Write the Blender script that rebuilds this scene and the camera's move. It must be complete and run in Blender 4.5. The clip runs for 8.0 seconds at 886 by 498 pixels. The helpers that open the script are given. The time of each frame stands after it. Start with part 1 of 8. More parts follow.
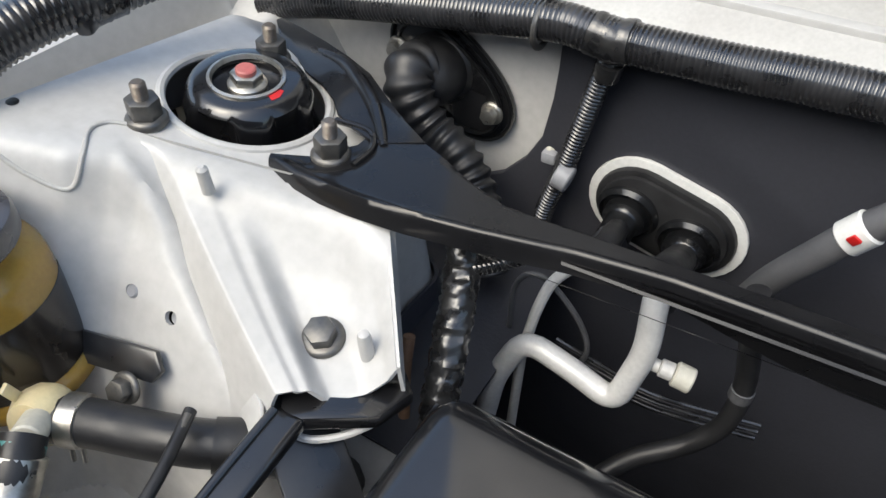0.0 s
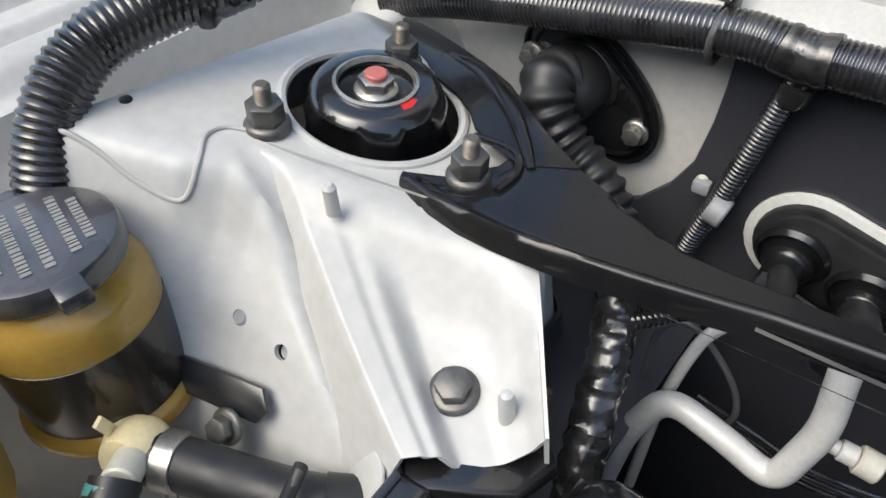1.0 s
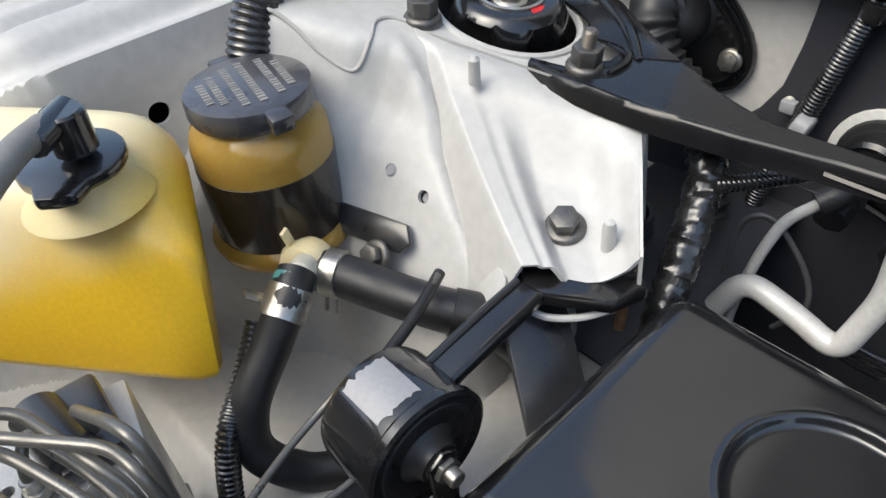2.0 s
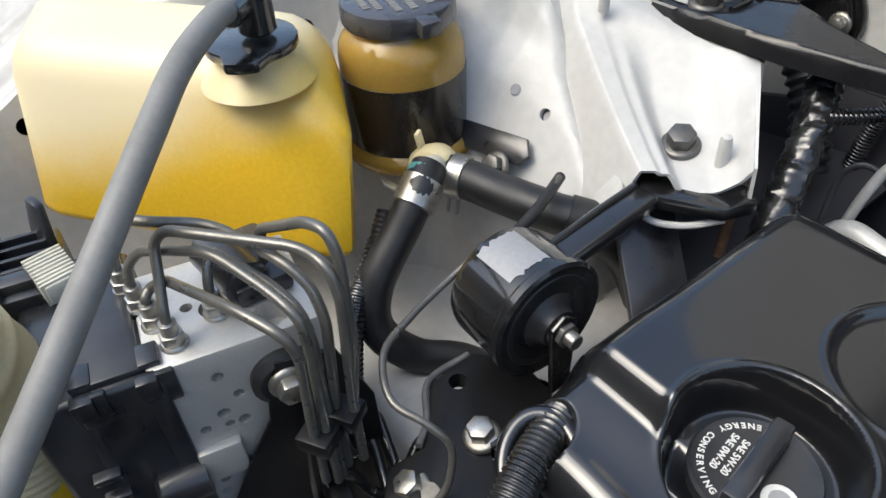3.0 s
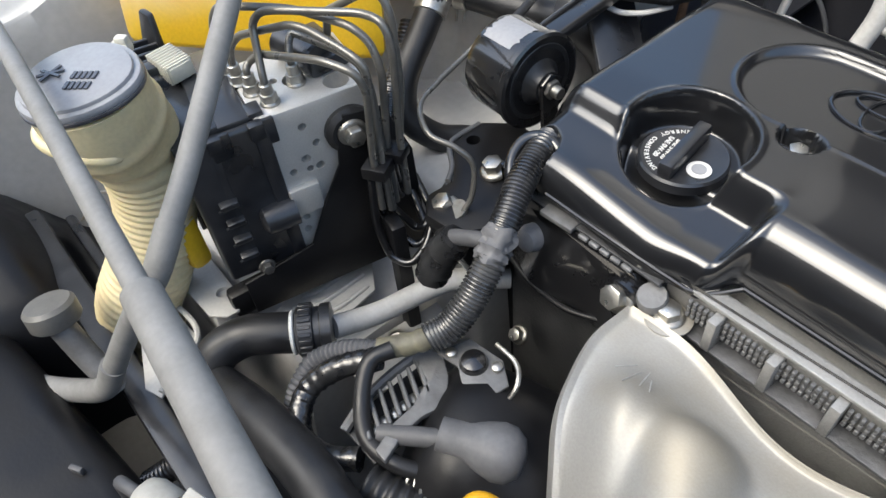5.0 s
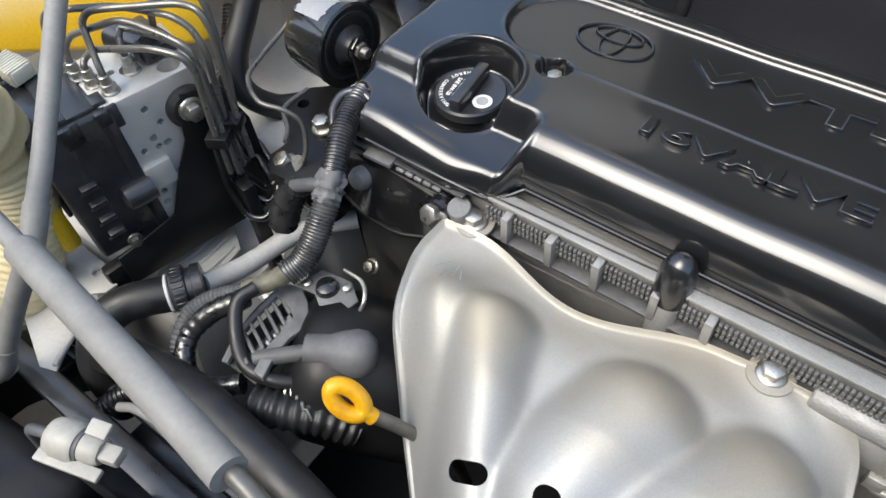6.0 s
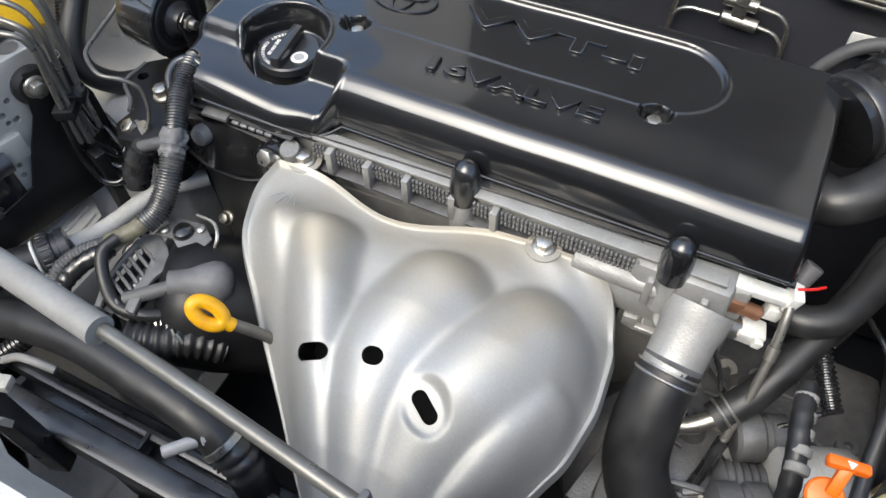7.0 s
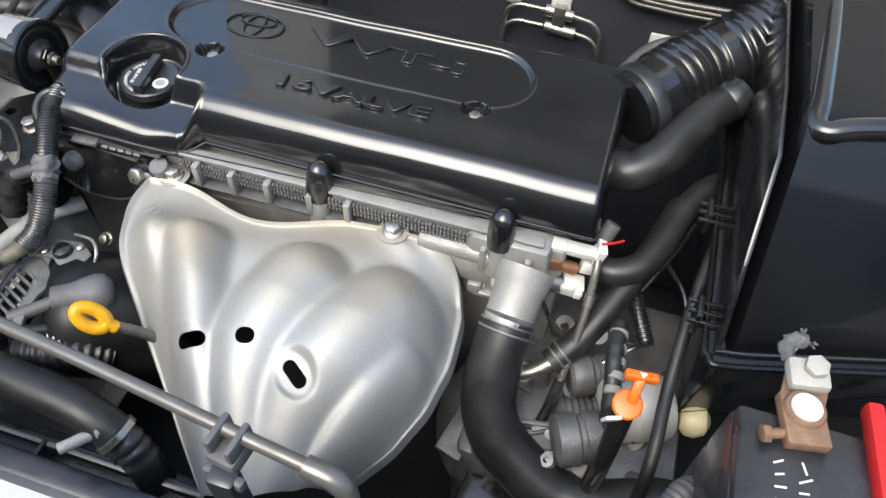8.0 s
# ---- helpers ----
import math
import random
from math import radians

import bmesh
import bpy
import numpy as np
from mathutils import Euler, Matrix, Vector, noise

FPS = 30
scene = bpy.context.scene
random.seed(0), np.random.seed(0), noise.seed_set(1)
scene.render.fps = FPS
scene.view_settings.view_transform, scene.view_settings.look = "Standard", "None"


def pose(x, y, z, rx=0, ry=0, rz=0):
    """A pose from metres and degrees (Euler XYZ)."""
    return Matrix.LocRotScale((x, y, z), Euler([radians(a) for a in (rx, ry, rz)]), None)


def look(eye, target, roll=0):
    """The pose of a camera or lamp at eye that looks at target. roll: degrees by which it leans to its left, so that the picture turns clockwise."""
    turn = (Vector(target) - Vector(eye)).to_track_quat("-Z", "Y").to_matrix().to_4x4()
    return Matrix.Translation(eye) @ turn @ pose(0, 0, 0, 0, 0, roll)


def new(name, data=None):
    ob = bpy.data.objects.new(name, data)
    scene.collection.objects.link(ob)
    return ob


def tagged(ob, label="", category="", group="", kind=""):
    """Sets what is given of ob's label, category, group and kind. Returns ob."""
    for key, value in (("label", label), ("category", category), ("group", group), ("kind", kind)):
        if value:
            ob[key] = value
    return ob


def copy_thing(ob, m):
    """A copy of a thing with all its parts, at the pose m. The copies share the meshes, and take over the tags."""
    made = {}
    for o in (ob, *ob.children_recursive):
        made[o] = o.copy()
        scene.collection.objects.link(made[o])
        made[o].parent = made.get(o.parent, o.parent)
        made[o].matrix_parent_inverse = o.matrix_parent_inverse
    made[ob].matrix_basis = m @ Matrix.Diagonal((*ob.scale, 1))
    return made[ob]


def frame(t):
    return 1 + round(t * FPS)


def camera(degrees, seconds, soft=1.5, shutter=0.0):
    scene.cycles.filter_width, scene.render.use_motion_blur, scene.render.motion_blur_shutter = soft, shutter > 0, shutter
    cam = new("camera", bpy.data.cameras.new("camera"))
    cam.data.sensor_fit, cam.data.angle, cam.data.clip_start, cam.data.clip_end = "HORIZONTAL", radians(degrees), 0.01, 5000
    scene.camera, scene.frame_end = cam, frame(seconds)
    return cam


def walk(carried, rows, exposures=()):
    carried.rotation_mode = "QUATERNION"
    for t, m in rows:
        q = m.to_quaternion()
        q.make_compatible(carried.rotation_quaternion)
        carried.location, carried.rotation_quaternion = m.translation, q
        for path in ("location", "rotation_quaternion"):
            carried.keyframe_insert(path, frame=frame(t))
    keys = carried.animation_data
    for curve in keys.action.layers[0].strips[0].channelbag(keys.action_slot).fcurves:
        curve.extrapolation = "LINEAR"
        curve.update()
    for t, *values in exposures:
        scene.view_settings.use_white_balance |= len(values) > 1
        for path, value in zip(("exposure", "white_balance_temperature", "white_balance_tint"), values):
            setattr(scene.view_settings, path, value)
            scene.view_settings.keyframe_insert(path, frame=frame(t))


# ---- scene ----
# camera and its path
cam = camera(63.4, 8.0, soft=1.5)
PATH = [
    (0, (-0.011, -0.068, 1.221), (-0.811, 1.135, -0.162), -1.6),
    (0.5, (-0.072, -0.031, 1.201), (-0.938, 1.123, -0.185), -1.9),
    (1, (-0.078, -0.048, 1.197), (-1.022, 1.053, -0.181), -2.7),
    (1.5, (-0.044, -0.115, 1.182), (-1.071, 0.922, -0.185), -3.7),
    (1.7, (-0.033, -0.13, 1.193), (-1.098, 0.876, -0.169), -4.3),
    (2.8, (0.011, -0.224, 1.166), (-1.208, 0.69, -0.129), -3.2),
    (3, (0.009, -0.235, 1.163), (-1.221, 0.65, -0.142), -3.2),
    (3.5, (0.021, -0.244, 1.125), (-1.26, 0.525, -0.205), -5.7),
    (4, (0.051, -0.282, 1.148), (-1.18, 0.456, -0.244), -5.9),
    (4.2, (0.071, -0.299, 1.159), (-1.173, 0.43, -0.227), -6.7),
    (5.3, (0.143, -0.363, 1.201), (-0.867, 0.446, -0.323), -6.6),
    (5.5, (0.159, -0.371, 1.208), (-0.812, 0.474, -0.323), -6.7),
    (6, (0.211, -0.377, 1.238), (-0.624, 0.554, -0.323), -5.9),
    (6.5, (0.263, -0.392, 1.269), (-0.419, 0.603, -0.327), -3.8),
    (7, (0.306, -0.436, 1.287), (-0.248, 0.624, -0.316), -1.5),
    (7.5, (0.332, -0.476, 1.311), (-0.107, 0.651, -0.282), 0.6),
    (8, (0.375, -0.489, 1.334), (0.042, 0.712, -0.231), 2.5),
]
EXPOSURES = [(0.0, 1.18), (1.5, 1.12), (3.0, 1.20), (4.2, 1.50), (6.0, 1.52), (8.0, 1.60)]
walk(cam, [(t, look(eye, target, roll)) for t, eye, target, roll in PATH], [(t, e, 6400, 4) for t, e in EXPOSURES])

# world: bright overcast sky, a wide soft sun from the front of the car
SUN_HEIGHT, SUN_TURN = 55.0, 195.0
world = bpy.data.worlds.new("world")
scene.world = world
world.use_nodes = True
wn = world.node_tree.nodes
sky = wn.new("ShaderNodeTexSky")
sky.sky_type = "NISHITA"
sky.sun_disc = False
sky.sun_elevation = radians(SUN_HEIGHT)
sky.sun_rotation = radians(SUN_TURN)
sky.dust_density = 4.0
sky.ozone_density = 1.0
world.node_tree.links.new(sky.outputs["Color"], wn["Background"].inputs["Color"])
wn["Background"].inputs["Strength"].default_value = 0.15
sun_data = bpy.data.lights.new("sun", "SUN")
sun_data.energy, sun_data.angle, sun_data.color = 0.6, radians(50), (1.0, 0.98, 0.95)
sun = new("sun", sun_data)
_az, _el = radians(SUN_TURN), radians(SUN_HEIGHT)
sun.matrix_world = look((0, 0, 0), (-math.sin(_az) * math.cos(_el), -math.cos(_az) * math.cos(_el), -math.sin(_el)))

# ---- mesh helpers ----
def V(*p):
    return Vector(p)


def thing(name, loc, label, category, group=""):
    e = new(name)
    e.empty_display_size = 0.02
    e.matrix_basis = Matrix.Translation(loc)
    return tagged(e, label, category, group)


def base_of(ob):
    m = ob.matrix_basis.copy()
    p = ob.parent
    if p is not None:
        m = base_of(p) @ ob.matrix_parent_inverse @ m
    return m


def finish(me, mat, sharp=38):
    me.materials.append(mat)
    me.shade_smooth()
    me.set_sharp_from_angle(angle=radians(sharp))


def part(name, bm, mat, parent, label="", sharp=38):
    """Links a bmesh, given in world coordinates, as one mesh object under a thing or a part."""
    me = bpy.data.meshes.new(name)
    bmesh.ops.recalc_face_normals(bm, faces=bm.faces[:])
    bm.to_mesh(me)
    bm.free()
    finish(me, mat, sharp)
    ob = new(name, me)
    if parent is not None:
        ob.parent = parent
        ob.matrix_parent_inverse = base_of(parent).inverted()
    if label:
        ob["label"] = label
    return ob


def solo(name, bm, mat, label, category, group="", kind="", sharp=38):
    return tagged(part(name, bm, mat, None, "", sharp), label, category, group, kind)


def from_arrays(verts, faces):
    me = bpy.data.meshes.new("tmp")
    me.from_pydata([tuple(v) for v in verts], [], faces)
    bm = bmesh.new()
    bm.from_mesh(me)
    bpy.data.meshes.remove(me)
    return bm


def merged(*bms):
    """Several bmeshes joined into one."""
    verts, faces = [], []
    for b in bms:
        k = len(verts)
        b.verts.ensure_lookup_table()
        b.verts.index_update()
        verts += [v.co.copy() for v in b.verts]
        faces += [[v.index + k for v in f.verts] for f in b.faces]
        b.free()
    return from_arrays(verts, faces)


def moved(bm, m):
    bmesh.ops.transform(bm, matrix=m, verts=bm.verts[:])
    return bm


def glide(points, step=0.004):
    """A smooth line through the points, as an array of even steps."""
    p = np.array(points, float)
    if len(p) == 2:
        n = max(2, int(np.linalg.norm(p[1] - p[0]) / step) + 1)
        return p[0] + (p[1] - p[0]) * np.linspace(0, 1, n)[:, None]
    q = np.vstack([2 * p[0] - p[1], p, 2 * p[-1] - p[-2]])
    out = []
    for i in range(1, len(q) - 2):
        a, b, c, d = q[i - 1], q[i], q[i + 1], q[i + 2]
        s = np.linspace(0, 1, 24, endpoint=False)[:, None]
        out.append(0.5 * (2 * b + (c - a) * s + (2 * a - 5 * b + 4 * c - d) * s ** 2 + (3 * b - a - 3 * c + d) * s ** 3))
    out = np.vstack(out + [q[-2][None]])
    length = np.r_[0, np.cumsum(np.linalg.norm(np.diff(out, axis=0), axis=1))]
    n = max(3, int(length[-1] / step) + 1)
    want = np.linspace(0, length[-1], n)
    return np.stack([np.interp(want, length, out[:, k]) for k in range(3)], 1)


def bends(points, r, n=6):
    """A straight-run line whose corners are rounded with a radius, for bent metal pipe."""
    p = [np.array(a, float) for a in points]
    out = [p[0]]
    for a, b, c in zip(p, p[1:], p[2:]):
        da, dc = (a - b) / np.linalg.norm(a - b), (c - b) / np.linalg.norm(c - b)
        cut = min(r, 0.45 * np.linalg.norm(a - b), 0.45 * np.linalg.norm(c - b))
        s, e = b + da * cut, b + dc * cut
        for k in range(n + 1):
            w = k / n
            out.append((1 - w) ** 2 * s + 2 * w * (1 - w) * b + w ** 2 * e)
    out.append(p[-1])
    return np.array(out)


def sweep(line, r, seg=14, cap=True, ripple=None):
    """A round tube along a line; r is a number or a function of the arc length (0..1 and metres)."""
    p = np.array(line, float)
    n = len(p)
    tan = np.gradient(p, axis=0)
    tan /= np.linalg.norm(tan, axis=1)[:, None]
    length = np.r_[0, np.cumsum(np.linalg.norm(np.diff(p, axis=0), axis=1))]
    u = np.cross(tan[0], (0, 0, 1))
    if np.linalg.norm(u) < 1e-3:
        u = np.cross(tan[0], (1, 0, 0))
    u /= np.linalg.norm(u)
    ang = np.linspace(0, 2 * np.pi, seg, endpoint=False)
    verts, faces = [], []
    for i in range(n):
        u = u - tan[i] * (u @ tan[i])
        u /= np.linalg.norm(u)
        w = np.cross(tan[i], u)
        rad = r(length[i] / length[-1], length[i]) if callable(r) else r
        ring = p[i] + rad * (np.cos(ang)[:, None] * u + np.sin(ang)[:, None] * w)
        verts.extend(ring)
        if i:
            for k in range(seg):
                a, b = (i - 1) * seg + k, (i - 1) * seg + (k + 1) % seg
                faces.append((a, b, b + seg, a + seg))
    if cap:
        faces.append(tuple(range(seg - 1, -1, -1)))
        faces.append(tuple((n - 1) * seg + k for k in range(seg)))
    return from_arrays(verts, faces)


def hose(points, r, seg=16, step=0.004):
    return sweep(glide(points, step), r, seg)


def pipe(points, r, bend=0.02, seg=12):
    return sweep(bends(points, bend), r, seg)


def conduit(points, r, pitch=0.0036, depth=0.10, seg=14):
    """Split corrugated conduit: square-ish ribs along the line."""
    line = glide(points, pitch / 4)

    def rad(_, s):
        return r * (1 - depth * (0.5 - 0.5 * np.tanh(4 * np.sin(2 * np.pi * s / pitch))))
    return sweep(line, rad, seg)


def taped(points, r, pitch=0.012, seg=14, lump=0.06, crumple=0.0):
    """Tape-wrapped loom: overlapping turns and uneven lumps."""
    line = glide(points, 0.002)

    def rad(f, s):
        turn = (s / pitch) % 1.0
        return r * (1 + lump * (turn - 0.5) * (0.6 + 0.8 * noise.noise(Vector((s * 45, 7.0, r * 300)))) + 0.05 * noise.noise(Vector((s * 60, r * 900, 3.0))))
    bm = sweep(line, rad, seg)
    # wrinkles that run askew across the turns
    for v in bm.verts:
        c = v.co
        v.co = c + v.normal * r * (0.06 * noise.noise(Vector((c.x * 260, c.y * 140 + c.z * 190, c.z * 120))) + 0.06 * noise.noise(c * 700) + crumple * noise.noise(c * 190) + 0.6 * crumple * abs(noise.noise(c * 330)))
    bm.normal_update()
    return bm


def lathe(profile, m=None, seg=28, cap=True):
    """Turned body from (radius, height) pairs round z, then moved by m."""
    verts, faces = [], []
    ang = np.linspace(0, 2 * np.pi, seg, endpoint=False)
    for r, z in profile:
        verts += [(r * math.cos(a), r * math.sin(a), z) for a in ang]
    for i in range(len(profile) - 1):
        for k in range(seg):
            a, b = i * seg + k, i * seg + (k + 1) % seg
            faces.append((a, b, b + seg, a + seg))
    if cap:
        faces.append(tuple(range(seg - 1, -1, -1)))
        faces.append(tuple((len(profile) - 1) * seg + k for k in range(seg)))
    bm = from_arrays(verts, faces)
    return moved(bm, m) if m is not None else bm


def axis(loc, way=(0, 0, 1)):
    """A pose at loc whose z looks along way."""
    return Matrix.Translation(loc) @ Vector(way).to_track_quat("Z", "Y").to_matrix().to_4x4()


def facing(loc, normal, across=(1, 0, 0)):
    """A pose at loc whose z is the normal and whose x lies along across."""
    n = Vector(normal).normalized()
    x = (Vector(across) - n * n.dot(Vector(across))).normalized()
    y = n.cross(x)
    return Matrix(((x.x, y.x, n.x, loc[0]), (x.y, y.y, n.y, loc[1]), (x.z, y.z, n.z, loc[2]), (0, 0, 0, 1)))


def rod(a, b, r, seg=14, bevel=0.0):
    a, b = Vector(a), Vector(b)
    h = (b - a).length
    e = min(bevel or r * 0.12, h * 0.4)
    return lathe([(r - e, 0), (r, e), (r, h - e), (r - e, h)], axis(a, b - a), seg)


def block(size, m=None, bevel=0.002, seg=2, taper=1.0):
    """A box centred on its base, bevelled; taper narrows the top."""
    bm = bmesh.new()
    bmesh.ops.create_cube(bm, size=1.0)
    for v in bm.verts:
        f = taper if v.co.z > 0 else 1.0
        v.co = Vector((v.co.x * size[0] * f, v.co.y * size[1] * f, (v.co.z + 0.5) * size[2]))
    if bevel:
        bmesh.ops.bevel(bm, geom=bm.edges[:], offset=bevel, segments=seg, affect="EDGES", profile=0.5)
    return moved(bm, m) if m is not None else bm


def plate(outline, thick, m=None, bevel=0.0008):
    """A flat plate cut from an outline in x, y, thickened along z and bevelled."""
    bm = bmesh.new()
    f = bm.faces.new([bm.verts.new((x, y, 0)) for x, y in outline])
    ext = bmesh.ops.extrude_face_region(bm, geom=[f])
    bmesh.ops.translate(bm, vec=(0, 0, thick), verts=[g for g in ext["geom"] if isinstance(g, bmesh.types.BMVert)])
    if bevel:
        bmesh.ops.recalc_face_normals(bm, faces=bm.faces[:])
        rim = [e for e in bm.edges if len(e.link_faces) == 2 and e.calc_face_angle(0) > 0.9]
        bmesh.ops.bevel(bm, geom=rim, offset=bevel, segments=2, affect="EDGES", profile=0.5)
    return moved(bm, m) if m is not None else bm


def stadium(cx, cy, hx, hy, n=10, power=1.0):
    """Outline of a slot with round ends."""
    out = []
    for side in (1, -1):
        for k in range(n + 1):
            a = -math.pi / 2 + math.pi * k / n
            out.append((cx + side * (hx - hy + hy * math.cos(a)), cy + side * hy * math.sin(a)))
    return out


def circle(cx, cy, r, n=20):
    return [(cx + r * math.cos(2 * math.pi * k / n), cy + r * math.sin(2 * math.pi * k / n)) for k in range(n)]


def shell(P, thick):
    """A sheet of metal or plastic from a grid of places (n, m, 3), thickened against its normal."""
    P = np.asarray(P, float)
    n, m = P.shape[:2]
    nor = np.cross(np.gradient(P, axis=0), np.gradient(P, axis=1))
    nor /= np.maximum(np.linalg.norm(nor, axis=2), 1e-12)[..., None]
    if nor[..., 2].mean() < 0:
        nor = -nor
    Q = P - nor * thick
    verts = np.vstack([P.reshape(-1, 3), Q.reshape(-1, 3)])
    idx = np.arange(n * m).reshape(n, m)
    quads = np.stack([idx[:-1, :-1], idx[1:, :-1], idx[1:, 1:], idx[:-1, 1:]], -1).reshape(-1, 4)
    faces = quads.tolist() + (quads[:, ::-1] + n * m).tolist()
    rim = list(idx[0, :]) + list(idx[1:, -1]) + list(idx[-1, -2::-1]) + list(idx[-2:0, 0])
    for a, b in zip(rim, rim[1:] + rim[:1]):
        faces.append([a, b, b + n * m, a + n * m])
    return from_arrays(verts, faces)


def smooth(a, b, x):
    t = np.clip((x - a) / (b - a), 0, 1)
    return t * t * (3 - 2 * t)


def baked(ob):
    """Gives an object the mesh that its modifiers make, and drops them."""
    bpy.context.view_layer.update()
    me = bpy.data.meshes.new_from_object(ob.evaluated_get(bpy.context.evaluated_depsgraph_get()))
    ob.modifiers.clear()
    ob.data = me
    return ob


def pierced(ob, cutters):
    """Cuts real holes through a mesh with bmesh cutters."""
    made = []
    for bm in cutters:
        me = bpy.data.meshes.new("cutter")
        bmesh.ops.recalc_face_normals(bm, faces=bm.faces[:])
        bm.to_mesh(me)
        bm.free()
        c = new("cutter", me)
        made.append(c)
        mod = ob.modifiers.new("hole", "BOOLEAN")
        mod.operation, mod.object, mod.solver = "DIFFERENCE", c, "EXACT"
    baked(ob)
    for c in made:
        bpy.data.objects.remove(c)
    ob.data.set_sharp_from_angle(angle=radians(38))
    return ob


def lettering(name, words, size, m, depth, mat, parent, label="", bold=0.0, slant=0.0, wide=1.0, centre=False):
    """Raised letters in the built-in font, as a mesh part."""
    cu = bpy.data.curves.new(name, "FONT")
    cu.body, cu.size, cu.extrude, cu.offset, cu.shear = words, size, depth / 2, bold, slant
    if depth > 0.001:
        cu.bevel_depth, cu.bevel_resolution = 0.0007, 2
    if centre:
        cu.align_x = "CENTER"
    ob = bpy.data.objects.new(name, cu)
    scene.collection.objects.link(ob)
    bpy.context.view_layer.update()
    me = bpy.data.meshes.new_from_object(ob.evaluated_get(bpy.context.evaluated_depsgraph_get()))
    bpy.data.objects.remove(ob)
    me.transform(m @ Matrix.Diagonal((wide, 1, 1, 1)))
    me.materials.clear()
    me.materials.append(mat)
    o = new(name, me)
    if parent is not None:
        o.parent = parent
        o.matrix_parent_inverse = base_of(parent).inverted()
    if label:
        o["label"] = label
    return o


# ---- materials ----
def material(name, colour, rough=0.5, metal=0.0, coat=0.0, other=None, scale=25.0, fine=350.0, bump=0.05, wear=0.5, spec=0.5,
             clear=0.0, soft=0.0, uneven=0.12, shine=1.5, gloss=0.05):
    """A surface with colour and gloss that vary at two scales, and fine relief."""
    m = bpy.data.materials.new(name)
    m.use_nodes = True
    nt = m.node_tree
    n, l = nt.nodes, nt.links
    b = n["Principled BSDF"]
    co = n.new("ShaderNodeTexCoord")
    big, small = n.new("ShaderNodeTexNoise"), n.new("ShaderNodeTexNoise")
    for tex, s, d in ((big, scale, 4.0), (small, fine, 3.0)):
        tex.inputs["Scale"].default_value, tex.inputs["Detail"].default_value = s, d
        l.new(co.outputs["Object"], tex.inputs["Vector"])
    other = other or tuple(c * 0.82 for c in colour)
    ramp = n.new("ShaderNodeValToRGB")
    ramp.color_ramp.elements[0].position, ramp.color_ramp.elements[1].position = 0.5 - 0.3 * (1 - wear) - 0.05, 0.75
    ramp.color_ramp.elements[0].color, ramp.color_ramp.elements[1].color = (*colour, 1), (*other, 1)
    l.new(big.outputs["Fac"], ramp.inputs["Fac"])
    mix = n.new("ShaderNodeMix")
    mix.data_type, mix.blend_type = "RGBA", "MULTIPLY"
    mix.inputs["Factor"].default_value = 0.25
    l.new(ramp.outputs["Color"], mix.inputs["A"])
    l.new(small.outputs["Fac"], mix.inputs["B"])
    l.new(mix.outputs["Result"], b.inputs["Base Color"])
    rg = n.new("ShaderNodeMapRange")
    rg.inputs["To Min"].default_value, rg.inputs["To Max"].default_value = max(0.02, rough - uneven), min(1.0, rough + uneven)
    rg.inputs["From Min"].default_value, rg.inputs["From Max"].default_value = 0.3, 0.7
    l.new(big.outputs["Fac"], rg.inputs["Value"])
    l.new(rg.outputs["Result"], b.inputs["Roughness"])
    if bump:
        bp = n.new("ShaderNodeBump")
        bp.inputs["Strength"].default_value, bp.inputs["Distance"].default_value = bump, 0.001
        l.new(small.outputs["Fac"], bp.inputs["Height"])
        l.new(bp.outputs["Normal"], b.inputs["Normal"])
    b.inputs["Metallic"].default_value = metal
    b.inputs["Coat Weight"].default_value = coat
    b.inputs["Coat Roughness"].default_value = gloss
    b.inputs["Coat IOR"].default_value = shine
    b.inputs["Specular IOR Level"].default_value = spec
    b.inputs["Transmission Weight"].default_value = clear
    if soft:
        b.inputs["Subsurface Weight"].default_value = soft
        b.inputs["Subsurface Radius"].default_value = (1.0, 0.7, 0.3)
        b.inputs["Subsurface Scale"].default_value = 0.02
    return m


PAINT = material("white_body_paint", (0.53, 0.525, 0.508), 0.45, coat=0.2, gloss=0.15, other=(0.515, 0.508, 0.485), scale=9, fine=120, bump=0.015, wear=0.7)
LINER = material("light_grey_paint", (0.50, 0.495, 0.47), 0.45, coat=0.3, other=(0.42, 0.41, 0.385), scale=14, bump=0.03)
BLACK = material("black_painted_steel", (0.008, 0.008, 0.009), 0.30, coat=0.9, shine=1.6, gloss=0.08, spec=0.3, other=(0.013, 0.013, 0.014), scale=30, bump=0.05)
COVER = material("glossy_black_plastic", (0.008, 0.0083, 0.0095), 0.36, coat=1.0, shine=1.68, gloss=0.085, spec=0.2, other=(0.012, 0.0125, 0.014), scale=18, fine=900, bump=0.03, uneven=0.06)
TAN = material("aged_tape", (0.22, 0.20, 0.13), 0.5, other=(0.10, 0.095, 0.075), scale=90, bump=0.3)
BOOT = material("dusty_grey_boot", (0.15, 0.15, 0.155), 0.6, other=(0.10, 0.10, 0.104), scale=60, bump=0.15)
KNOB = material("grey_knob_plastic", (0.16, 0.157, 0.145), 0.5, other=(0.12, 0.118, 0.11), scale=40, bump=0.1)
FLATBLACK = material("flat_black_paint", (0.007, 0.007, 0.008), 0.42, spec=0.3, other=(0.012, 0.012, 0.013), scale=30, bump=0.1)
GRIMY = material("dark_grimy_alloy", (0.060, 0.061, 0.064), 0.48, metal=0.4, other=(0.12, 0.12, 0.122), scale=45, fine=400, bump=0.4)
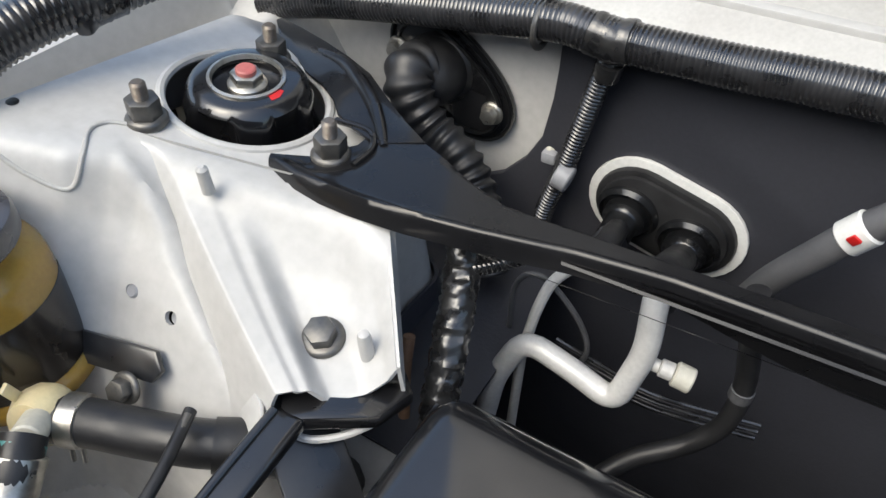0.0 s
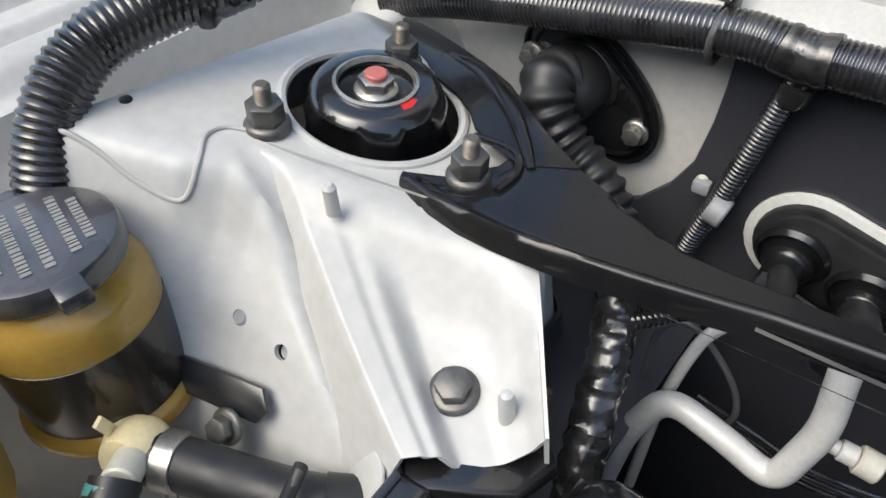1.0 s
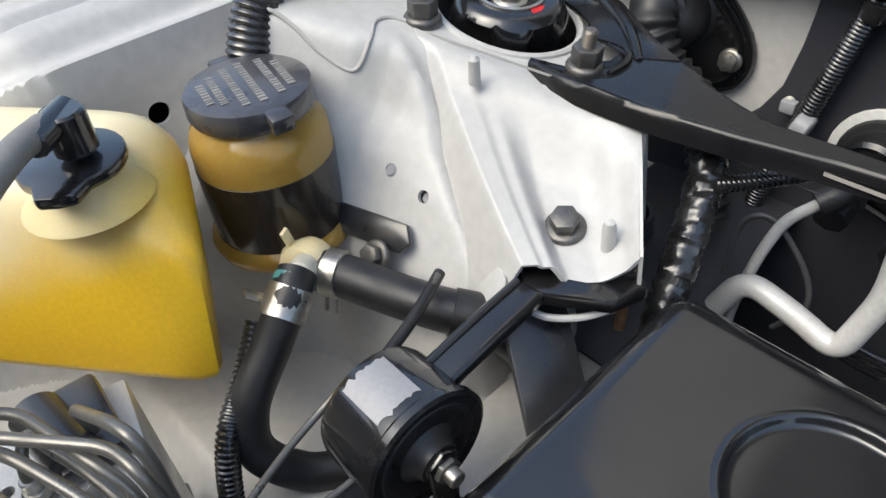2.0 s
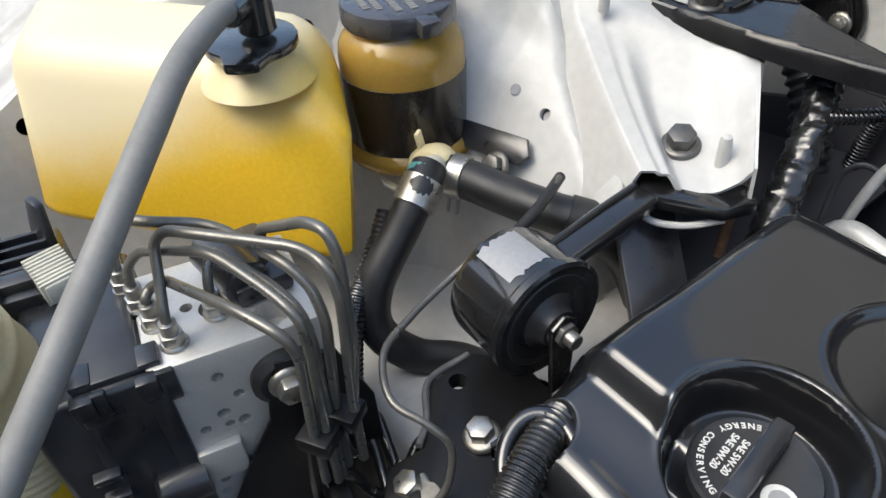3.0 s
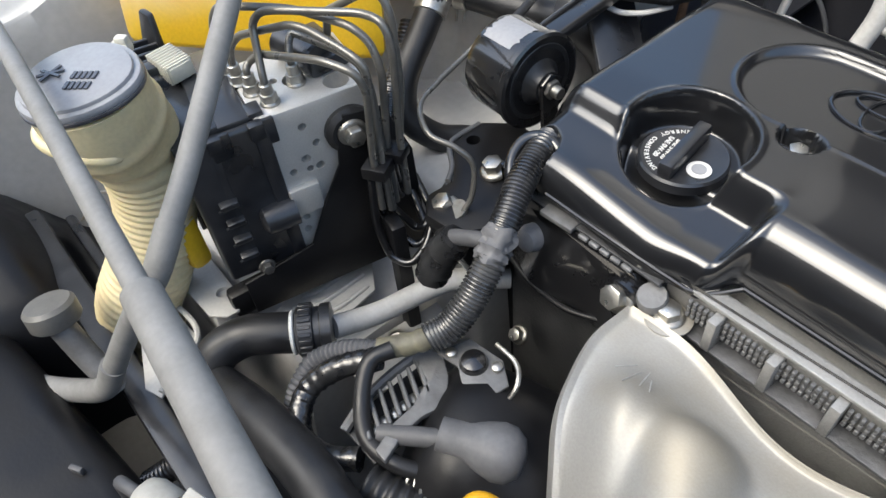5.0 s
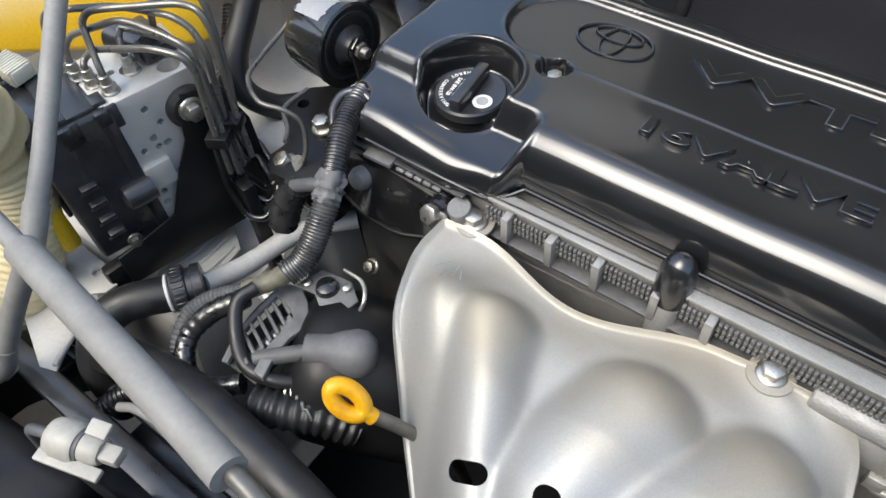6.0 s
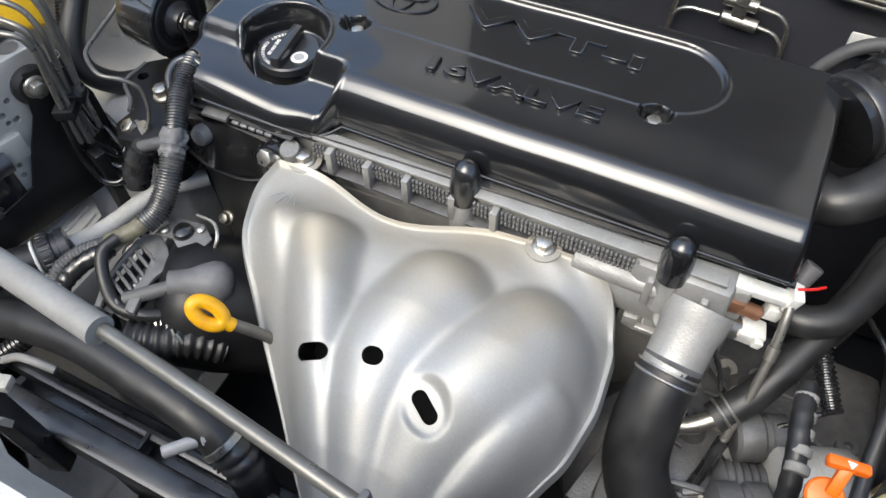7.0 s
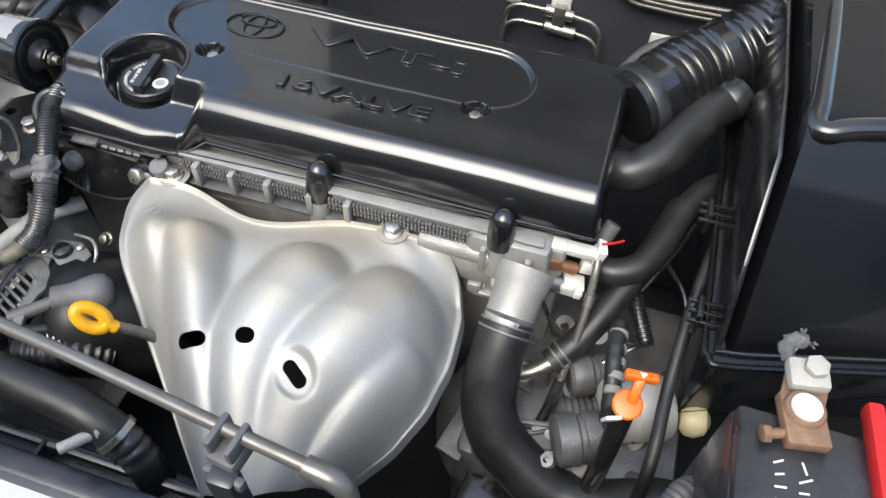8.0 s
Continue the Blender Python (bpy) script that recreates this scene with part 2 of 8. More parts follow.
VENT = material("dusty_grey_alloy", (0.20, 0.20, 0.20), 0.55, metal=0.3, other=(0.12, 0.12, 0.12), scale=60, bump=0.3)
PLASTIC = material("satin_black_plastic", (0.011, 0.012, 0.0145), 0.36, coat=0.5, gloss=0.16, other=(0.035, 0.036, 0.04), scale=40, bump=0.08)
RUBBER = material("black_rubber", (0.012, 0.012, 0.013), 0.45, other=(0.025, 0.025, 0.026), scale=50, bump=0.15)
GREYRUB = material("dusty_grey_rubber", (0.075, 0.076, 0.08), 0.55, other=(0.11, 0.11, 0.115), scale=40, bump=0.12)
LOOM = material("black_conduit", (0.010, 0.010, 0.011), 0.28, coat=0.5, shine=1.8, other=(0.03, 0.03, 0.032), scale=60, bump=0.1)
TAPE = material("black_shiny_tape", (0.009, 0.009, 0.010), 0.30, coat=0.6, shine=1.6, gloss=0.12, other=(0.03, 0.03, 0.03), scale=70, fine=220, bump=0.5)
SMOOTH = material("smooth_black_plastic", (0.007, 0.0072, 0.008), 0.30, coat=0.8, gloss=0.06, spec=0.2, other=(0.011, 0.0115, 0.012), scale=12, fine=700, bump=0.03, uneven=0.05)
MATTE = material("black_insulation", (0.014, 0.0145, 0.017), 0.55, other=(0.024, 0.025, 0.028), scale=12, fine=500, bump=0.3)
MAT = material("blue_black_sound_mat", (0.046, 0.048, 0.058), 0.42, other=(0.034, 0.035, 0.043), scale=10, fine=300, bump=0.2)
BRACE = material("black_brace_paint", (0.008, 0.008, 0.009), 0.32, coat=0.45, gloss=0.07, spec=0.2, other=(0.013, 0.013, 0.014), scale=30, bump=0.05)
GLOSSBOX = material("glossy_moulded_box", (0.005, 0.005, 0.006), 0.30, coat=0.45, gloss=0.05, spec=0.15, other=(0.008, 0.008, 0.009), scale=12, fine=700, bump=0.03, uneven=0.05)
AGEDPLUG = material("aged_grey_plug", (0.42, 0.41, 0.37), 0.5, other=(0.34, 0.33, 0.30), scale=60, bump=0.08)
GREYLOOM = material("worn_grey_conduit", (0.035, 0.035, 0.036), 0.30, coat=0.8, gloss=0.12, other=(0.09, 0.09, 0.088), scale=60, bump=0.15)
CORRODED = material("corroded_copper", (0.27, 0.155, 0.09), 0.6, metal=0.15, other=(0.17, 0.105, 0.07), scale=110, bump=0.5)
CAST = material("cast_aluminium", (0.40, 0.395, 0.38), 0.5, metal=0.45, other=(0.28, 0.275, 0.26), scale=35, fine=600, bump=0.5)
DULL = material("dusty_engine_casting", (0.20, 0.20, 0.205), 0.48, metal=0.4, other=(0.07, 0.07, 0.073), scale=30, fine=400, bump=0.5)
MACHINED = material("machined_aluminium", (0.60, 0.59, 0.565), 0.42, metal=0.4, other=(0.55, 0.54, 0.50), scale=45, fine=900, bump=0.12)
FOIL = material("pressed_heat_shield", (0.44, 0.438, 0.425), 0.54, metal=0.45, other=(0.385, 0.375, 0.345), scale=9, fine=700, bump=0.10, wear=0.6, uneven=0.06)
PIPE = material("grey_coated_pipe", (0.22, 0.213, 0.195), 0.36, metal=0.6, other=(0.15, 0.143, 0.128), scale=60, bump=0.08)
ALLOY = material("bare_alloy_pipe", (0.76, 0.755, 0.735), 0.5, metal=0.15, other=(0.54, 0.53, 0.5), scale=30, bump=0.1)
STEEL = material("zinc_steel", (0.62, 0.61, 0.57), 0.38, metal=0.95, other=(0.36, 0.34, 0.3), scale=120, bump=0.15)
DARKBOLT = material("dark_phosphate_steel", (0.12, 0.12, 0.12), 0.42, metal=0.7, other=(0.2, 0.19, 0.17), scale=150, bump=0.15)
AMBER = material("amber_plastic", (0.80, 0.50, 0.12), 0.10, other=(0.74, 0.44, 0.09), scale=20, bump=0.0, clear=0.55, soft=0.3, uneven=0.05)
FLUID = material("dark_fluid", (0.025, 0.02, 0.016), 0.22, coat=0.15, bump=0.0)
TANK = material("yellow_plastic", (0.76, 0.50, 0.030), 0.35, other=(0.73, 0.45, 0.020), scale=7, bump=0.05, soft=0.35, wear=0.6)
CREAM = material("cream_plastic", (0.76, 0.67, 0.43), 0.38, other=(0.70, 0.58, 0.33), scale=18, bump=0.05, soft=0.2)
IVORY = material("ivory_connector_plastic", (0.70, 0.68, 0.58), 0.45, bump=0.05)
GREYCAP = material("grey_lid_plastic", (0.34, 0.345, 0.36), 0.38, other=(0.26, 0.265, 0.28), scale=30, bump=0.08)
LID = material("dark_grey_lid", (0.04, 0.04, 0.046), 0.32, coat=0.5, gloss=0.12, other=(0.09, 0.09, 0.1), scale=30, bump=0.08)
WHITE = material("white_seal", (0.78, 0.78, 0.75), 0.5, bump=0.04)
LABEL = material("silver_label", (0.36, 0.36, 0.37), 0.45, metal=0.2, bump=0.05)
YELLOW = material("yellow_handle", (0.85, 0.45, 0.01), 0.38, other=(0.75, 0.36, 0.01), scale=80, bump=0.05)
ORANGE = material("orange_handle", (0.85, 0.16, 0.01), 0.35, bump=0.05)
RUSTY = material("rusty_steel", (0.20, 0.185, 0.165), 0.5, metal=0.7, other=(0.17, 0.135, 0.105), scale=160, bump=0.3)
PINK = material("faded_red_paint", (0.50, 0.13, 0.12), 0.5, other=(0.42, 0.16, 0.14), scale=120, bump=0.1)
RED = material("red_paint", (0.62, 0.02, 0.02), 0.4, bump=0.05)
COPPER = material("copper_terminal", (0.45, 0.22, 0.12), 0.45, metal=0.7, other=(0.3, 0.16, 0.1), scale=90, bump=0.3)
SLEEVE = material("grey_foam_sleeve", (0.25, 0.246, 0.236), 0.6, other=(0.20, 0.196, 0.187), scale=50, bump=0.12)
TEAL = material("teal_paint_mark", (0.08, 0.25, 0.24), 0.4, bump=0.0)
GROUND = material("grey_ground", (0.35, 0.35, 0.34), 0.8, other=(0.28, 0.28, 0.27), scale=3, bump=0.2)


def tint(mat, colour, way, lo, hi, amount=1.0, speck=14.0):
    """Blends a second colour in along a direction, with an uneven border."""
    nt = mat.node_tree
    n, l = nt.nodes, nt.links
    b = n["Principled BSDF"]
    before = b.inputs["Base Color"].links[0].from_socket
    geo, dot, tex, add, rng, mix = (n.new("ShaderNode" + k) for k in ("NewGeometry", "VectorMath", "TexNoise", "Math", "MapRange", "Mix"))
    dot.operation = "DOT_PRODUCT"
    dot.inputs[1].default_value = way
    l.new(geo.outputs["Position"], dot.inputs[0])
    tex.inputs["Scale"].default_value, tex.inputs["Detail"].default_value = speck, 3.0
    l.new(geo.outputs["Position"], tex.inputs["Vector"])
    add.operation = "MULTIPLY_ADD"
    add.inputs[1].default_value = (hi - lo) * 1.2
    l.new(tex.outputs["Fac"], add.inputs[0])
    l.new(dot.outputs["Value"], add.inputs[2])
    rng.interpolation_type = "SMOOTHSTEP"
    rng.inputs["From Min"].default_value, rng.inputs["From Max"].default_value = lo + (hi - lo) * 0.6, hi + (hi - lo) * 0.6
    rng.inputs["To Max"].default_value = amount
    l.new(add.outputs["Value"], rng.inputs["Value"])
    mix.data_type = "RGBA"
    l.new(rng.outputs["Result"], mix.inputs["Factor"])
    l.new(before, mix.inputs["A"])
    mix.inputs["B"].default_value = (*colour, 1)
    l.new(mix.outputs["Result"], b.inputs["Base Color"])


# the tank pales to cream towards its top and outer end
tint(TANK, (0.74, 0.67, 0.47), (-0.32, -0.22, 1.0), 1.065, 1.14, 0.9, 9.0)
tint(FOIL, (0.33, 0.27, 0.17), (0.0, 0.35, 1.0), 0.772, 0.812, 0.5, 22.0)

# ---- structure: ground, bulkhead, cowl, inner wing, strut tower ----
def grid(us, vs):
    return np.meshgrid(np.asarray(us, float), np.asarray(vs, float), indexing="ij")


def build_shell():
    solo("ground", plate([(-60, -60), (60, -60), (60, 60), (-60, 60)], 0.02, pose(0, 0, -0.02), 0), GROUND,
         "plain grey ground under the car", "ground", kind="structure")
    # bulkhead: white sheet with black sound mat in front of it
    solo("wall_bulkhead", block((1.9, 0.012, 0.75), pose(0.2, 0.372, 0.28), 0.002), PAINT,
         "white painted bulkhead sheet behind the engine", "wall", kind="structure")
    edge = [(-0.19, 0.99), (-0.191, 0.96), (-0.193, 0.935), (-0.199, 0.90), (-0.212, 0.875), (-0.232, 0.852), (-0.27, 0.83), (-0.34, 0.81), (-0.5, 0.80)]
    outline = [(1.1, 1.012), (-0.19, 1.012)] + edge + [(-0.5, 0.29), (1.1, 0.29)]
    solo("wall_mat", plate(outline, 0.008, pose(0, 0.364, 0, 90), 0.002), MAT,
         "black sound-deadening mat on the bulkhead", "wall", kind="structure")
    # cowl above the loom, light paint, sloping up to the windscreen
    xs = np.linspace(-0.75, 1.1, 40)
    s = np.linspace(0, 1, 14)
    X, S = grid(xs, s)
    Y = 0.345 + 0.30 * S
    Z = 1.008 + 0.022 * smooth(0.0, 0.12, S) + 0.045 * S
    solo("trim_cowl", shell(np.stack([X, Y, Z], -1), 0.003), LINER, "off-white painted cowl panel behind the loom", "panel", kind="structure")
    # undertray closes the bay below
    solo("floor", block((1.9, 1.5, 0.02), pose(0.2, -0.2, 0.26), 0.002), MATTE, "black undertray below the engine", "floor", kind="structure")
    # outer wing sheet added to close the cavity, black in place of its shade
    solo("wall_outer", block((0.02, 1.2, 0.72), pose(-0.68, -0.15, 0.28), 0.002), MATTE, "added outer wing sheet, black so that the closed cavity stays dark", "wall", kind="structure")
    solo("wall_right", block((0.02, 1.1, 0.75), pose(0.95, -0.15, 0.28), 0.002), LINER, "light grey inner wing sheet", "wall", kind="structure")
    # unseen dark wall in front, added to keep low sky out of reflections
    solo("wall_yard", block((14.0, 0.2, 3.0), pose(0.2, -3.0, 0.0), 0.01), MATTE, "unseen dark wall added in front of the car to darken reflections", "wall", kind="structure")
    # open bonnet above, out of view, with a black liner added to darken reflections
    xs = np.linspace(-0.37, 0.90, 20)
    X, S = grid(xs, np.linspace(0, 1, 16))
    Y = 0.57 - 0.14 * S
    Z = 1.10 + 1.0 * S
    solo("hood", shell(np.stack([X, Y, Z], -1), 0.012), PAINT, "open white bonnet seen from below", "hood", kind="structure")
    X, S = grid(np.linspace(-0.12, 0.44, 20), np.linspace(0.06, 0.88, 16))
    solo("trim_liner", shell(np.stack([X, 0.548 - 0.14 * S, 1.10 + 1.0 * S], -1), 0.010), MATTE, "unseen black liner added under the bonnet to darken reflections", "trim", kind="structure")


build_shell()


def tower_plane(x, y):
    """The strut tower's top leans inwards and back."""
    return 0.986 - 0.24 * (x + 0.354) - 0.125 * (y - 0.138)


def wing_height(X, Y):
    """Height of the white inner wing and strut tower over the plan."""
    edge_z = 1.03 - 0.10 * smooth(-0.05, -0.30, Y)
    out = 0.075 * smooth(-0.06, -0.20, Y)
    # from the outer edge: upper panel, ledge, lower panel, floor of the rail
    upper = edge_z - 0.016 * smooth(-0.552, -0.540, X + out) - 0.008 * smooth(-0.522, -0.514, X + out) - 0.014 * smooth(-0.50, -0.482, X + out) + 0.004 * np.exp(-((X + out + 0.507) / 0.005) ** 2)
    low = 0.745 + 0.04 * smooth(-0.14, -0.10, Y) + (0.065 * smooth(-0.15, -0.11, Y) - 0.05) * smooth(-0.30, -0.20, X) - 0.28 * smooth(-0.262, -0.300, Y)
    wall = smooth(-0.475, -0.452, X + out)
    z = upper * (1 - wall) + low * wall
    # strut tower: flat top with a rising outer panel
    top = tower_plane(X, Y) - 0.075 * smooth(-0.414, -0.448, X)
    front = np.interp(X, (-0.46, -0.42, -0.394, -0.36, -0.345, -0.33, -0.30, -0.2), (0.030, 0.052, 0.070, 0.090, 0.106, 0.113, 0.114, 0.112))
    fall = np.interp(front - Y, (-0.008, 0.0, 0.006, 0.012, 0.020, 0.043, 0.088, 0.118, 0.128), (0, 0.0015, 0.006, 0.018, 0.036, 0.064, 0.145, 0.26, 1.0))
    tower = top - fall
    # inner flank drops towards the engine, rear flank dips before the bulkhead
    rear = smooth(0.262, 0.335, Y)
    tower = tower * (1 - rear) + (0.835 + 0.13 * smooth(-0.34, -0.44, X)) * rear
    flank = smooth(-0.262, -0.20, X + 0.06 * smooth(0.25, 0.32, Y) + (-0.026) * smooth(0.165, 0.120, Y))
    tower = tower * (1 - flank) + 0.55 * flank
    # the sheet dips where the pressed bracket lies over it
    s1, s2 = (X + 0.35) * 0.43 + (Y - 0.126) * 0.90, (0.126 + (X + 0.35) * 0.347 - Y) / 1.06
    tower = tower - 0.05 * smooth(-0.014, 0.016, s1) * smooth(0.004, 0.030, s2)
    z = np.maximum(z, tower)
    # inner side of the rail
    rim = 0.033 * smooth(-0.15, -0.11, Y)
    inner = smooth(-0.205, -0.190, X - rim) * smooth(0.06, 0.0, Y)
    return z * (1 - inner) + 0.42 * inner


def build_wing():
    xs = np.r_[np.linspace(-0.66, -0.60, 4), np.linspace(-0.595, -0.16, 170)]
    ys = np.r_[np.linspace(-0.75, -0.32, 24), np.linspace(-0.315, 0.366, 230)]
    X, Y = grid(xs, ys)
    Z = wing_height(X, Y)
    body = solo("wall_wing", shell(np.stack([X, Y, Z], -1), 0.003), PAINT,
                "white painted inner wing with the strut tower pressed into it", "wall", kind="structure", sharp=60)
    holes = [lathe([(0.0515, -0.03), (0.0515, 0.03)], axis((-0.3375, 0.2005, 0.9742), (0.24, 0.125, 1)), 48),
             lathe([(0.0042, -0.03), (0.0042, 0.03)], axis((-0.319, 0.068, 0.923), (0, -0.75, 0.65)), 14),
             lathe([(0.0042, -0.03), (0.0042, 0.03)], axis((-0.290, 0.072, 0.913), (0, -0.75, 0.65)), 14),
             lathe([(0.0035, -0.03), (0.0035, 0.03)], axis((-0.410, 0.095, 1.005), (0.5, -0.3, 0.8)), 14),
             lathe([(0.008, -0.04), (0.008, 0.04)], axis((-0.462, -0.008, 0.940), (1, 0, 0)), 20),
             lathe([(0.007, -0.04), (0.007, 0.04)], axis((-0.525, -0.205, 0.905), (1, 0, 0.2)), 18)]
    pierced(body, holes)
    # added dark sheet over the inner flank, standing in for the dark gap
    U, Y = grid(np.linspace(0, 1, 24), np.linspace(0.118, 0.360, 50))
    X = -0.238 - 0.06 * smooth(0.25, 0.32, Y) + 0.026 * smooth(0.165, 0.120, Y)
    X = X + (-0.160 - X) * U
    solo("wall_flank_mat", shell(np.stack([X + 0.007, Y, wing_height(X, Y) + 0.003], -1), 0.003), MAT, "added dark sheet over the strut tower's inner flank, for the dark gap there", "wall", kind="structure", sharp=60)
    for p in ((-0.319, 0.068, 0.923), (-0.290, 0.072, 0.913)):
        solo("hole_plug", lathe([(0.0044, -0.009), (0.0044, -0.003), (0.0034, -0.002), (0.001, -0.0024)], axis(p, (0, -0.75, 0.65)), 14), GREYCAP, "small grey plug in the white inner wing", "plug", "plugs of the inner wing")
    # rolled lip round the tower hole and body seam sealer
    solo("trim_tower_lip", moved(sweep(np.array([(0.0530 * math.cos(a), 0.0530 * math.sin(a), 0) for a in np.linspace(0, 2 * math.pi, 61)]), 0.0032, 8, cap=False),
         axis((-0.3375, 0.2005, 0.9735), (0.24, 0.125, 1))), PAINT, "white rolled lip round the tower opening", "trim", kind="structure")
    pts = []
    for x, y in ((-0.43, 0.046), (-0.41, 0.056), (-0.394, 0.064), (-0.375, 0.070), (-0.357, 0.080), (-0.355, 0.094), (-0.366, 0.108), (-0.366, 0.120), (-0.357, 0.128)):
        pts.append((x, y, float(wing_height(np.array(x), np.array(y))) + 0.0006))
    solo("trim_seam", hose(pts, 0.0014, 8, 0.003), LINER, "thin bead of seam sealer on the tower", "trim", kind="structure")


build_wing()


def build_tower_bracket():
    """White pressed channel that comes down from the tower towards the engine mount."""
    t = thing("tower_bracket", (-0.20, 0.10, 0.91), "white pressed steel channel bracket sloping down from the strut tower", "bracket")
    U, W = grid(np.linspace(0, 1, 90), np.linspace(0, 1, 90))
    k = W[..., None]
    L0, Lm, L1 = np.array((-0.350, 0.126, 0.984)), np.array((-0.280, 0.091, 0.949)), np.array((-0.205, 0.057, 0.917))
    R0, R1 = np.array((-0.206, 0.176, 0.962)), np.array((-0.153, 0.106, 0.920))
    left = (1 - k) ** 2 * L0 + 2 * k * (1 - k) * (2 * Lm - 0.5 * L0 - 0.5 * L1) + k ** 2 * L1
    right = R0 + (R1 - R0) * k
    P = left + (right - left) * U[..., None]
    # sits on the tower at its top, then sags into a valley beside the rib
    P[..., 2] -= 0.006 * np.sin(np.pi * np.clip(W * 1.02, 0, 1)) * np.sin(np.pi * U ** 0.9)
    pad = smooth(0.30, 0.46, U) * smooth(0.14, 0.50, W)
    P[..., 2] -= 0.013 * pad * smooth(1.02, 0.66, U)
    P[..., 2] += 0.002 * smooth(0.03, 0.09, U) * smooth(0.26, 0.20, U) * smooth(0.12, 0.4, W)
    P[..., 2] += 0.004 * np.exp(-((U - 0.86) / 0.09) ** 2) * smooth(0.0, 0.2, W) * smooth(0.65, 0.3, W)
    plane = tower_plane(P[..., 0], P[..., 1]) + 0.0008
    w = smooth(0.26, 0.02, W) * smooth(1.0, 0.5, U)
    P[..., 2] = P[..., 2] * (1 - w) + plane * w
    # turned-down flanges
    P[..., 2] -= 0.048 * smooth(0.085, 0.0, U) * smooth(0.04, 0.30, W)
    P[..., 0] -= 0.012 * smooth(0.085, 0.0, U) * smooth(0.04, 0.30, W)
    P[..., 1] -= 0.012 * smooth(0.085, 0.0, U) * smooth(0.04, 0.30, W)
    P[..., 2] -= 0.024 * smooth(0.978, 1.0, U) * smooth(0.12, 0.4, W)
    P[..., 2] += 0.005 * smooth(0.86, 0.97, U) * smooth(0.1, 0.5, W)
    part("channel", shell(P, 0.0022), PAINT, t, sharp=50)
    part("locating_pin", lathe([(0.0042, 0), (0.0040, 0.020), (0.0030, 0.0235), (0.001, 0.0245)], axis((-0.178, 0.108, 0.9105), (0.0, -0.05, 1)), 14), PAINT, t)
    tab = [(-0.022, -0.016), (0.022, -0.016), (0.026, 0.012), (0.01, 0.022), (-0.020, 0.018)]
    part("lower_tab", plate(tab, 0.0025, axis((-0.222, 0.055, 0.888), (-0.5, -0.7, 0.45)), 0.001), PAINT, t)


build_tower_bracket()


# ---- fasteners, built once and copied ----
def hex_outline(r):
    return [(r * math.cos(math.pi / 3 * k), r * math.sin(math.pi / 3 * k)) for k in range(6)]


def make_bolt(name, label, across, height, flange, mat):
    """Hex flange bolt at the origin, looking up z."""
    t = thing(name, (0, 0, 0), label, "bolt", "bolts and nuts of the engine bay")
    part("flange", lathe([(flange, 0), (flange, 0.0012), (flange * 0.93, 0.0026), (across * 0.62, 0.0034)], None, 24), mat, t)
    part("hex_head", plate(hex_outline(across * 0.577), height, pose(0, 0, 0.0028), 0.0009), mat, t)
    return t


def make_stud(name, label, mat, nutmat):
    t = thing(name, (0, 0, 0), label, "nut", "strut studs")
    part("washer", lathe([(0.0125, 0), (0.0125, 0.003), (0.0115, 0.0045), (0.0095, 0.0055)], None, 24), nutmat, t)
    part("nut", plate(hex_outline(0.0104), 0.0120, pose(0, 0, 0.0045, 0, 0, 10), 0.0012), nutmat, t)
    prof = []
    for k in range(26):
        prof.append((0.0041 if k % 2 else 0.0047, 0.0145 + k * 0.00048))
    part("threaded_stud", lathe(prof + [(0.0032, 0.0275)], None, 14), mat, t)
    return t


bolt_zinc = make_bolt("flange_bolt", "shiny zinc-plated hex flange bolt", 0.013, 0.0075, 0.0105, STEEL)
bolt_dark = make_bolt("flange_bolt", "dark grey hex flange bolt on the white bracket", 0.0155, 0.009, 0.0125, DARKBOLT)
stud_base = make_stud("strut_stud", "rusty threaded stud with a dark flange nut", RUSTY, DARKBOLT)
used = set()


def fasten(proto, loc, way=(0, 0, 1), scale=1.0, turn=0.0):
    m = axis(loc, way) @ pose(0, 0, 0, 0, 0, turn) @ Matrix.Scale(scale, 4)
    if proto.name not in used:
        used.add(proto.name)
        proto.matrix_basis = m
        return proto
    c = copy_thing(proto, m @ Matrix.Scale(1 / proto.scale[0], 4))
    return c


fasten(bolt_dark, (-0.2055, 0.104, 0.9160), (0.12, -0.25, 1), 1.0, 12)
fasten(stud_base, (-0.355, 0.138, 0.986), (0.1, 0.0, 1))
fasten(stud_base, (-0.353, 0.242, 0.976), (0.1, 0.0, 1))
fasten(stud_base, (-0.262, 0.190, 0.962), (0.1, 0.0, 1))
solo("locating_pin", lathe([(0.0038, -0.003), (0.0035, 0.010), (0.0035, 0.0135), (0.0016, 0.0155)], axis((-0.292, 0.121, 0.9735), (0.05, -0.05, 1)), 14), PAINT,
     "small white painted locating pin on the tower", "pin")


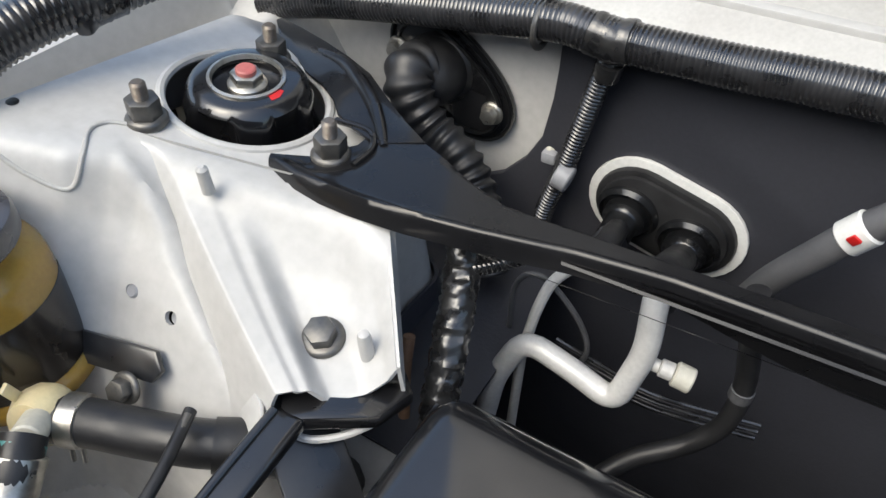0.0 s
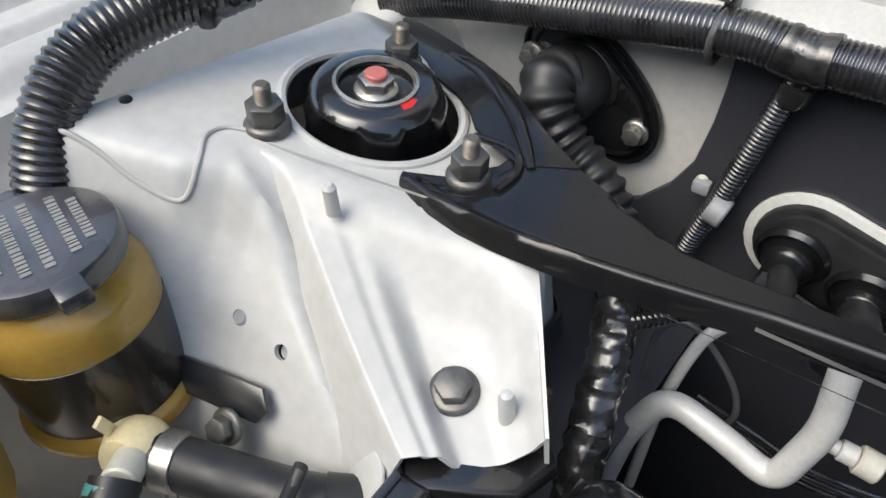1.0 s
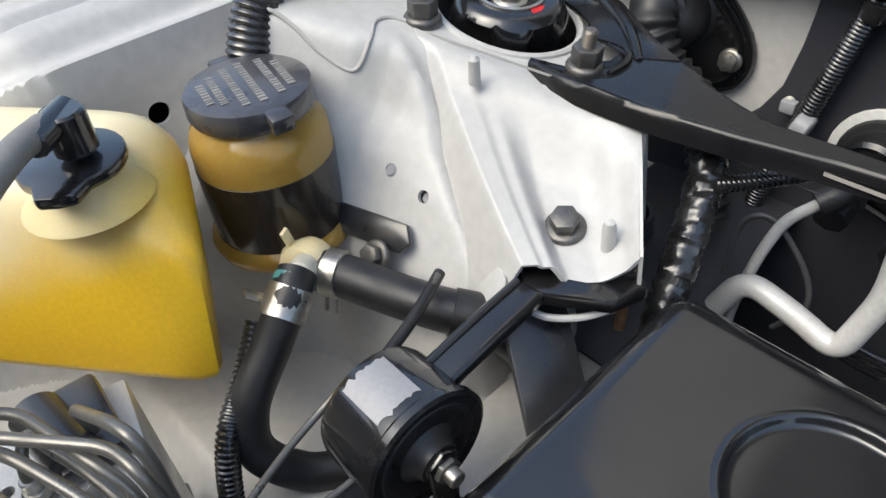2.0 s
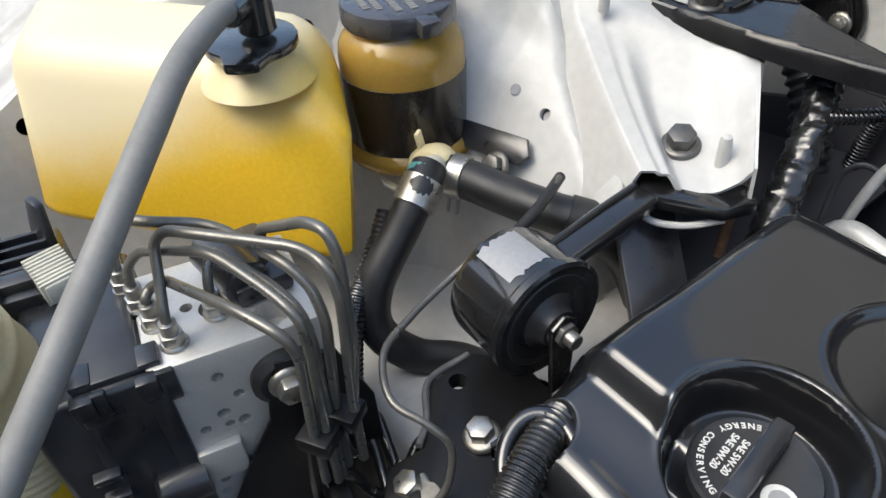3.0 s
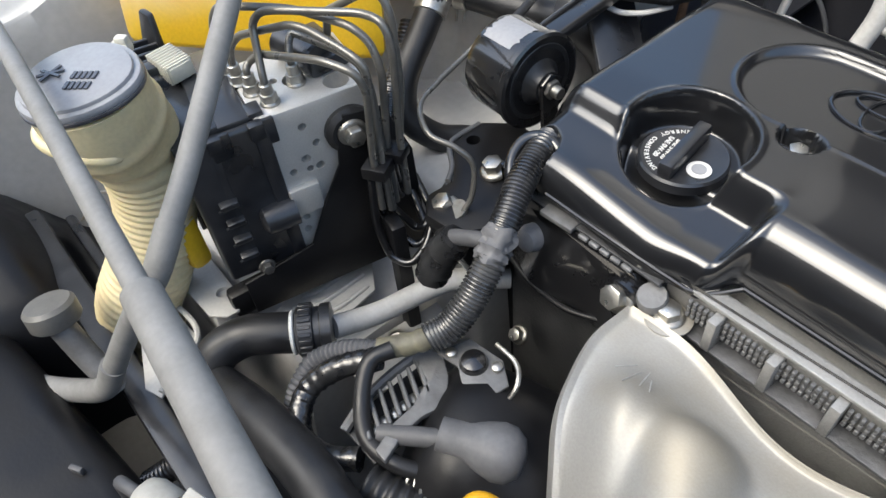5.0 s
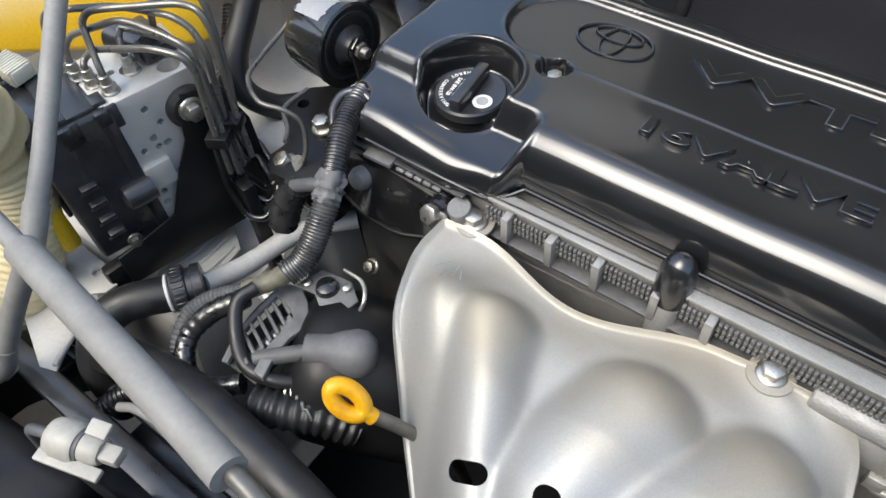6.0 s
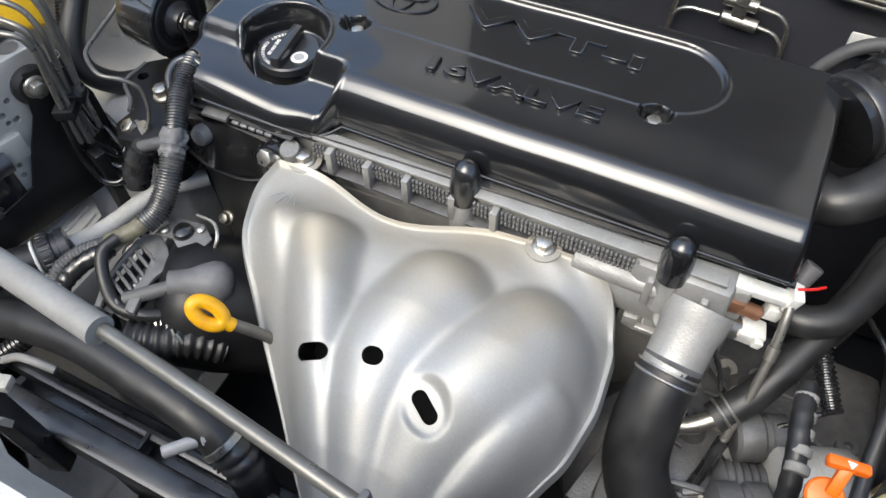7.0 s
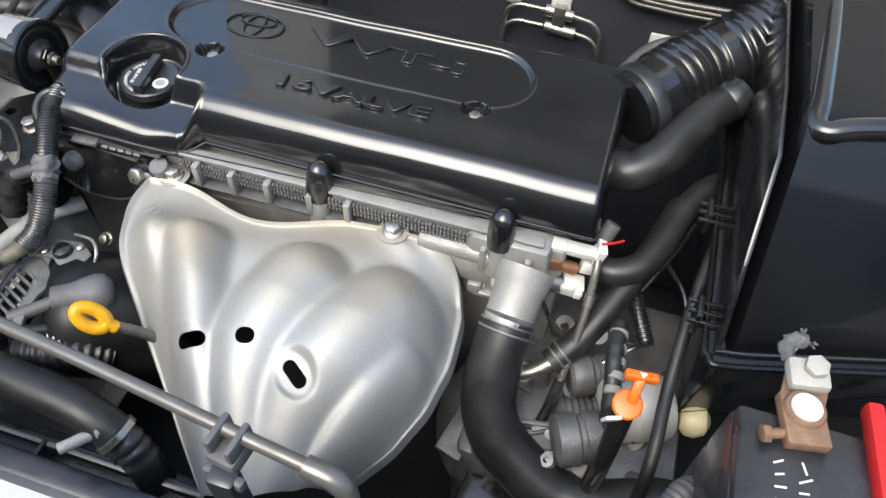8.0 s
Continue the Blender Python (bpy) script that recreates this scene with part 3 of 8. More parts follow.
# ---- strut tower and bulkhead things ----
def strut_mount():
    """Built round z with the tower's top at height 0, then leaned with the tower."""
    t = thing("strut_mount", (-0.335, 0.194, 0.95), "black strut top mount with a red-marked centre nut", "strut mount")
    c = axis((-0.3405, 0.2035, 0.9665), (0.14, 0.0, 1)) @ Matrix.Scale(0.94, 4)
    part("bearing_cup", lathe([(0.0515, -0.05), (0.0515, -0.030), (0.046, -0.026), (0.044, -0.030)], c, 44), BLACK, t)
    prof = [(0.044, -0.028), (0.046, -0.020), (0.0435, -0.012), (0.041, -0.004), (0.0415, 0.010), (0.041, 0.016), (0.038, 0.0205), (0.034, 0.0225), (0.0255, 0.0225), (0.0240, 0.018), (0.018, 0.0165)]
    bm = lathe(prof, None, 90)
    for v in bm.verts:
        a = math.atan2(v.co.y, v.co.x)
        if -0.02 < v.co.z < 0.012:
            k = 1 + 0.07 * math.tanh(3 * math.sin(5 * a + 0.6))
            v.co.x, v.co.y = v.co.x * k, v.co.y * k
    part("rubber_body", moved(bm, c), BLACK, t)
    part("steel_ring", lathe([(0.0262, 0.0215), (0.0262, 0.0240), (0.0240, 0.0246), (0.0228, 0.0215)], c, 40, False), STEEL, t)
    part("spacer", lathe([(0.0135, 0.015), (0.0135, 0.0185), (0.0115, 0.0200)], c, 24), STEEL, t)
    nut = part("centre_nut", plate(hex_outline(0.0112), 0.007, c @ pose(0, 0, 0.0195, 0, 0, 8), 0.001), STEEL, t)
    part("stud_tip", lathe([(0.0070, 0.0255), (0.0070, 0.0292), (0.0060, 0.0300)], c, 18), PINK, nut, "faded red-painted stud tip")
    mark = [(-0.006, -0.003), (0.0, -0.0045), (0.0065, -0.002), (0.005, 0.002), (0.006, 0.0035), (-0.003, 0.003)]
    part("paint_mark", plate(mark, 0.0006, axis((-0.3125, 0.2010, 0.9836), (0.14, 0.0, 1)), 0), RED, t, "red paint dab")


strut_mount()


def tower_brace():
    """Black pressed gusset from two tower studs, running on as an arm along the bulkhead."""
    t = thing("tower_brace", (-0.24, 0.19, 0.97), "glossy black pressed steel brace bolted to the strut tower", "brace")
    n, m = 140, 30
    x = np.linspace(-0.284, 0.55, n)
    near = np.interp(x, (-0.284, -0.26, -0.22, -0.19, -0.146, -0.10, -0.05, 0.0, 0.2, 0.55), (0.158, 0.153, 0.154, 0.158, 0.168, 0.180, 0.187, 0.189, 0.196, 0.215))
    far = np.interp(x, (-0.284, -0.272, -0.255, -0.238, -0.226, -0.191, -0.146, -0.10, 0.0, 0.2, 0.55), (0.168, 0.182, 0.205, 0.224, 0.226, 0.214, 0.203, 0.206, 0.211, 0.216, 0.234))
    W = np.repeat(np.linspace(0, 1, m)[None], n, 0)
    X = np.repeat(x[:, None], m, 1)
    Y = near[:, None] + (far - near)[:, None] * W
    Z = 0.970 - 0.004 * smooth(-0.24, -0.10, X) - 0.012 * smooth(0.0, 0.5, X)
    d = Y - near[:, None]
    Z = Z + 0.0032 * np.exp(-((d - 0.0055) / 0.0026) ** 2) - 0.010 * smooth(0.003, 0.0, d)
    Z = Z - 0.010 * smooth(0.004, 0.0, far[:, None] - Y) * smooth(-0.2, -0.15, X)
    # round dish under the front stud
    Z = Z - 0.006 * smooth(0.026, 0.018, np.hypot(X + 0.262, Y - 0.190))
    part("arm", shell(np.stack([X, Y, Z], -1), 0.0025), BRACE, t, sharp=60)
    lobe = [(-0.214, 0.222), (-0.236, 0.234), (-0.260, 0.249), (-0.291, 0.270), (-0.318, 0.281), (-0.346, 0.290), (-0.376, 0.298), (-0.400, 0.303), (-0.402, 0.298), (-0.387, 0.284), (-0.368, 0.269),
            (-0.350, 0.262), (-0.332, 0.250), (-0.310, 0.242), (-0.293, 0.232), (-0.280, 0.220), (-0.262, 0.212), (-0.24, 0.206)]
    part("rear_lobe", plate(lobe, 0.0028, pose(0, 0, 0.968), 0.001), BRACE, t)
    rib = glide([(-0.342, 0.278, 0.9695), (-0.312, 0.271, 0.9695), (-0.274, 0.246, 0.9695), (-0.252, 0.226, 0.9695), (-0.234, 0.207, 0.969)], 0.003)
    part("raised_rib", sweep(rib, lambda f, s: 0.0056 * math.sin(math.pi * (0.04 + 0.92 * f)) ** 0.35, 14), BRACE, t)
    edge = np.stack([x[30:], near[30:] + 0.0012, np.full(n - 30, 0.0)], -1)
    hang = np.stack([np.stack([edge[:, 0], edge[:, 1] + 0.0035 * k, 0.963 - 0.012 * smooth(0.0, 0.5, edge[:, 0]) - 0.024 * k * smooth(-0.105, 0.04, edge[:, 0])], -1) for k in np.linspace(0, 1, 5)], 1)
    part("turned_flange", shell(hang, 0.0025), BRACE, t, sharp=60)
    part("inner_lip", hose([(-0.276, 0.214, 0.970), (-0.250, 0.214, 0.9705), (-0.238, 0.200, 0.9705), (-0.238, 0.182, 0.970)], 0.0022, 8, 0.003), BRACE, t)


tower_brace()


def column_boot():
    t = thing("column_boot", (-0.283, 0.36, 0.92), "black steering column boot with a bellows on an oval plate", "boot")
    out = []
    for k in range(40):
        a = 2 * math.pi * k / 40
        r = 1.0
        out.append((0.064 * math.cos(a) * r, 0.039 * math.sin(a) * (1 + 0.16 * math.cos(a) ** 2)))
    m = Matrix.Translation((-0.283, 0.3655, 0.926)) @ pose(0, 0, 0, 90) @ pose(0, 0, 0, 0, 0, -38)
    part("base_plate", merged(plate(out, 0.006, m, 0.002), plate([(x * 0.86, y * 0.82) for x, y in out], 0.010, m, 0.003)), BLACK, t)
    for k, h in ((0.965, 0.0062), (0.83, 0.0102)):
        ring = [(x * k, y * k * (1.0 if k > 0.9 else 0.96), h) for x, y in out + out[:1]]
        part("plate_rim", moved(sweep(np.array(ring), 0.0020, 8, cap=False), m), SMOOTH, t)
    dome = lathe([(0.030, 0.0), (0.029, 0.003), (0.0265, 0.005), (0.0262, 0.012), (0.0245, 0.022), (0.021, 0.030), (0.015, 0.036), (0.008, 0.039), (0.002, 0.040)],
                 axis((-0.290, 0.357, 0.934), (0.0, -1, 0.05)), 36)
    part("rubber_dome", dome, RUBBER, t)
    line = glide([(-0.292, 0.340, 0.940), (-0.294, 0.326, 0.946), (-0.292, 0.314, 0.944), (-0.284, 0.308, 0.930), (-0.268, 0.308, 0.911), (-0.246, 0.306, 0.898), (-0.229, 0.302, 0.880), (-0.214, 0.292, 0.86), (-0.200, 0.28, 0.82)], 0.0012)
    part("bellows", sweep(line, lambda f, s: (0.0200 - 0.0042 * min(1.0, f * 3.0)) * (1 + 0.10 * math.sin(2 * math.pi * s / 0.0105)), 24), RUBBER, t)
    for x, z in ((-0.242, 0.908), (-0.329, 0.941)):
        fasten(bolt_zinc, (x, 0.3545, z), (0, -1, 0.05), 0.92, 15)


column_boot()


def heater_grommet():
    t = thing("heater_grommet", (-0.092, 0.36, 0.865), "oval black rubber grommet in a white seal on the bulkhead", "grommet")
    m = Matrix.Translation((-0.093, 0.3565, 0.866)) @ pose(0, 0, 0, 90) @ pose(0, 0, 0, 0, 0, -14)
    a, b = stadium(0, 0, 0.062, 0.040, 14), stadium(0, 0, 0.055, 0.0335, 14)
    part("white_seal", plate(a, 0.004, m, 0.001), WHITE, t, "white sealing sheet")
    part("grommet_body", merged(plate(b, 0.009, m, 0.003), plate(stadium(0, 0, 0.050, 0.029, 14), 0.012, m, 0.002)), RUBBER, t)
    for x, z in ((-0.119, 0.868), (-0.071, 0.858)):
        prof = [(0.024, 0.0), (0.024, 0.012), (0.021, 0.015), (0.019, 0.012), (0.0165, 0.013), (0.0165, 0.020), (0.014, 0.022), (0.0125, 0.024), (0.0125, 0.040)]
        part("port", lathe(prof, axis((x, 0.356, z), (0.0, -1, -0.12)), 28), SMOOTH, t)
        part("connector", merged(lathe([(0.0128, 0), (0.0128, 0.006), (0.014, 0.007), (0.014, 0.013), (0.0125, 0.014), (0.0125, 0.030)], axis((x, 0.318, z - 0.005), (0.0, -1, -0.25)), 8),
                                 block((0.010, 0.006, 0.02), axis((x, 0.306, z + 0.006), (0, -1, -0.25)), 0.001)), PLASTIC, t)


heater_grommet()


def bulkhead_loom():
    t = thing("bulkhead_loom", (-0.1, 0.34, 0.98), "thick black corrugated wiring loom clipped along the bulkhead", "wiring loom")
    main = [(-0.445, 0.330, 0.962), (-0.38, 0.336, 0.975), (-0.316, 0.336, 0.987), (-0.222, 0.336, 1.001), (-0.181, 0.336, 1.006), (-0.146, 0.336, 1.004), (-0.073, 0.336, 1.006), (0.006, 0.336, 1.010), (0.30, 0.336, 1.016), (0.6, 0.336, 1.02)]
    part("main_conduit", conduit(main, 0.0135, 0.0034, 0.05, 20), LOOM, t)
    drop = [(-0.148, 0.338, 0.992), (-0.155, 0.342, 0.965), (-0.163, 0.343, 0.93), (-0.172, 0.343, 0.89), (-0.184, 0.342, 0.845), (-0.19, 0.34, 0.80)]
    part("branch_conduit", conduit(drop, 0.0078, 0.0032, 0.14, 14), LOOM, t)
    part("tape_wrap", taped([(-0.162, 0.336, 1.005), (-0.148, 0.336, 1.003), (-0.134, 0.336, 1.004)], 0.0146, 0.006), TAPE, t)
    part("branch_tape", taped([(-0.147, 0.337, 0.988), (-0.150, 0.341, 0.975)], 0.0088, 0.004), TAPE, t)
    for x in (-0.196,):
        clip = part("clip", merged(sweep(np.array([(x, 0.336 + 0.0147 * math.cos(a), 1.001 + 0.0147 * math.sin(a)) for a in np.linspace(0, 2 * math.pi, 30)]), 0.0022, 8),
                                   block((0.007, 0.010, 0.03), pose(x, 0.345, 1.008), 0.001)), DARKBOLT, t)
        part("clip_tab", block((0.008, 0.012, 0.004), pose(x - 0.002, 0.338, 1.022), 0.001), STEEL, clip)
    c = part("branch_clip", merged(rod((-0.176, 0.337, 0.887), (-0.164, 0.337, 0.884), 0.0105), block((0.012, 0.008, 0.010), pose(-0.186, 0.345, 0.888), 0.002)), GREYCAP, t)
    part("push_stud", lathe([(0.0025, 0), (0.0045, 0.002), (0.0045, 0.006), (0.0025, 0.009)], axis((-0.188, 0.352, 0.894), (0, -1, 0)), 14), IVORY, c)


bulkhead_loom()


def wing_loom():
    t = thing("wing_loom", (-0.41, 0.1, 1.0), "black corrugated wiring loom curving down behind the fluid bottle", "wiring loom")
    pts = [(-0.300, 0.345, 1.012), (-0.345, 0.33, 1.02), (-0.385, 0.27, 1.035), (-0.402, 0.21, 1.040), (-0.410, 0.165, 1.040), (-0.420, 0.125, 1.037), (-0.425, 0.090, 1.028), (-0.421, 0.060, 1.006), (-0.414, 0.038, 0.965), (-0.41, 0.03, 0.90)]
    part("conduit", conduit(pts, 0.0160, 0.0046, 0.09, 18), LOOM, t)
    part("tape_wrap", taped([(-0.407, 0.180, 1.040), (-0.418, 0.146, 1.039)], 0.0172, 0.007), TAPE, t)
    c = part("clip", block((0.010, 0.016, 0.014), pose(-0.404, 0.152, 1.024, 0, 0, 30), 0.003), PLASTIC, t)


wing_loom()


def refrigerant_pipes():
    t = thing("refrigerant_pipe", (-0.09, 0.24, 0.83), "bare alloy refrigerant pipe with a charging valve", "pipe")
    part("main_pipe", pipe([(-0.066, 0.250, 0.905), (-0.064, 0.242, 0.890), (-0.060, 0.232, 0.862), (-0.070, 0.222, 0.812), (-0.100, 0.224, 0.822), (-0.140, 0.226, 0.830), (-0.156, 0.215, 0.79), (-0.165, 0.205, 0.70)], 0.0083, 0.016, 16), ALLOY, t)
    part("connector_sleeve", hose([(-0.070, 0.322, 0.862), (-0.068, 0.285, 0.888), (-0.067, 0.262, 0.902), (-0.066, 0.248, 0.902)], 0.0115, 16), RUBBER, t, "black rubber sleeve")
    v = part("charging_valve", merged(rod((-0.060, 0.234, 0.851), (-0.050, 0.235, 0.850), 0.0045), rod((-0.050, 0.235, 0.850), (-0.041, 0.236, 0.849), 0.0062)), ALLOY, t)
    part("valve_cap", rod((-0.041, 0.236, 0.849), (-0.029, 0.237, 0.847), 0.0085, 16), IVORY, v, "pale valve cap")
    u = thing("thin_pipe", (-0.13, 0.25, 0.86), "thin bare alloy pipe bent beside the refrigerant pipe", "pipe")
    part("pipe_run", pipe([(-0.116, 0.258, 0.892), (-0.134, 0.247, 0.873), (-0.140, 0.240, 0.845), (-0.146, 0.236, 0.80), (-0.15, 0.235, 0.70)], 0.0040, 0.012, 12), ALLOY, u)
    part("connector_sleeve", hose([(-0.118, 0.322, 0.868), (-0.112, 0.290, 0.888), (-0.112, 0.265, 0.895), (-0.120, 0.254, 0.889)], 0.0085, 14), RUBBER, u, "black rubber sleeve")
    w = thing("thin_hose", (-0.14, 0.25, 0.83), "thin grey vacuum hose looping in the shade", "hose")
    part("tube", hose([(-0.165, 0.25, 0.80), (-0.163, 0.255, 0.848), (-0.145, 0.26, 0.858), (-0.115, 0.26, 0.83), (-0.105, 0.258, 0.80), (-0.12, 0.25, 0.775)], 0.0022, 8), GREYRUB, w)


refrigerant_pipes()


def bulkhead_hoses():
    t = thing("heater_hose", (0.01, 0.30, 0.84), "black rubber heater hose with a printed clamp by the bulkhead", "hose")
    part("tube", hose([(-0.020, 0.322, 0.850), (-0.012, 0.316, 0.876), (-0.003, 0.312, 0.897), (0.006, 0.310, 0.914), (0.022, 0.310, 0.941), (0.045, 0.314, 0.968)], 0.0098), GREYRUB, t)
    part("clamp", rod((0.017, 0.310, 0.933), (0.027, 0.3105, 0.948), 0.0112, 24), WHITE, t, "white printed band")
    part("red_mark", block((0.006, 0.002, 0.006), pose(0.019, 0.2985, 0.941, 10, 30, 0), 0.0005), RED, t)
    u = thing("drain_hose", (-0.01, 0.27, 0.80), "dull black rubber hose running behind the engine", "hose")
    part("tube", hose([(-0.014, 0.252, 0.925), (-0.008, 0.250, 0.890), (-0.001, 0.250, 0.850), (-0.002, 0.246, 0.812), (-0.018, 0.236, 0.785), (-0.048, 0.216, 0.768), (-0.07, 0.19, 0.75)], 0.0068), RUBBER, u)
    part("end_band", rod((-0.0005, 0.250, 0.846), (-0.0008, 0.2495, 0.836), 0.0076, 18), GREYRUB, u)
    w = thing("engine_loom", (-0.17, 0.15, 0.88), "shiny black tape-wrapped loom beside the tower bracket", "wiring loom")
    part("tape_run", taped([(-0.176, 0.205, 0.940), (-0.168, 0.190, 0.928), (-0.160, 0.170, 0.908), (-0.154, 0.148, 0.885), (-0.148, 0.128, 0.86), (-0.145, 0.115, 0.82), (-0.142, 0.10, 0.74)], 0.0108, 0.0046, 22, 0.12, 0.16), TAPE, w)
    part("branch", conduit([(-0.165, 0.178, 0.925), (-0.145, 0.20, 0.925), (-0.12, 0.225, 0.93)], 0.0055, 0.003, 0.12, 12), LOOM, w)
    for k, dz in enumerate((0.0, -0.008, -0.016)):
        c = thing("vacuum_line", (-0.08, 0.24, 0.77), "thin black line low on the bulkhead", "cable")
        part("line", hose([(-0.13, 0.26, 0.80 + dz), (-0.09, 0.262, 0.79 + dz), (-0.05, 0.262, 0.785 + dz), (0.02, 0.28, 0.78 + dz)], 0.002, 8), LOOM, c)


bulkhead_hoses()


# ---- left side: fluid bottle, washer tank, brake unit, engine mount ----
def fluid_bottle():
    c = Vector((-0.375, 0.016, 0.0))
    t = thing("fluid_bottle", (c.x, c.y, 0.87), "amber plastic fluid bottle, two thirds full, with a dark lid", "bottle")
    body = [(0.020, 0.872), (0.040, 0.873), (0.0465, 0.877), (0.0480, 0.882), (0.0465, 0.886), (0.0430, 0.889), (0.0436, 0.935), (0.0434, 0.950), (0.0424, 0.957), (0.0395, 0.963), (0.0355, 0.967), (0.0325, 0.971), (0.0325, 0.979)]
    inner = [(r - 0.0018, z) for r, z in reversed(body[1:])]
    part("body", lathe(body + inner + [(0.002, 0.875)], pose(c.x, c.y, 0), 56), AMBER, t)
    part("fluid", lathe([(0.010, 0.879), (0.034, 0.8795), (0.0433, 0.8895), (0.0439, 0.9395), (0.0415, 0.9405), (0.001, 0.940)], pose(c.x, c.y, 0), 48), FLUID, t, "dark brown fluid")
    lid = part("lid", lathe([(0.0372, 0.972), (0.0382, 0.974), (0.0382, 0.983), (0.0372, 0.9855), (0.0345, 0.9865), (0.002, 0.9865)], pose(c.x, c.y, 0), 56), LID, t, "dark grey lid with raised moulded writing")
    for a in (-8, 172):
        part("lid_tab", block((0.012, 0.014, 0.011), pose(c.x, c.y, 0.9745) @ pose(0, 0, 0, 0, 0, a) @ pose(0.0395, 0, 0, 0, 10), 0.002), LID, lid)
    # moulded writing too small to read: rows of raised bars
    bars = []
    for k, (y, w) in enumerate(((0.022, 0.034), (0.014, 0.05), (0.002, 0.056), (-0.008, 0.05), (-0.018, 0.038), (-0.025, 0.026))):
        x = -w * 0.47
        rnd = random.Random(k)
        while x < w * 0.47:
            b = rnd.uniform(0.0012, 0.0030)
            bars.append(block((b, 0.0046, 0.0009), pose(c.x, c.y, 0.9863) @ pose(0, 0, 0, 0, 0, -14) @ pose(x + b / 2, y, 0), 0))
            x += b + 0.0009
    part("moulded_writing", merged(*bars), SLEEVE, lid)["kind"] = "stuff"
    c = Vector((-0.372, 0.015, 0.0))
    f = part("outlet", merged(rod((c.x + 0.036, c.y - 0.014, 0.884), (c.x + 0.062, c.y - 0.018, 0.892), 0.0125, 20), lathe([(0.013, -0.012), (0.0165, -0.006), (0.0165, 0.006), (0.013, 0.012)], axis((c.x + 0.054, c.y - 0.018, 0.890), (0.3, -0.8, 0.4)), 20)), CREAM, t)
    part("outlet_fin", block((0.0025, 0.006, 0.02), pose(c.x + 0.045, c.y - 0.020, 0.898, 15, 0, 20), 0.0005), CREAM, f)
    part("stub", rod((c.x + 0.058, c.y - 0.020, 0.895), (c.x + 0.073, c.y - 0.036, 0.905), 0.0085, 18), IVORY, f)
    b = thing("bottle_bracket", (-0.31, 0.04, 0.885), "black steel bracket holding the fluid bottle to the wing", "bracket")
    part("strap", plate([(-0.05, -0.009), (0.038, -0.010), (0.044, -0.002), (0.038, 0.009), (-0.05, 0.010)], 0.004, axis((-0.325, 0.044, 0.890), (0.1, -0.75, 0.65)) @ pose(0, 0, 0, 0, 0, 6), 0.0012), PLASTIC, b)
    fasten(bolt_dark, (-0.297, 0.034, 0.886), (0.1, -0.8, 0.55), 0.8)
    fasten(bolt_dark, (-0.268, 0.028, 0.872), (0.2, -0.8, 0.5), 0.7)


fluid_bottle()


def worm_clamp(parent, a, b, r, name="hose_clamp", mat=None):
    """A spring clamp: band with two upright ears."""
    a, b = Vector(a), Vector(b)
    c = part(name, lathe([(r, 0), (r + 0.0012, 0.0006), (r + 0.0012, (b - a).length - 0.0006), (r, (b - a).length)], axis(a, b - a), 26), mat or STEEL, parent)
    mid = (a + b) / 2
    side = (b - a).cross(Vector((0, 0, 1))).normalized()
    down = Vector((0, 0, -1))
    part("ear", merged(*[rod(mid + side * r * 0.6 + down * r * 0.7 + (b - a) * k, mid + side * r * 0.9 + down * (r * 1.5) + (b - a) * k, 0.0014, 8) for k in (-0.3, 0.3)]), mat or STEEL, c)
    return c


def wire_clamp(parent, at, way, r):
    """A spring clamp bent from two thin wires, with crossed ears."""
    m = axis(at, way)
    ring = [(r * math.cos(a), r * math.sin(a), 0.0) for a in np.linspace(0, 2 * math.pi, 41)]
    for dz in (-0.0035, 0.0035):
        part("wire", moved(sweep(np.array(ring) + (0, 0, dz), 0.0013, 8, cap=False), m), STEEL, parent)
    for k in (-1, 1):
        a = -0.9 + 0.22 * k
        pts = [m @ Vector((r * math.cos(a), r * math.sin(a), -0.0035 * k)), m @ Vector((r * 1.10 * math.cos(a + 0.10 * k), r * 1.10 * math.sin(a + 0.10 * k), 0.001 * k)), m @ Vector((r * 1.22 * math.cos(a - 0.25 * k), r * 1.22 * math.sin(a - 0.25 * k), 0.006 * k))]
        part("ear", hose([tuple(p) for p in pts], 0.0013, 8, 0.001), STEEL, parent)


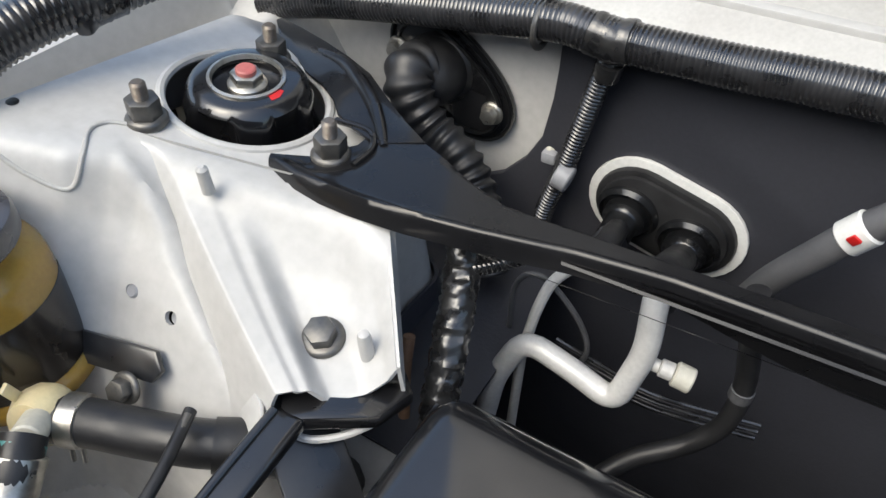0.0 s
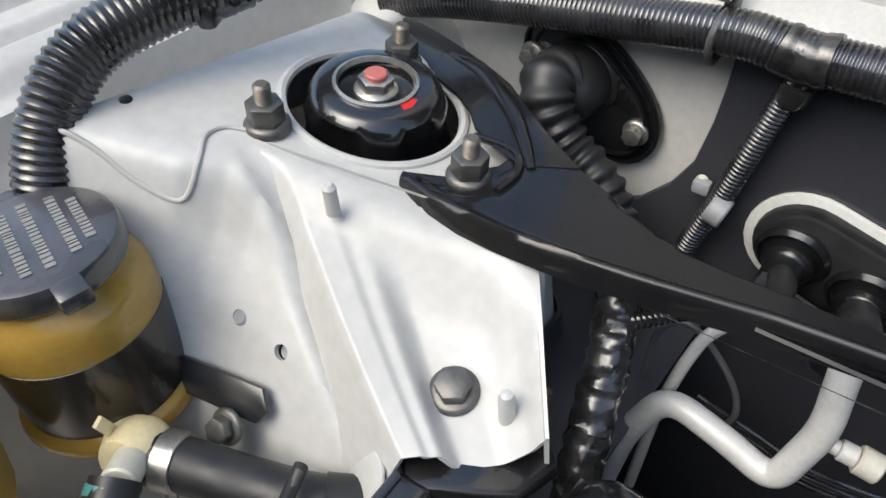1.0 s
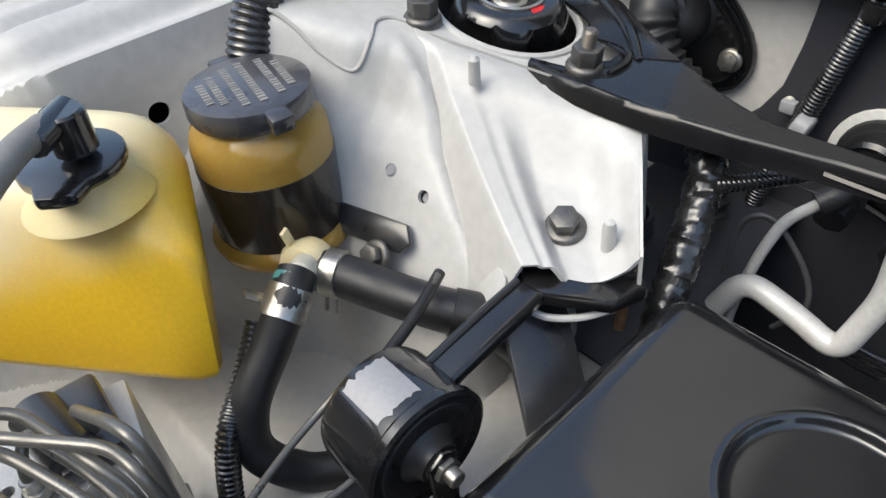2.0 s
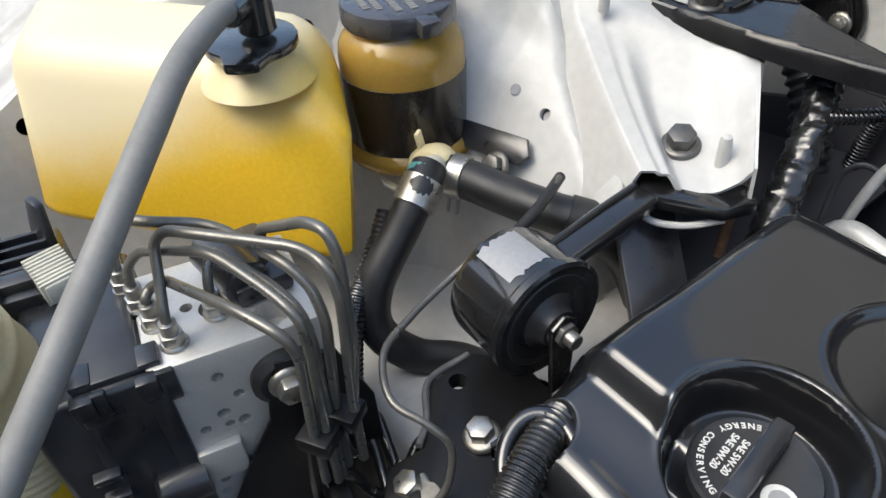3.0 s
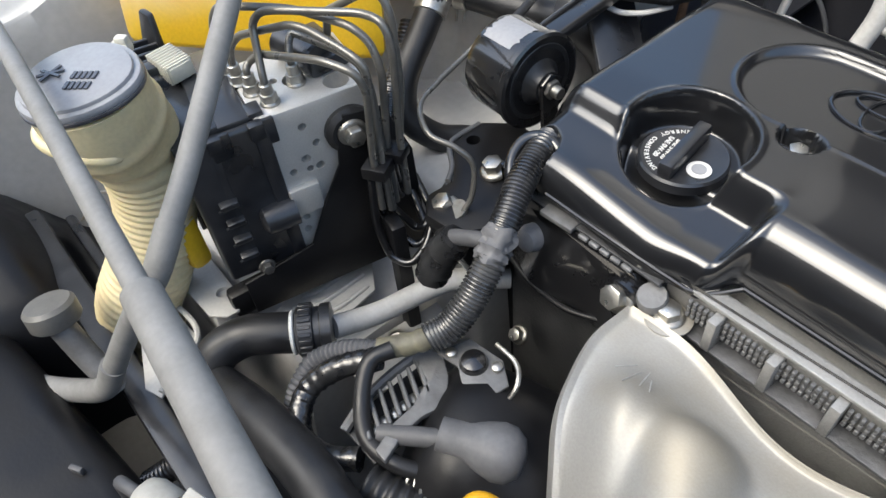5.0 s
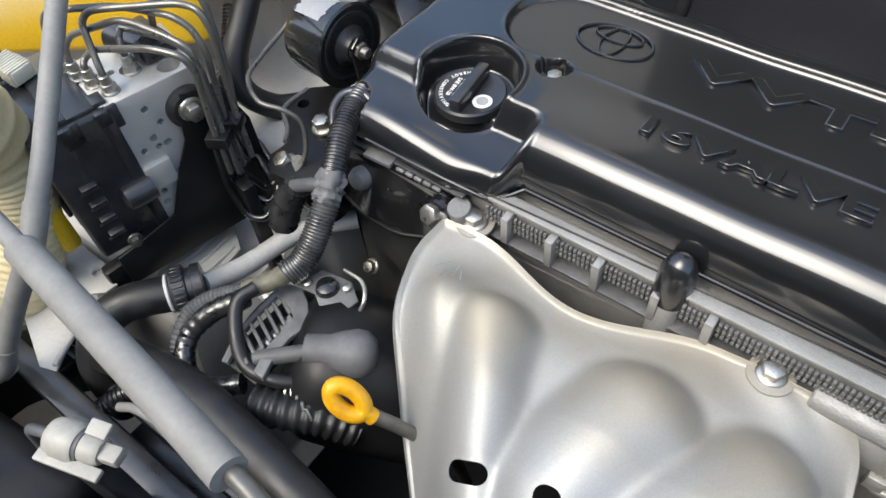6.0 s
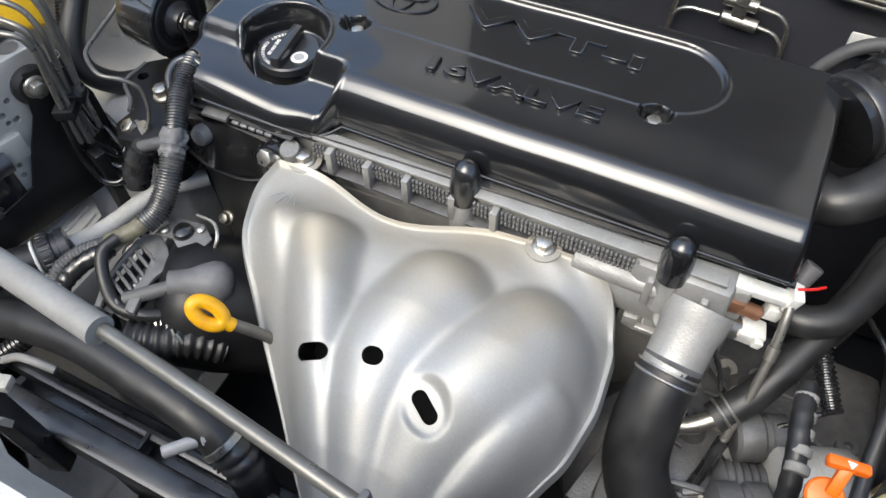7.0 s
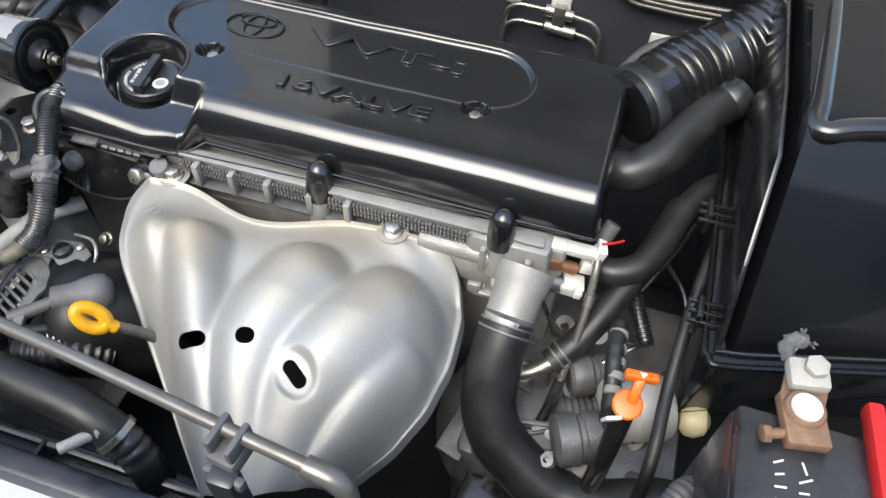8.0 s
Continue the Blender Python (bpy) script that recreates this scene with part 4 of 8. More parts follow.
def fluid_hoses():
    t = thing("return_hose", (-0.27, 0.02, 0.88), "thick black rubber hose from the fluid bottle with a spring clamp", "hose")
    part("tube", hose([(-0.315, -0.003, 0.889), (-0.295, 0.007, 0.888), (-0.270, 0.018, 0.884), (-0.240, 0.032, 0.880), (-0.215, 0.050, 0.872), (-0.200, 0.07, 0.84), (-0.19, 0.09, 0.78)], 0.0135, 20), RUBBER, t)
    worm_clamp(t, (-0.306, 0.002, 0.8885), (-0.296, 0.007, 0.888), 0.0140)
    part("end_sleeve", hose([(-0.232, 0.036, 0.879), (-0.215, 0.050, 0.872), (-0.202, 0.068, 0.845), (-0.196, 0.085, 0.80)], 0.0152, 20), RUBBER, t)
    u = thing("supply_hose", (-0.28, -0.06, 0.86), "black rubber hose curling down from the fluid bottle", "hose")
    part("tube", hose([(-0.300, -0.020, 0.907), (-0.292, -0.034, 0.900), (-0.289, -0.052, 0.880), (-0.284, -0.078, 0.852), (-0.275, -0.086, 0.825), (-0.258, -0.070, 0.803), (-0.24, -0.045, 0.795), (-0.21, -0.02, 0.78)], 0.0118, 20), RUBBER, u)
    c = worm_clamp(u, (-0.296, -0.027, 0.903), (-0.290, -0.042, 0.892), 0.0124)
    part("clamp_tag", block((0.010, 0.002, 0.018), axis((-0.305, -0.038, 0.894), (-0.2, -0.6, 0.6)), 0.0005), STEEL, c)
    part("paint_band", rod((-0.299, -0.022, 0.906), (-0.296, -0.028, 0.903), 0.0122, 22), TEAL, u, "teal paint band")


fluid_hoses()


def washer_tank():
    t = thing("washer_tank", (-0.37, -0.12, 0.87), "large yellow plastic washer tank with a black cap", "tank")
    # plan: corner towards the bottle, long front face along the wing
    o, ex, ey = np.array((-0.2945, -0.0800)), np.array((-0.80, -0.60)), np.array((-0.90, 0.42))
    L, D = 0.235, 0.100
    # loops of a rounded box that narrows into a shoulder at the top
    def loop(z, inset, round_r):
        pts = []
        hx, hy = L / 2 - inset, D / 2 - inset
        for k in range(64):
            a = 2 * math.pi * (k + 0.5) / 64
            ca, sa = math.cos(a), math.sin(a)
            q = 11.0
            r = (abs(ca) ** q + abs(sa) ** q) ** (-1 / q)
            lx, ly = hx * ca * r, hy * sa * r
            p = o + ex * (lx + L / 2) + ey * (ly + D / 2)
            pts.append((p[0], p[1], z))
        return pts
    levels = [(0.864, 0.020), (0.865, 0.008), (0.868, 0.002), (0.873, 0.0), (0.915, 0.0), (0.958, 0.0), (0.970, 0.003), (0.978, 0.009), (0.983, 0.018), (0.986, 0.030), (0.988, 0.045)]
    verts, faces = [], []
    for z, inset in levels:
        ring = loop(z, inset, 0)
        # walls lean back, and the shoulder falls towards the bottle's end
        for x, y, zz in ring:
            along = (np.array((x, y)) - o) @ ex
            zz = zz - 0.030 * float(smooth(0.075, 0.0, along)) * float(smooth(0.93, 0.985, zz))
            verts.append((x - 0.14 * (zz - 0.885), y + 0.20 * (zz - 0.885), zz))
    for i in range(len(levels) - 1):
        for k in range(64):
            a, b = i * 64 + k, i * 64 + (k + 1) % 64
            faces.append((a, b, b + 64, a + 64))
    faces.append(tuple(range(63, -1, -1)))
    faces.append(tuple((len(levels) - 1) * 64 + k for k in range(64)))
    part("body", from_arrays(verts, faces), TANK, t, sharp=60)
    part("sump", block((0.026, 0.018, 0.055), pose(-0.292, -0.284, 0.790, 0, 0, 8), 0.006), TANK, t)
    neck = Vector((-0.368, -0.090, 0.0))
    part("neck", lathe([(0.034, 0.968), (0.0245, 0.979), (0.021, 0.984), (0.021, 0.990)], pose(neck.x, neck.y, 0), 30), TANK, t)
    capo = []
    for k in range(24):
        a = 2 * math.pi * k / 24
        r = 0.027 + (0.009 if k in (0, 1, 23) else 0.0) + (0.006 if k in (12, 13) else 0)
        capo.append((r * math.cos(a), r * math.sin(a)))
    cap = part("cap", plate(capo, 0.007, pose(neck.x, neck.y, 0.987, 0, 0, -35), 0.002), BLACK, t)
    part("cap_nozzle", merged(rod((neck.x + 0.004, neck.y + 0.004, 0.997), (neck.x + 0.004, neck.y + 0.004, 1.020), 0.011), rod((neck.x - 0.006, neck.y + 0.010, 1.014), (neck.x + 0.018, neck.y - 0.016, 1.016), 0.0075)), BLACK, cap)
    u = thing("stay_hose", (-0.24, -0.24, 0.96), "long grey rubber tube from the tank cap to the front panel", "hose")
    part("tube", hose([(-0.362, -0.096, 1.016), (-0.340, -0.118, 1.020), (-0.312, -0.148, 1.016), (-0.285, -0.176, 1.004), (-0.240, -0.232, 0.970), (-0.200, -0.284, 0.938), (-0.181, -0.312, 0.921)], 0.0069, 18), SLEEVE, u)
    part("collar", hose([(-0.186, -0.304, 0.926), (-0.178, -0.318, 0.915), (-0.182, -0.327, 0.90), (-0.215, -0.350, 0.845), (-0.240, -0.376, 0.79)], 0.0078, 18), SLEEVE, u)
    part("lower_tube", hose([(-0.236, -0.372, 0.80), (-0.246, -0.384, 0.775), (-0.268, -0.398, 0.757), (-0.32, -0.43, 0.74), (-0.40, -0.46, 0.72)], 0.0088, 18), SLEEVE, u)
    v = thing("pump_loom", (-0.27, -0.09, 0.84), "black corrugated loom hanging below the washer tank", "wiring loom")
    part("conduit", conduit([(-0.310, -0.048, 0.880), (-0.296, -0.072, 0.86), (-0.281, -0.096, 0.845), (-0.268, -0.112, 0.81), (-0.25, -0.13, 0.74)], 0.0075, 0.0034, 0.13, 14), LOOM, v)


washer_tank()


def filler_neck():
    t = thing("filler_neck", (-0.29, -0.30, 0.85), "cream plastic washer filler neck with a grey flip lid", "filler neck")
    line = glide([(-0.284, -0.298, 0.961), (-0.286, -0.296, 0.940), (-0.293, -0.288, 0.910), (-0.300, -0.287, 0.87), (-0.306, -0.296, 0.83), (-0.312, -0.315, 0.79), (-0.325, -0.335, 0.75), (-0.345, -0.34, 0.70)], 0.0015)

    def rad(f, s):
        base = 0.0355 - 0.0075 * float(smooth(0.030, 0.075, np.array(s))) + 0.004 * float(smooth(0.12, 0.20, np.array(s)))
        base *= 1 + 0.05 * math.exp(-((s - 0.050) / 0.006) ** 2) + 0.045 * math.exp(-((s - 0.030) / 0.004) ** 2) + 0.06 * math.exp(-((s - 0.068) / 0.005) ** 2)
        if s > 0.075:
            base *= 1 + 0.020 * math.sin(2 * math.pi * s / 0.0070)
        return base
    part("tube", sweep(line, rad, 30), CREAM, t)
    part("spiral_rib", hose([(-0.318, -0.300, 0.948), (-0.290, -0.333, 0.940), (-0.258, -0.312, 0.930), (-0.262, -0.280, 0.925)], 0.0042, 10), CREAM, t)
    out = []
    for k in range(36):
        a = 2 * math.pi * k / 36
        out.append((0.0365 * math.cos(a) * (1 + 0.08 * max(0, math.cos(a)) ** 4), 0.0345 * math.sin(a)))
    lid = part("lid", merged(plate(out, 0.006, pose(-0.285, -0.299, 0.961, 4, -3, 40), 0.002), plate([(x * 0.9, y * 0.9) for x, y in out], 0.0085, pose(-0.285, -0.299, 0.961, 4, -3, 40), 0.0015)), GREYCAP, t, "grey flip lid with a moulded spray symbol")
    part("hinge", merged(block((0.013, 0.009, 0.007), pose(-0.302, -0.266, 0.960, 0, 0, 40), 0.002), block((0.008, 0.006, 0.006), pose(-0.301, -0.264, 0.965, 0, 0, 40), 0.0015)), IVORY, t, "ivory hinge clip")
    part("lid_rim", plate([(x * 1.015, y * 1.015) for x, y in out], 0.003, pose(-0.285, -0.299, 0.9595, 4, -3, 40), 0.001), LID, lid, "dark lower rim")
    # moulded symbol and bars of unreadable writing
    sym = [block((0.016, 0.0018, 0.001), pose(-0.296, -0.309, 0.9695, 4, -3, a), 0) for a in (20, 65, 110)]
    part("moulded_symbol", merged(*sym), LID, lid)
    bars = [block((0.0022, 0.006, 0.001), pose(-0.285, -0.301, 0.9695, 4, -3, 40) @ pose(0.002 + 0.0034 * k, -0.009 + 0.009 * j, 0), 0) for k in range(5) for j in range(2)]
    part("moulded_writing", merged(*bars), LID, lid)["kind"] = "stuff"


filler_neck()


def brake_unit():
    t = thing("brake_unit", (-0.29, -0.21, 0.79), "alloy brake modulator block with a black control box", "brake unit")
    # the block stands at an angle: its machined side looks to the engine
    c0 = np.array((-0.243, -0.213))
    ex = np.array((-0.075, -0.002)) / 0.075   # along the top towards the wing
    ey = np.array((0.018, 0.078)) / 0.080     # along the machined side, away from the front
    rz = math.degrees(math.atan2(ey[1], ey[0])) - 90

    def at(a, b):
        p = c0 + ex * a + ey * b
        return p
    p = at(0.036, 0.041)
    blockm = pose(p[0], p[1], 0.790, 0, 0, rz)
    body = part("valve_block", block((0.072, 0.082, 0.124), blockm, 0.0018), MACHINED, t)
    cut = []
    # ports in the top face and drillings in the side
    for a, b, r in ((0.030, 0.035, 0.0075), (0.012, 0.055, 0.009), (0.036, 0.024, 0.0032), (0.05, 0.066, 0.008)):
        q = at(a, b)
        cut.append(lathe([(r, -0.012), (r, 0.01)], axis((q[0], q[1], 0.914)), 18))
    side = Vector((ey[1], -ey[0], 0.0)).normalized()
    for b, z, r in ((0.0194, 0.8974, 0.0030), (0.026, 0.8814, 0.0030), (0.0161, 0.8711, 0.0034), (0.0172, 0.8619, 0.0026), (0.0247, 0.8616, 0.0034), (0.0052, 0.8637, 0.0028), (0.0046, 0.8200, 0.0028), (0.003, 0.8086, 0.003)):
        q = at(0, b)
        cut.append(lathe([(r, -0.006), (r, 0.006)], axis((q[0], q[1], z), side), 12))
    pierced(body, cut)
    q = at(-0.003, 0.0075)
    part("side_boss", block((0.007, 0.023, 0.025), pose(q[0], q[1], 0.8265, 0, 0, rz), 0.002), MACHINED, body)
    # solenoid and connector lumps on the far half of the top
    q = at(0.045, 0.05)
    part("solenoid_cap", merged(rod((q[0] - 0.02, q[1], 0.924), (q[0] + 0.02, q[1] + 0.004, 0.924), 0.012, 20), block((0.05, 0.03, 0.012), pose(q[0], q[1] + 0.012, 0.914, 0, 0, rz + 8), 0.003)), PLASTIC, t)
    # black control box on the front side
    p = at(0.050, -0.0225)
    box = part("control_box", block((0.100, 0.056, 0.128), pose(p[0], p[1], 0.785, 0, 0, rz), 0.004, 3), PLASTIC, t, "black plastic control box")
    p = at(0.052, -0.012)
    part("box_lid", block((0.096, 0.030, 0.005), pose(p[0], p[1], 0.9115, 0, 0, rz), 0.0015), PLASTIC, box)
    p = at(0.052, -0.040)
    part("lid_step", block((0.094, 0.020, 0.004), pose(p[0], p[1], 0.9085, 0, 0, rz), 0.0015), PLASTIC, box)
    for a, b, w, h in ((0.030, -0.0505, 0.026, 0.090), (0.062, -0.0505, 0.026, 0.090), (0.014, -0.0505, 0.003, 0.112), (0.046, -0.0505, 0.003, 0.112), (0.080, -0.0505, 0.003, 0.112)):
        q = at(a, b)
        part("front_panel_rib", block((w, 0.004, h), pose(q[0], q[1], 0.790 + (0.112 - h) / 2, 0, 0, rz), 0.0012), PLASTIC, box)
    for b in (-0.004, -0.034):
        q = at(0.010, b)
        part("latch_window", merged(block((0.014, 0.010, 0.004), pose(q[0], q[1], 0.9135, 0, 0, rz), 0.001), block((0.004, 0.014, 0.020), pose(q[0] + 0.011, q[1], 0.894, 0, 0, rz), 0.0012)), PLASTIC, box)
    p = at(0.006, -0.030)
    for k, dz in enumerate((0.0, 0.020, 0.040, 0.060)):
        q = at(-0.002, -0.0440)
        part("side_rib", block((0.008, 0.013, 0.0055), pose(q[0], q[1], 0.806 + dz * 0.85, 0, 12, rz), 0.0012), PLASTIC, box)
        part("rib_pocket", block((0.004, 0.016, 0.003), pose(q[0] - 0.001, q[1], 0.8015 + dz * 0.85, 0, 0, rz), 0.0006), MATTE, box)
    q = at(-0.001, -0.016)
    part("motor_bulge", lathe([(0.006, 0.0), (0.0105, 0.003), (0.0115, 0.010), (0.0115, 0.026)], axis((q[0], q[1] - 0.012, 0.834), (0.22, 0.97, 0.0)), 22), PLASTIC, box)
    q = at(0.001, -0.040)
    part("corner_flange", block((0.006, 0.006, 0.118), pose(q[0], q[1], 0.787, 0, 0, rz), 0.0015), PLASTIC, box)
    q = at(-0.001, -0.008)
    part("seam_strip", block((0.005, 0.010, 0.122), pose(q[0], q[1], 0.787, 0, 0, rz), 0.0015), PLASTIC, box)
    # plug with locking lever and ivory slide
    q = at(0.105, -0.040)
    plug = part("plug", block((0.058, 0.055, 0.040), pose(q[0], q[1], 0.880, 0, 0, rz), 0.003), PLASTIC, t)
    part("plug_hood", block((0.050, 0.020, 0.012), pose(q[0] + 0.004, q[1] - 0.012, 0.918, 0, 0, rz), 0.003), PLASTIC, plug)
    part("plug_step", block((0.012, 0.055, 0.018), pose(q[0] + 0.018, q[1], 0.908, 0, 0, rz), 0.003), PLASTIC, plug)
    for k in range(4):
        part("plug_rib", block((0.003, 0.050, 0.006), pose(q[0] - 0.020 + 0.010 * k, q[1], 0.919, 0, 0, rz), 0.001), PLASTIC, plug)
    part("lever", plate([(-0.014, -0.016), (0.010, -0.016), (0.004, 0.018), (-0.006, 0.020)], 0.006, facing((q[0] - 0.012, q[1] + 0.028, 0.925), (0.25, -0.95, 0.15), (1, 0.2, 0)), 0.002), PLASTIC, plug)
    slide = part("locking_slide", block((0.030, 0.018, 0.012), pose(-0.330, -0.235, 0.917, 0, 0, rz + 20), 0.002), IVORY, plug, "ivory locking slide")
    part("grip_ribs", merged(*[block((0.0013, 0.0195, 0.0132), pose(-0.330 + 0.0032 * k, -0.235 + 0.0003 * k, 0.917, 0, 0, rz + 20), 0.0003) for k in range(-4, 5)]), IVORY, plug)["kind"] = "stuff"
    for k in range(2):
        q = at(-0.002, -0.010 - 0.028 * k)
        part("latch", block((0.008, 0.010, 0.012), pose(q[0], q[1], 0.902, 0, 0, rz), 0.001), PLASTIC, box)
    q = at(-0.004, 0.0455)
    fasten(bolt_zinc, (q[0] + 0.004, q[1] + 0.003, 0.884), tuple(side), 1.0)
    part("rubber_bush", lathe([(0.018, -0.004), (0.018, 0.002), (0.014, 0.005), (0.009, 0.003)], axis((q[0], q[1] + 0.004, 0.884), side), 26), RUBBER, t)
    # black carrier under and behind
    b = thing("brake_unit_carrier", (-0.26, -0.19, 0.73), "black steel carrier under the brake unit", "bracket")
    part("tray", block((0.085, 0.13, 0.008), pose(-0.292, -0.195, 0.776, 0, 0, rz), 0.002), PLASTIC, b)
    part("front_rail", block((0.014, 0.135, 0.026), pose(-0.252, -0.215, 0.748, 0, 0, -7), 0.004), FLATBLACK, b)
    part("side_wall", plate([(0.046, 0.900), (0.039, 0.880), (0.036, 0.860), (0.019, 0.831), (0.002, 0.797), (-0.03, 0.790), (-0.055, 0.785), (-0.055, 0.750), (0.095, 0.750), (0.092, 0.85), (0.076, 0.895)], 0.003, Matrix(((ey[0], 0, side.x, c0[0] + 0.005 * side.x), (ey[1], 0, side.y, c0[1] + 0.005 * side.y), (0, 1, 0, 0), (0, 0, 0, 1))), 0.001), FLATBLACK, b)
    part("leg", block((0.018, 0.012, 0.30), pose(-0.192, -0.165, 0.52, 0, 0, rz), 0.003), FLATBLACK, b)
    fasten(bolt_dark, (-0.240, -0.250, 0.799), tuple(side), 0.5)


brake_unit()


def brake_pipes():
    """Steel pipes from the fittings on the block, over its edge, down into the clip."""
    runs = [
        ((-0.254, -0.204), [(-0.2625, -0.199, 0.944), (-0.27, -0.194, 0.961), (-0.264, -0.189, 0.969), (-0.252, -0.183, 0.972), (-0.211, -0.15, 0.972), (-0.194, -0.147, 0.972), (-0.189, -0.146, 0.956), (-0.195, -0.147, 0.884)]),
        ((-0.272, -0.2065), [(-0.2745, -0.2025, 0.934), (-0.269, -0.196, 0.94), (-0.211, -0.182, 0.955), (-0.19, -0.173, 0.951), (-0.189, -0.169, 0.936), (-0.197, -0.169, 0.882)]),
        ((-0.289, -0.208), [(-0.29, -0.2055, 0.94), (-0.287, -0.199, 0.947), (-0.272, -0.191, 0.953), (-0.242, -0.178, 0.965), (-0.213, -0.166, 0.954), (-0.198, -0.162, 0.948), (-0.198, -0.161, 0.929), (-0.196, -0.163, 0.878)]),
        ((-0.306, -0.2095), [(-0.304, -0.206, 0.955), (-0.296, -0.203, 0.966), (-0.274, -0.197, 0.972), (-0.263, -0.169, 0.963), (-0.215, -0.157, 0.965), (-0.204, -0.152, 0.957), (-0.197, -0.151, 0.94), (-0.203, -0.153, 0.874)]),
        ((-0.26, -0.18), [(-0.265, -0.176, 0.94), (-0.267, -0.171, 0.945), (-0.23, -0.16, 0.943), (-0.212, -0.156, 0.938), (-0.205, -0.156, 0.924), (-0.202, -0.158, 0.87)]),
    ]
    for (x, y), way in runs:
        t = thing("brake_pipe", (x, y, 0.914), "bent grey steel brake pipe with a hex fitting", "pipe", "pipes of the brake unit")
        part("fitting", merged(plate(hex_outline(0.0060), 0.008, pose(x, y, 0.914), 0.0006), lathe([(0.0068, 0), (0.0068, 0.002), (0.006, 0.003)], pose(x, y, 0.9135), 20), rod((x, y, 0.921), (x, y, 0.929), 0.0042, 14)), STEEL, t)
        a, b = way[-1], way[-2]
        foot = (a[0] + 0.05 * (a[0] - b[0]), a[1], a[2] - 0.05)
        part("pipe_run", pipe([(x, y, 0.918), (x, y, 0.932)] + way + [foot], 0.0026, 0.012, 12), PIPE, t)
    t = thing("brake_pipe", (-0.246, -0.135, 0.90), "bent grey steel brake pipe looping behind the block", "pipe", "pipes of the brake unit")
    part("pipe_run", pipe([(-0.262, -0.15, 0.93), (-0.248, -0.152, 0.96), (-0.243, -0.151, 0.963), (-0.21, -0.146, 0.984), (-0.197, -0.143, 0.986), (-0.192, -0.142, 0.974), (-0.191, -0.143, 0.927), (-0.2, -0.144, 0.878)], 0.0026, 0.014, 12), PIPE, t)
    c = thing("pipe_clip", (-0.197, -0.163, 0.866), "black plastic clip that holds the brake pipes", "clip")
    part("clip_body", block((0.018, 0.018, 0.010), pose(-0.198, -0.166, 0.863, 0, 0, 30), 0.0015), FLATBLACK, c)
    part("second_clip", block((0.016, 0.016, 0.009), pose(-0.199, -0.150, 0.867, 0, 0, 30), 0.0015), FLATBLACK, c)
    # black lower runs that turn back towards the engine mount
    lower = [[(-0.199, -0.172, 0.862), (-0.203, -0.174, 0.815), (-0.190, -0.174, 0.788), (-0.176, -0.167, 0.785), (-0.174, -0.152, 0.796), (-0.183, -0.136, 0.808), (-0.194, -0.112, 0.820), (-0.190, -0.098, 0.822), (-0.170, -0.08, 0.80)],
             [(-0.204, -0.166, 0.862), (-0.207, -0.166, 0.822), (-0.198, -0.160, 0.797), (-0.184, -0.154, 0.790), (-0.181, -0.145, 0.796), (-0.190, -0.130, 0.803), (-0.196, -0.110, 0.812), (-0.190, -0.09, 0.812)],
             [(-0.208, -0.148, 0.864), (-0.2125, -0.144, 0.838), (-0.2165, -0.140, 0.827), (-0.230, -0.124, 0.817), (-0.225, -0.120, 0.814), (-0.202, -0.126, 0.803), (-0.190, -0.130, 0.797)],
             [(-0.204, -0.154, 0.864), (-0.205, -0.151, 0.832), (-0.208, -0.146, 0.821), (-0.220, -0.134, 0.812), (-0.217, -0.130, 0.809), (-0.198, -0.136, 0.799), (-0.186, -0.140, 0.793)],
             [(-0.200, -0.160, 0.864), (-0.204, -0.158, 0.822), (-0.205, -0.150, 0.806), (-0.197, -0.144, 0.793), (-0.190, -0.140, 0.796), (-0.197, -0.124, 0.806)]]
    for pts in lower:
        t = thing("lower_brake_pipe", pts[0], "black coated brake pipe bent below the clip", "pipe", "pipes of the brake unit")
        part("pipe_run", pipe(pts, 0.0032, 0.012, 10), BLACK, t)

brake_pipes()


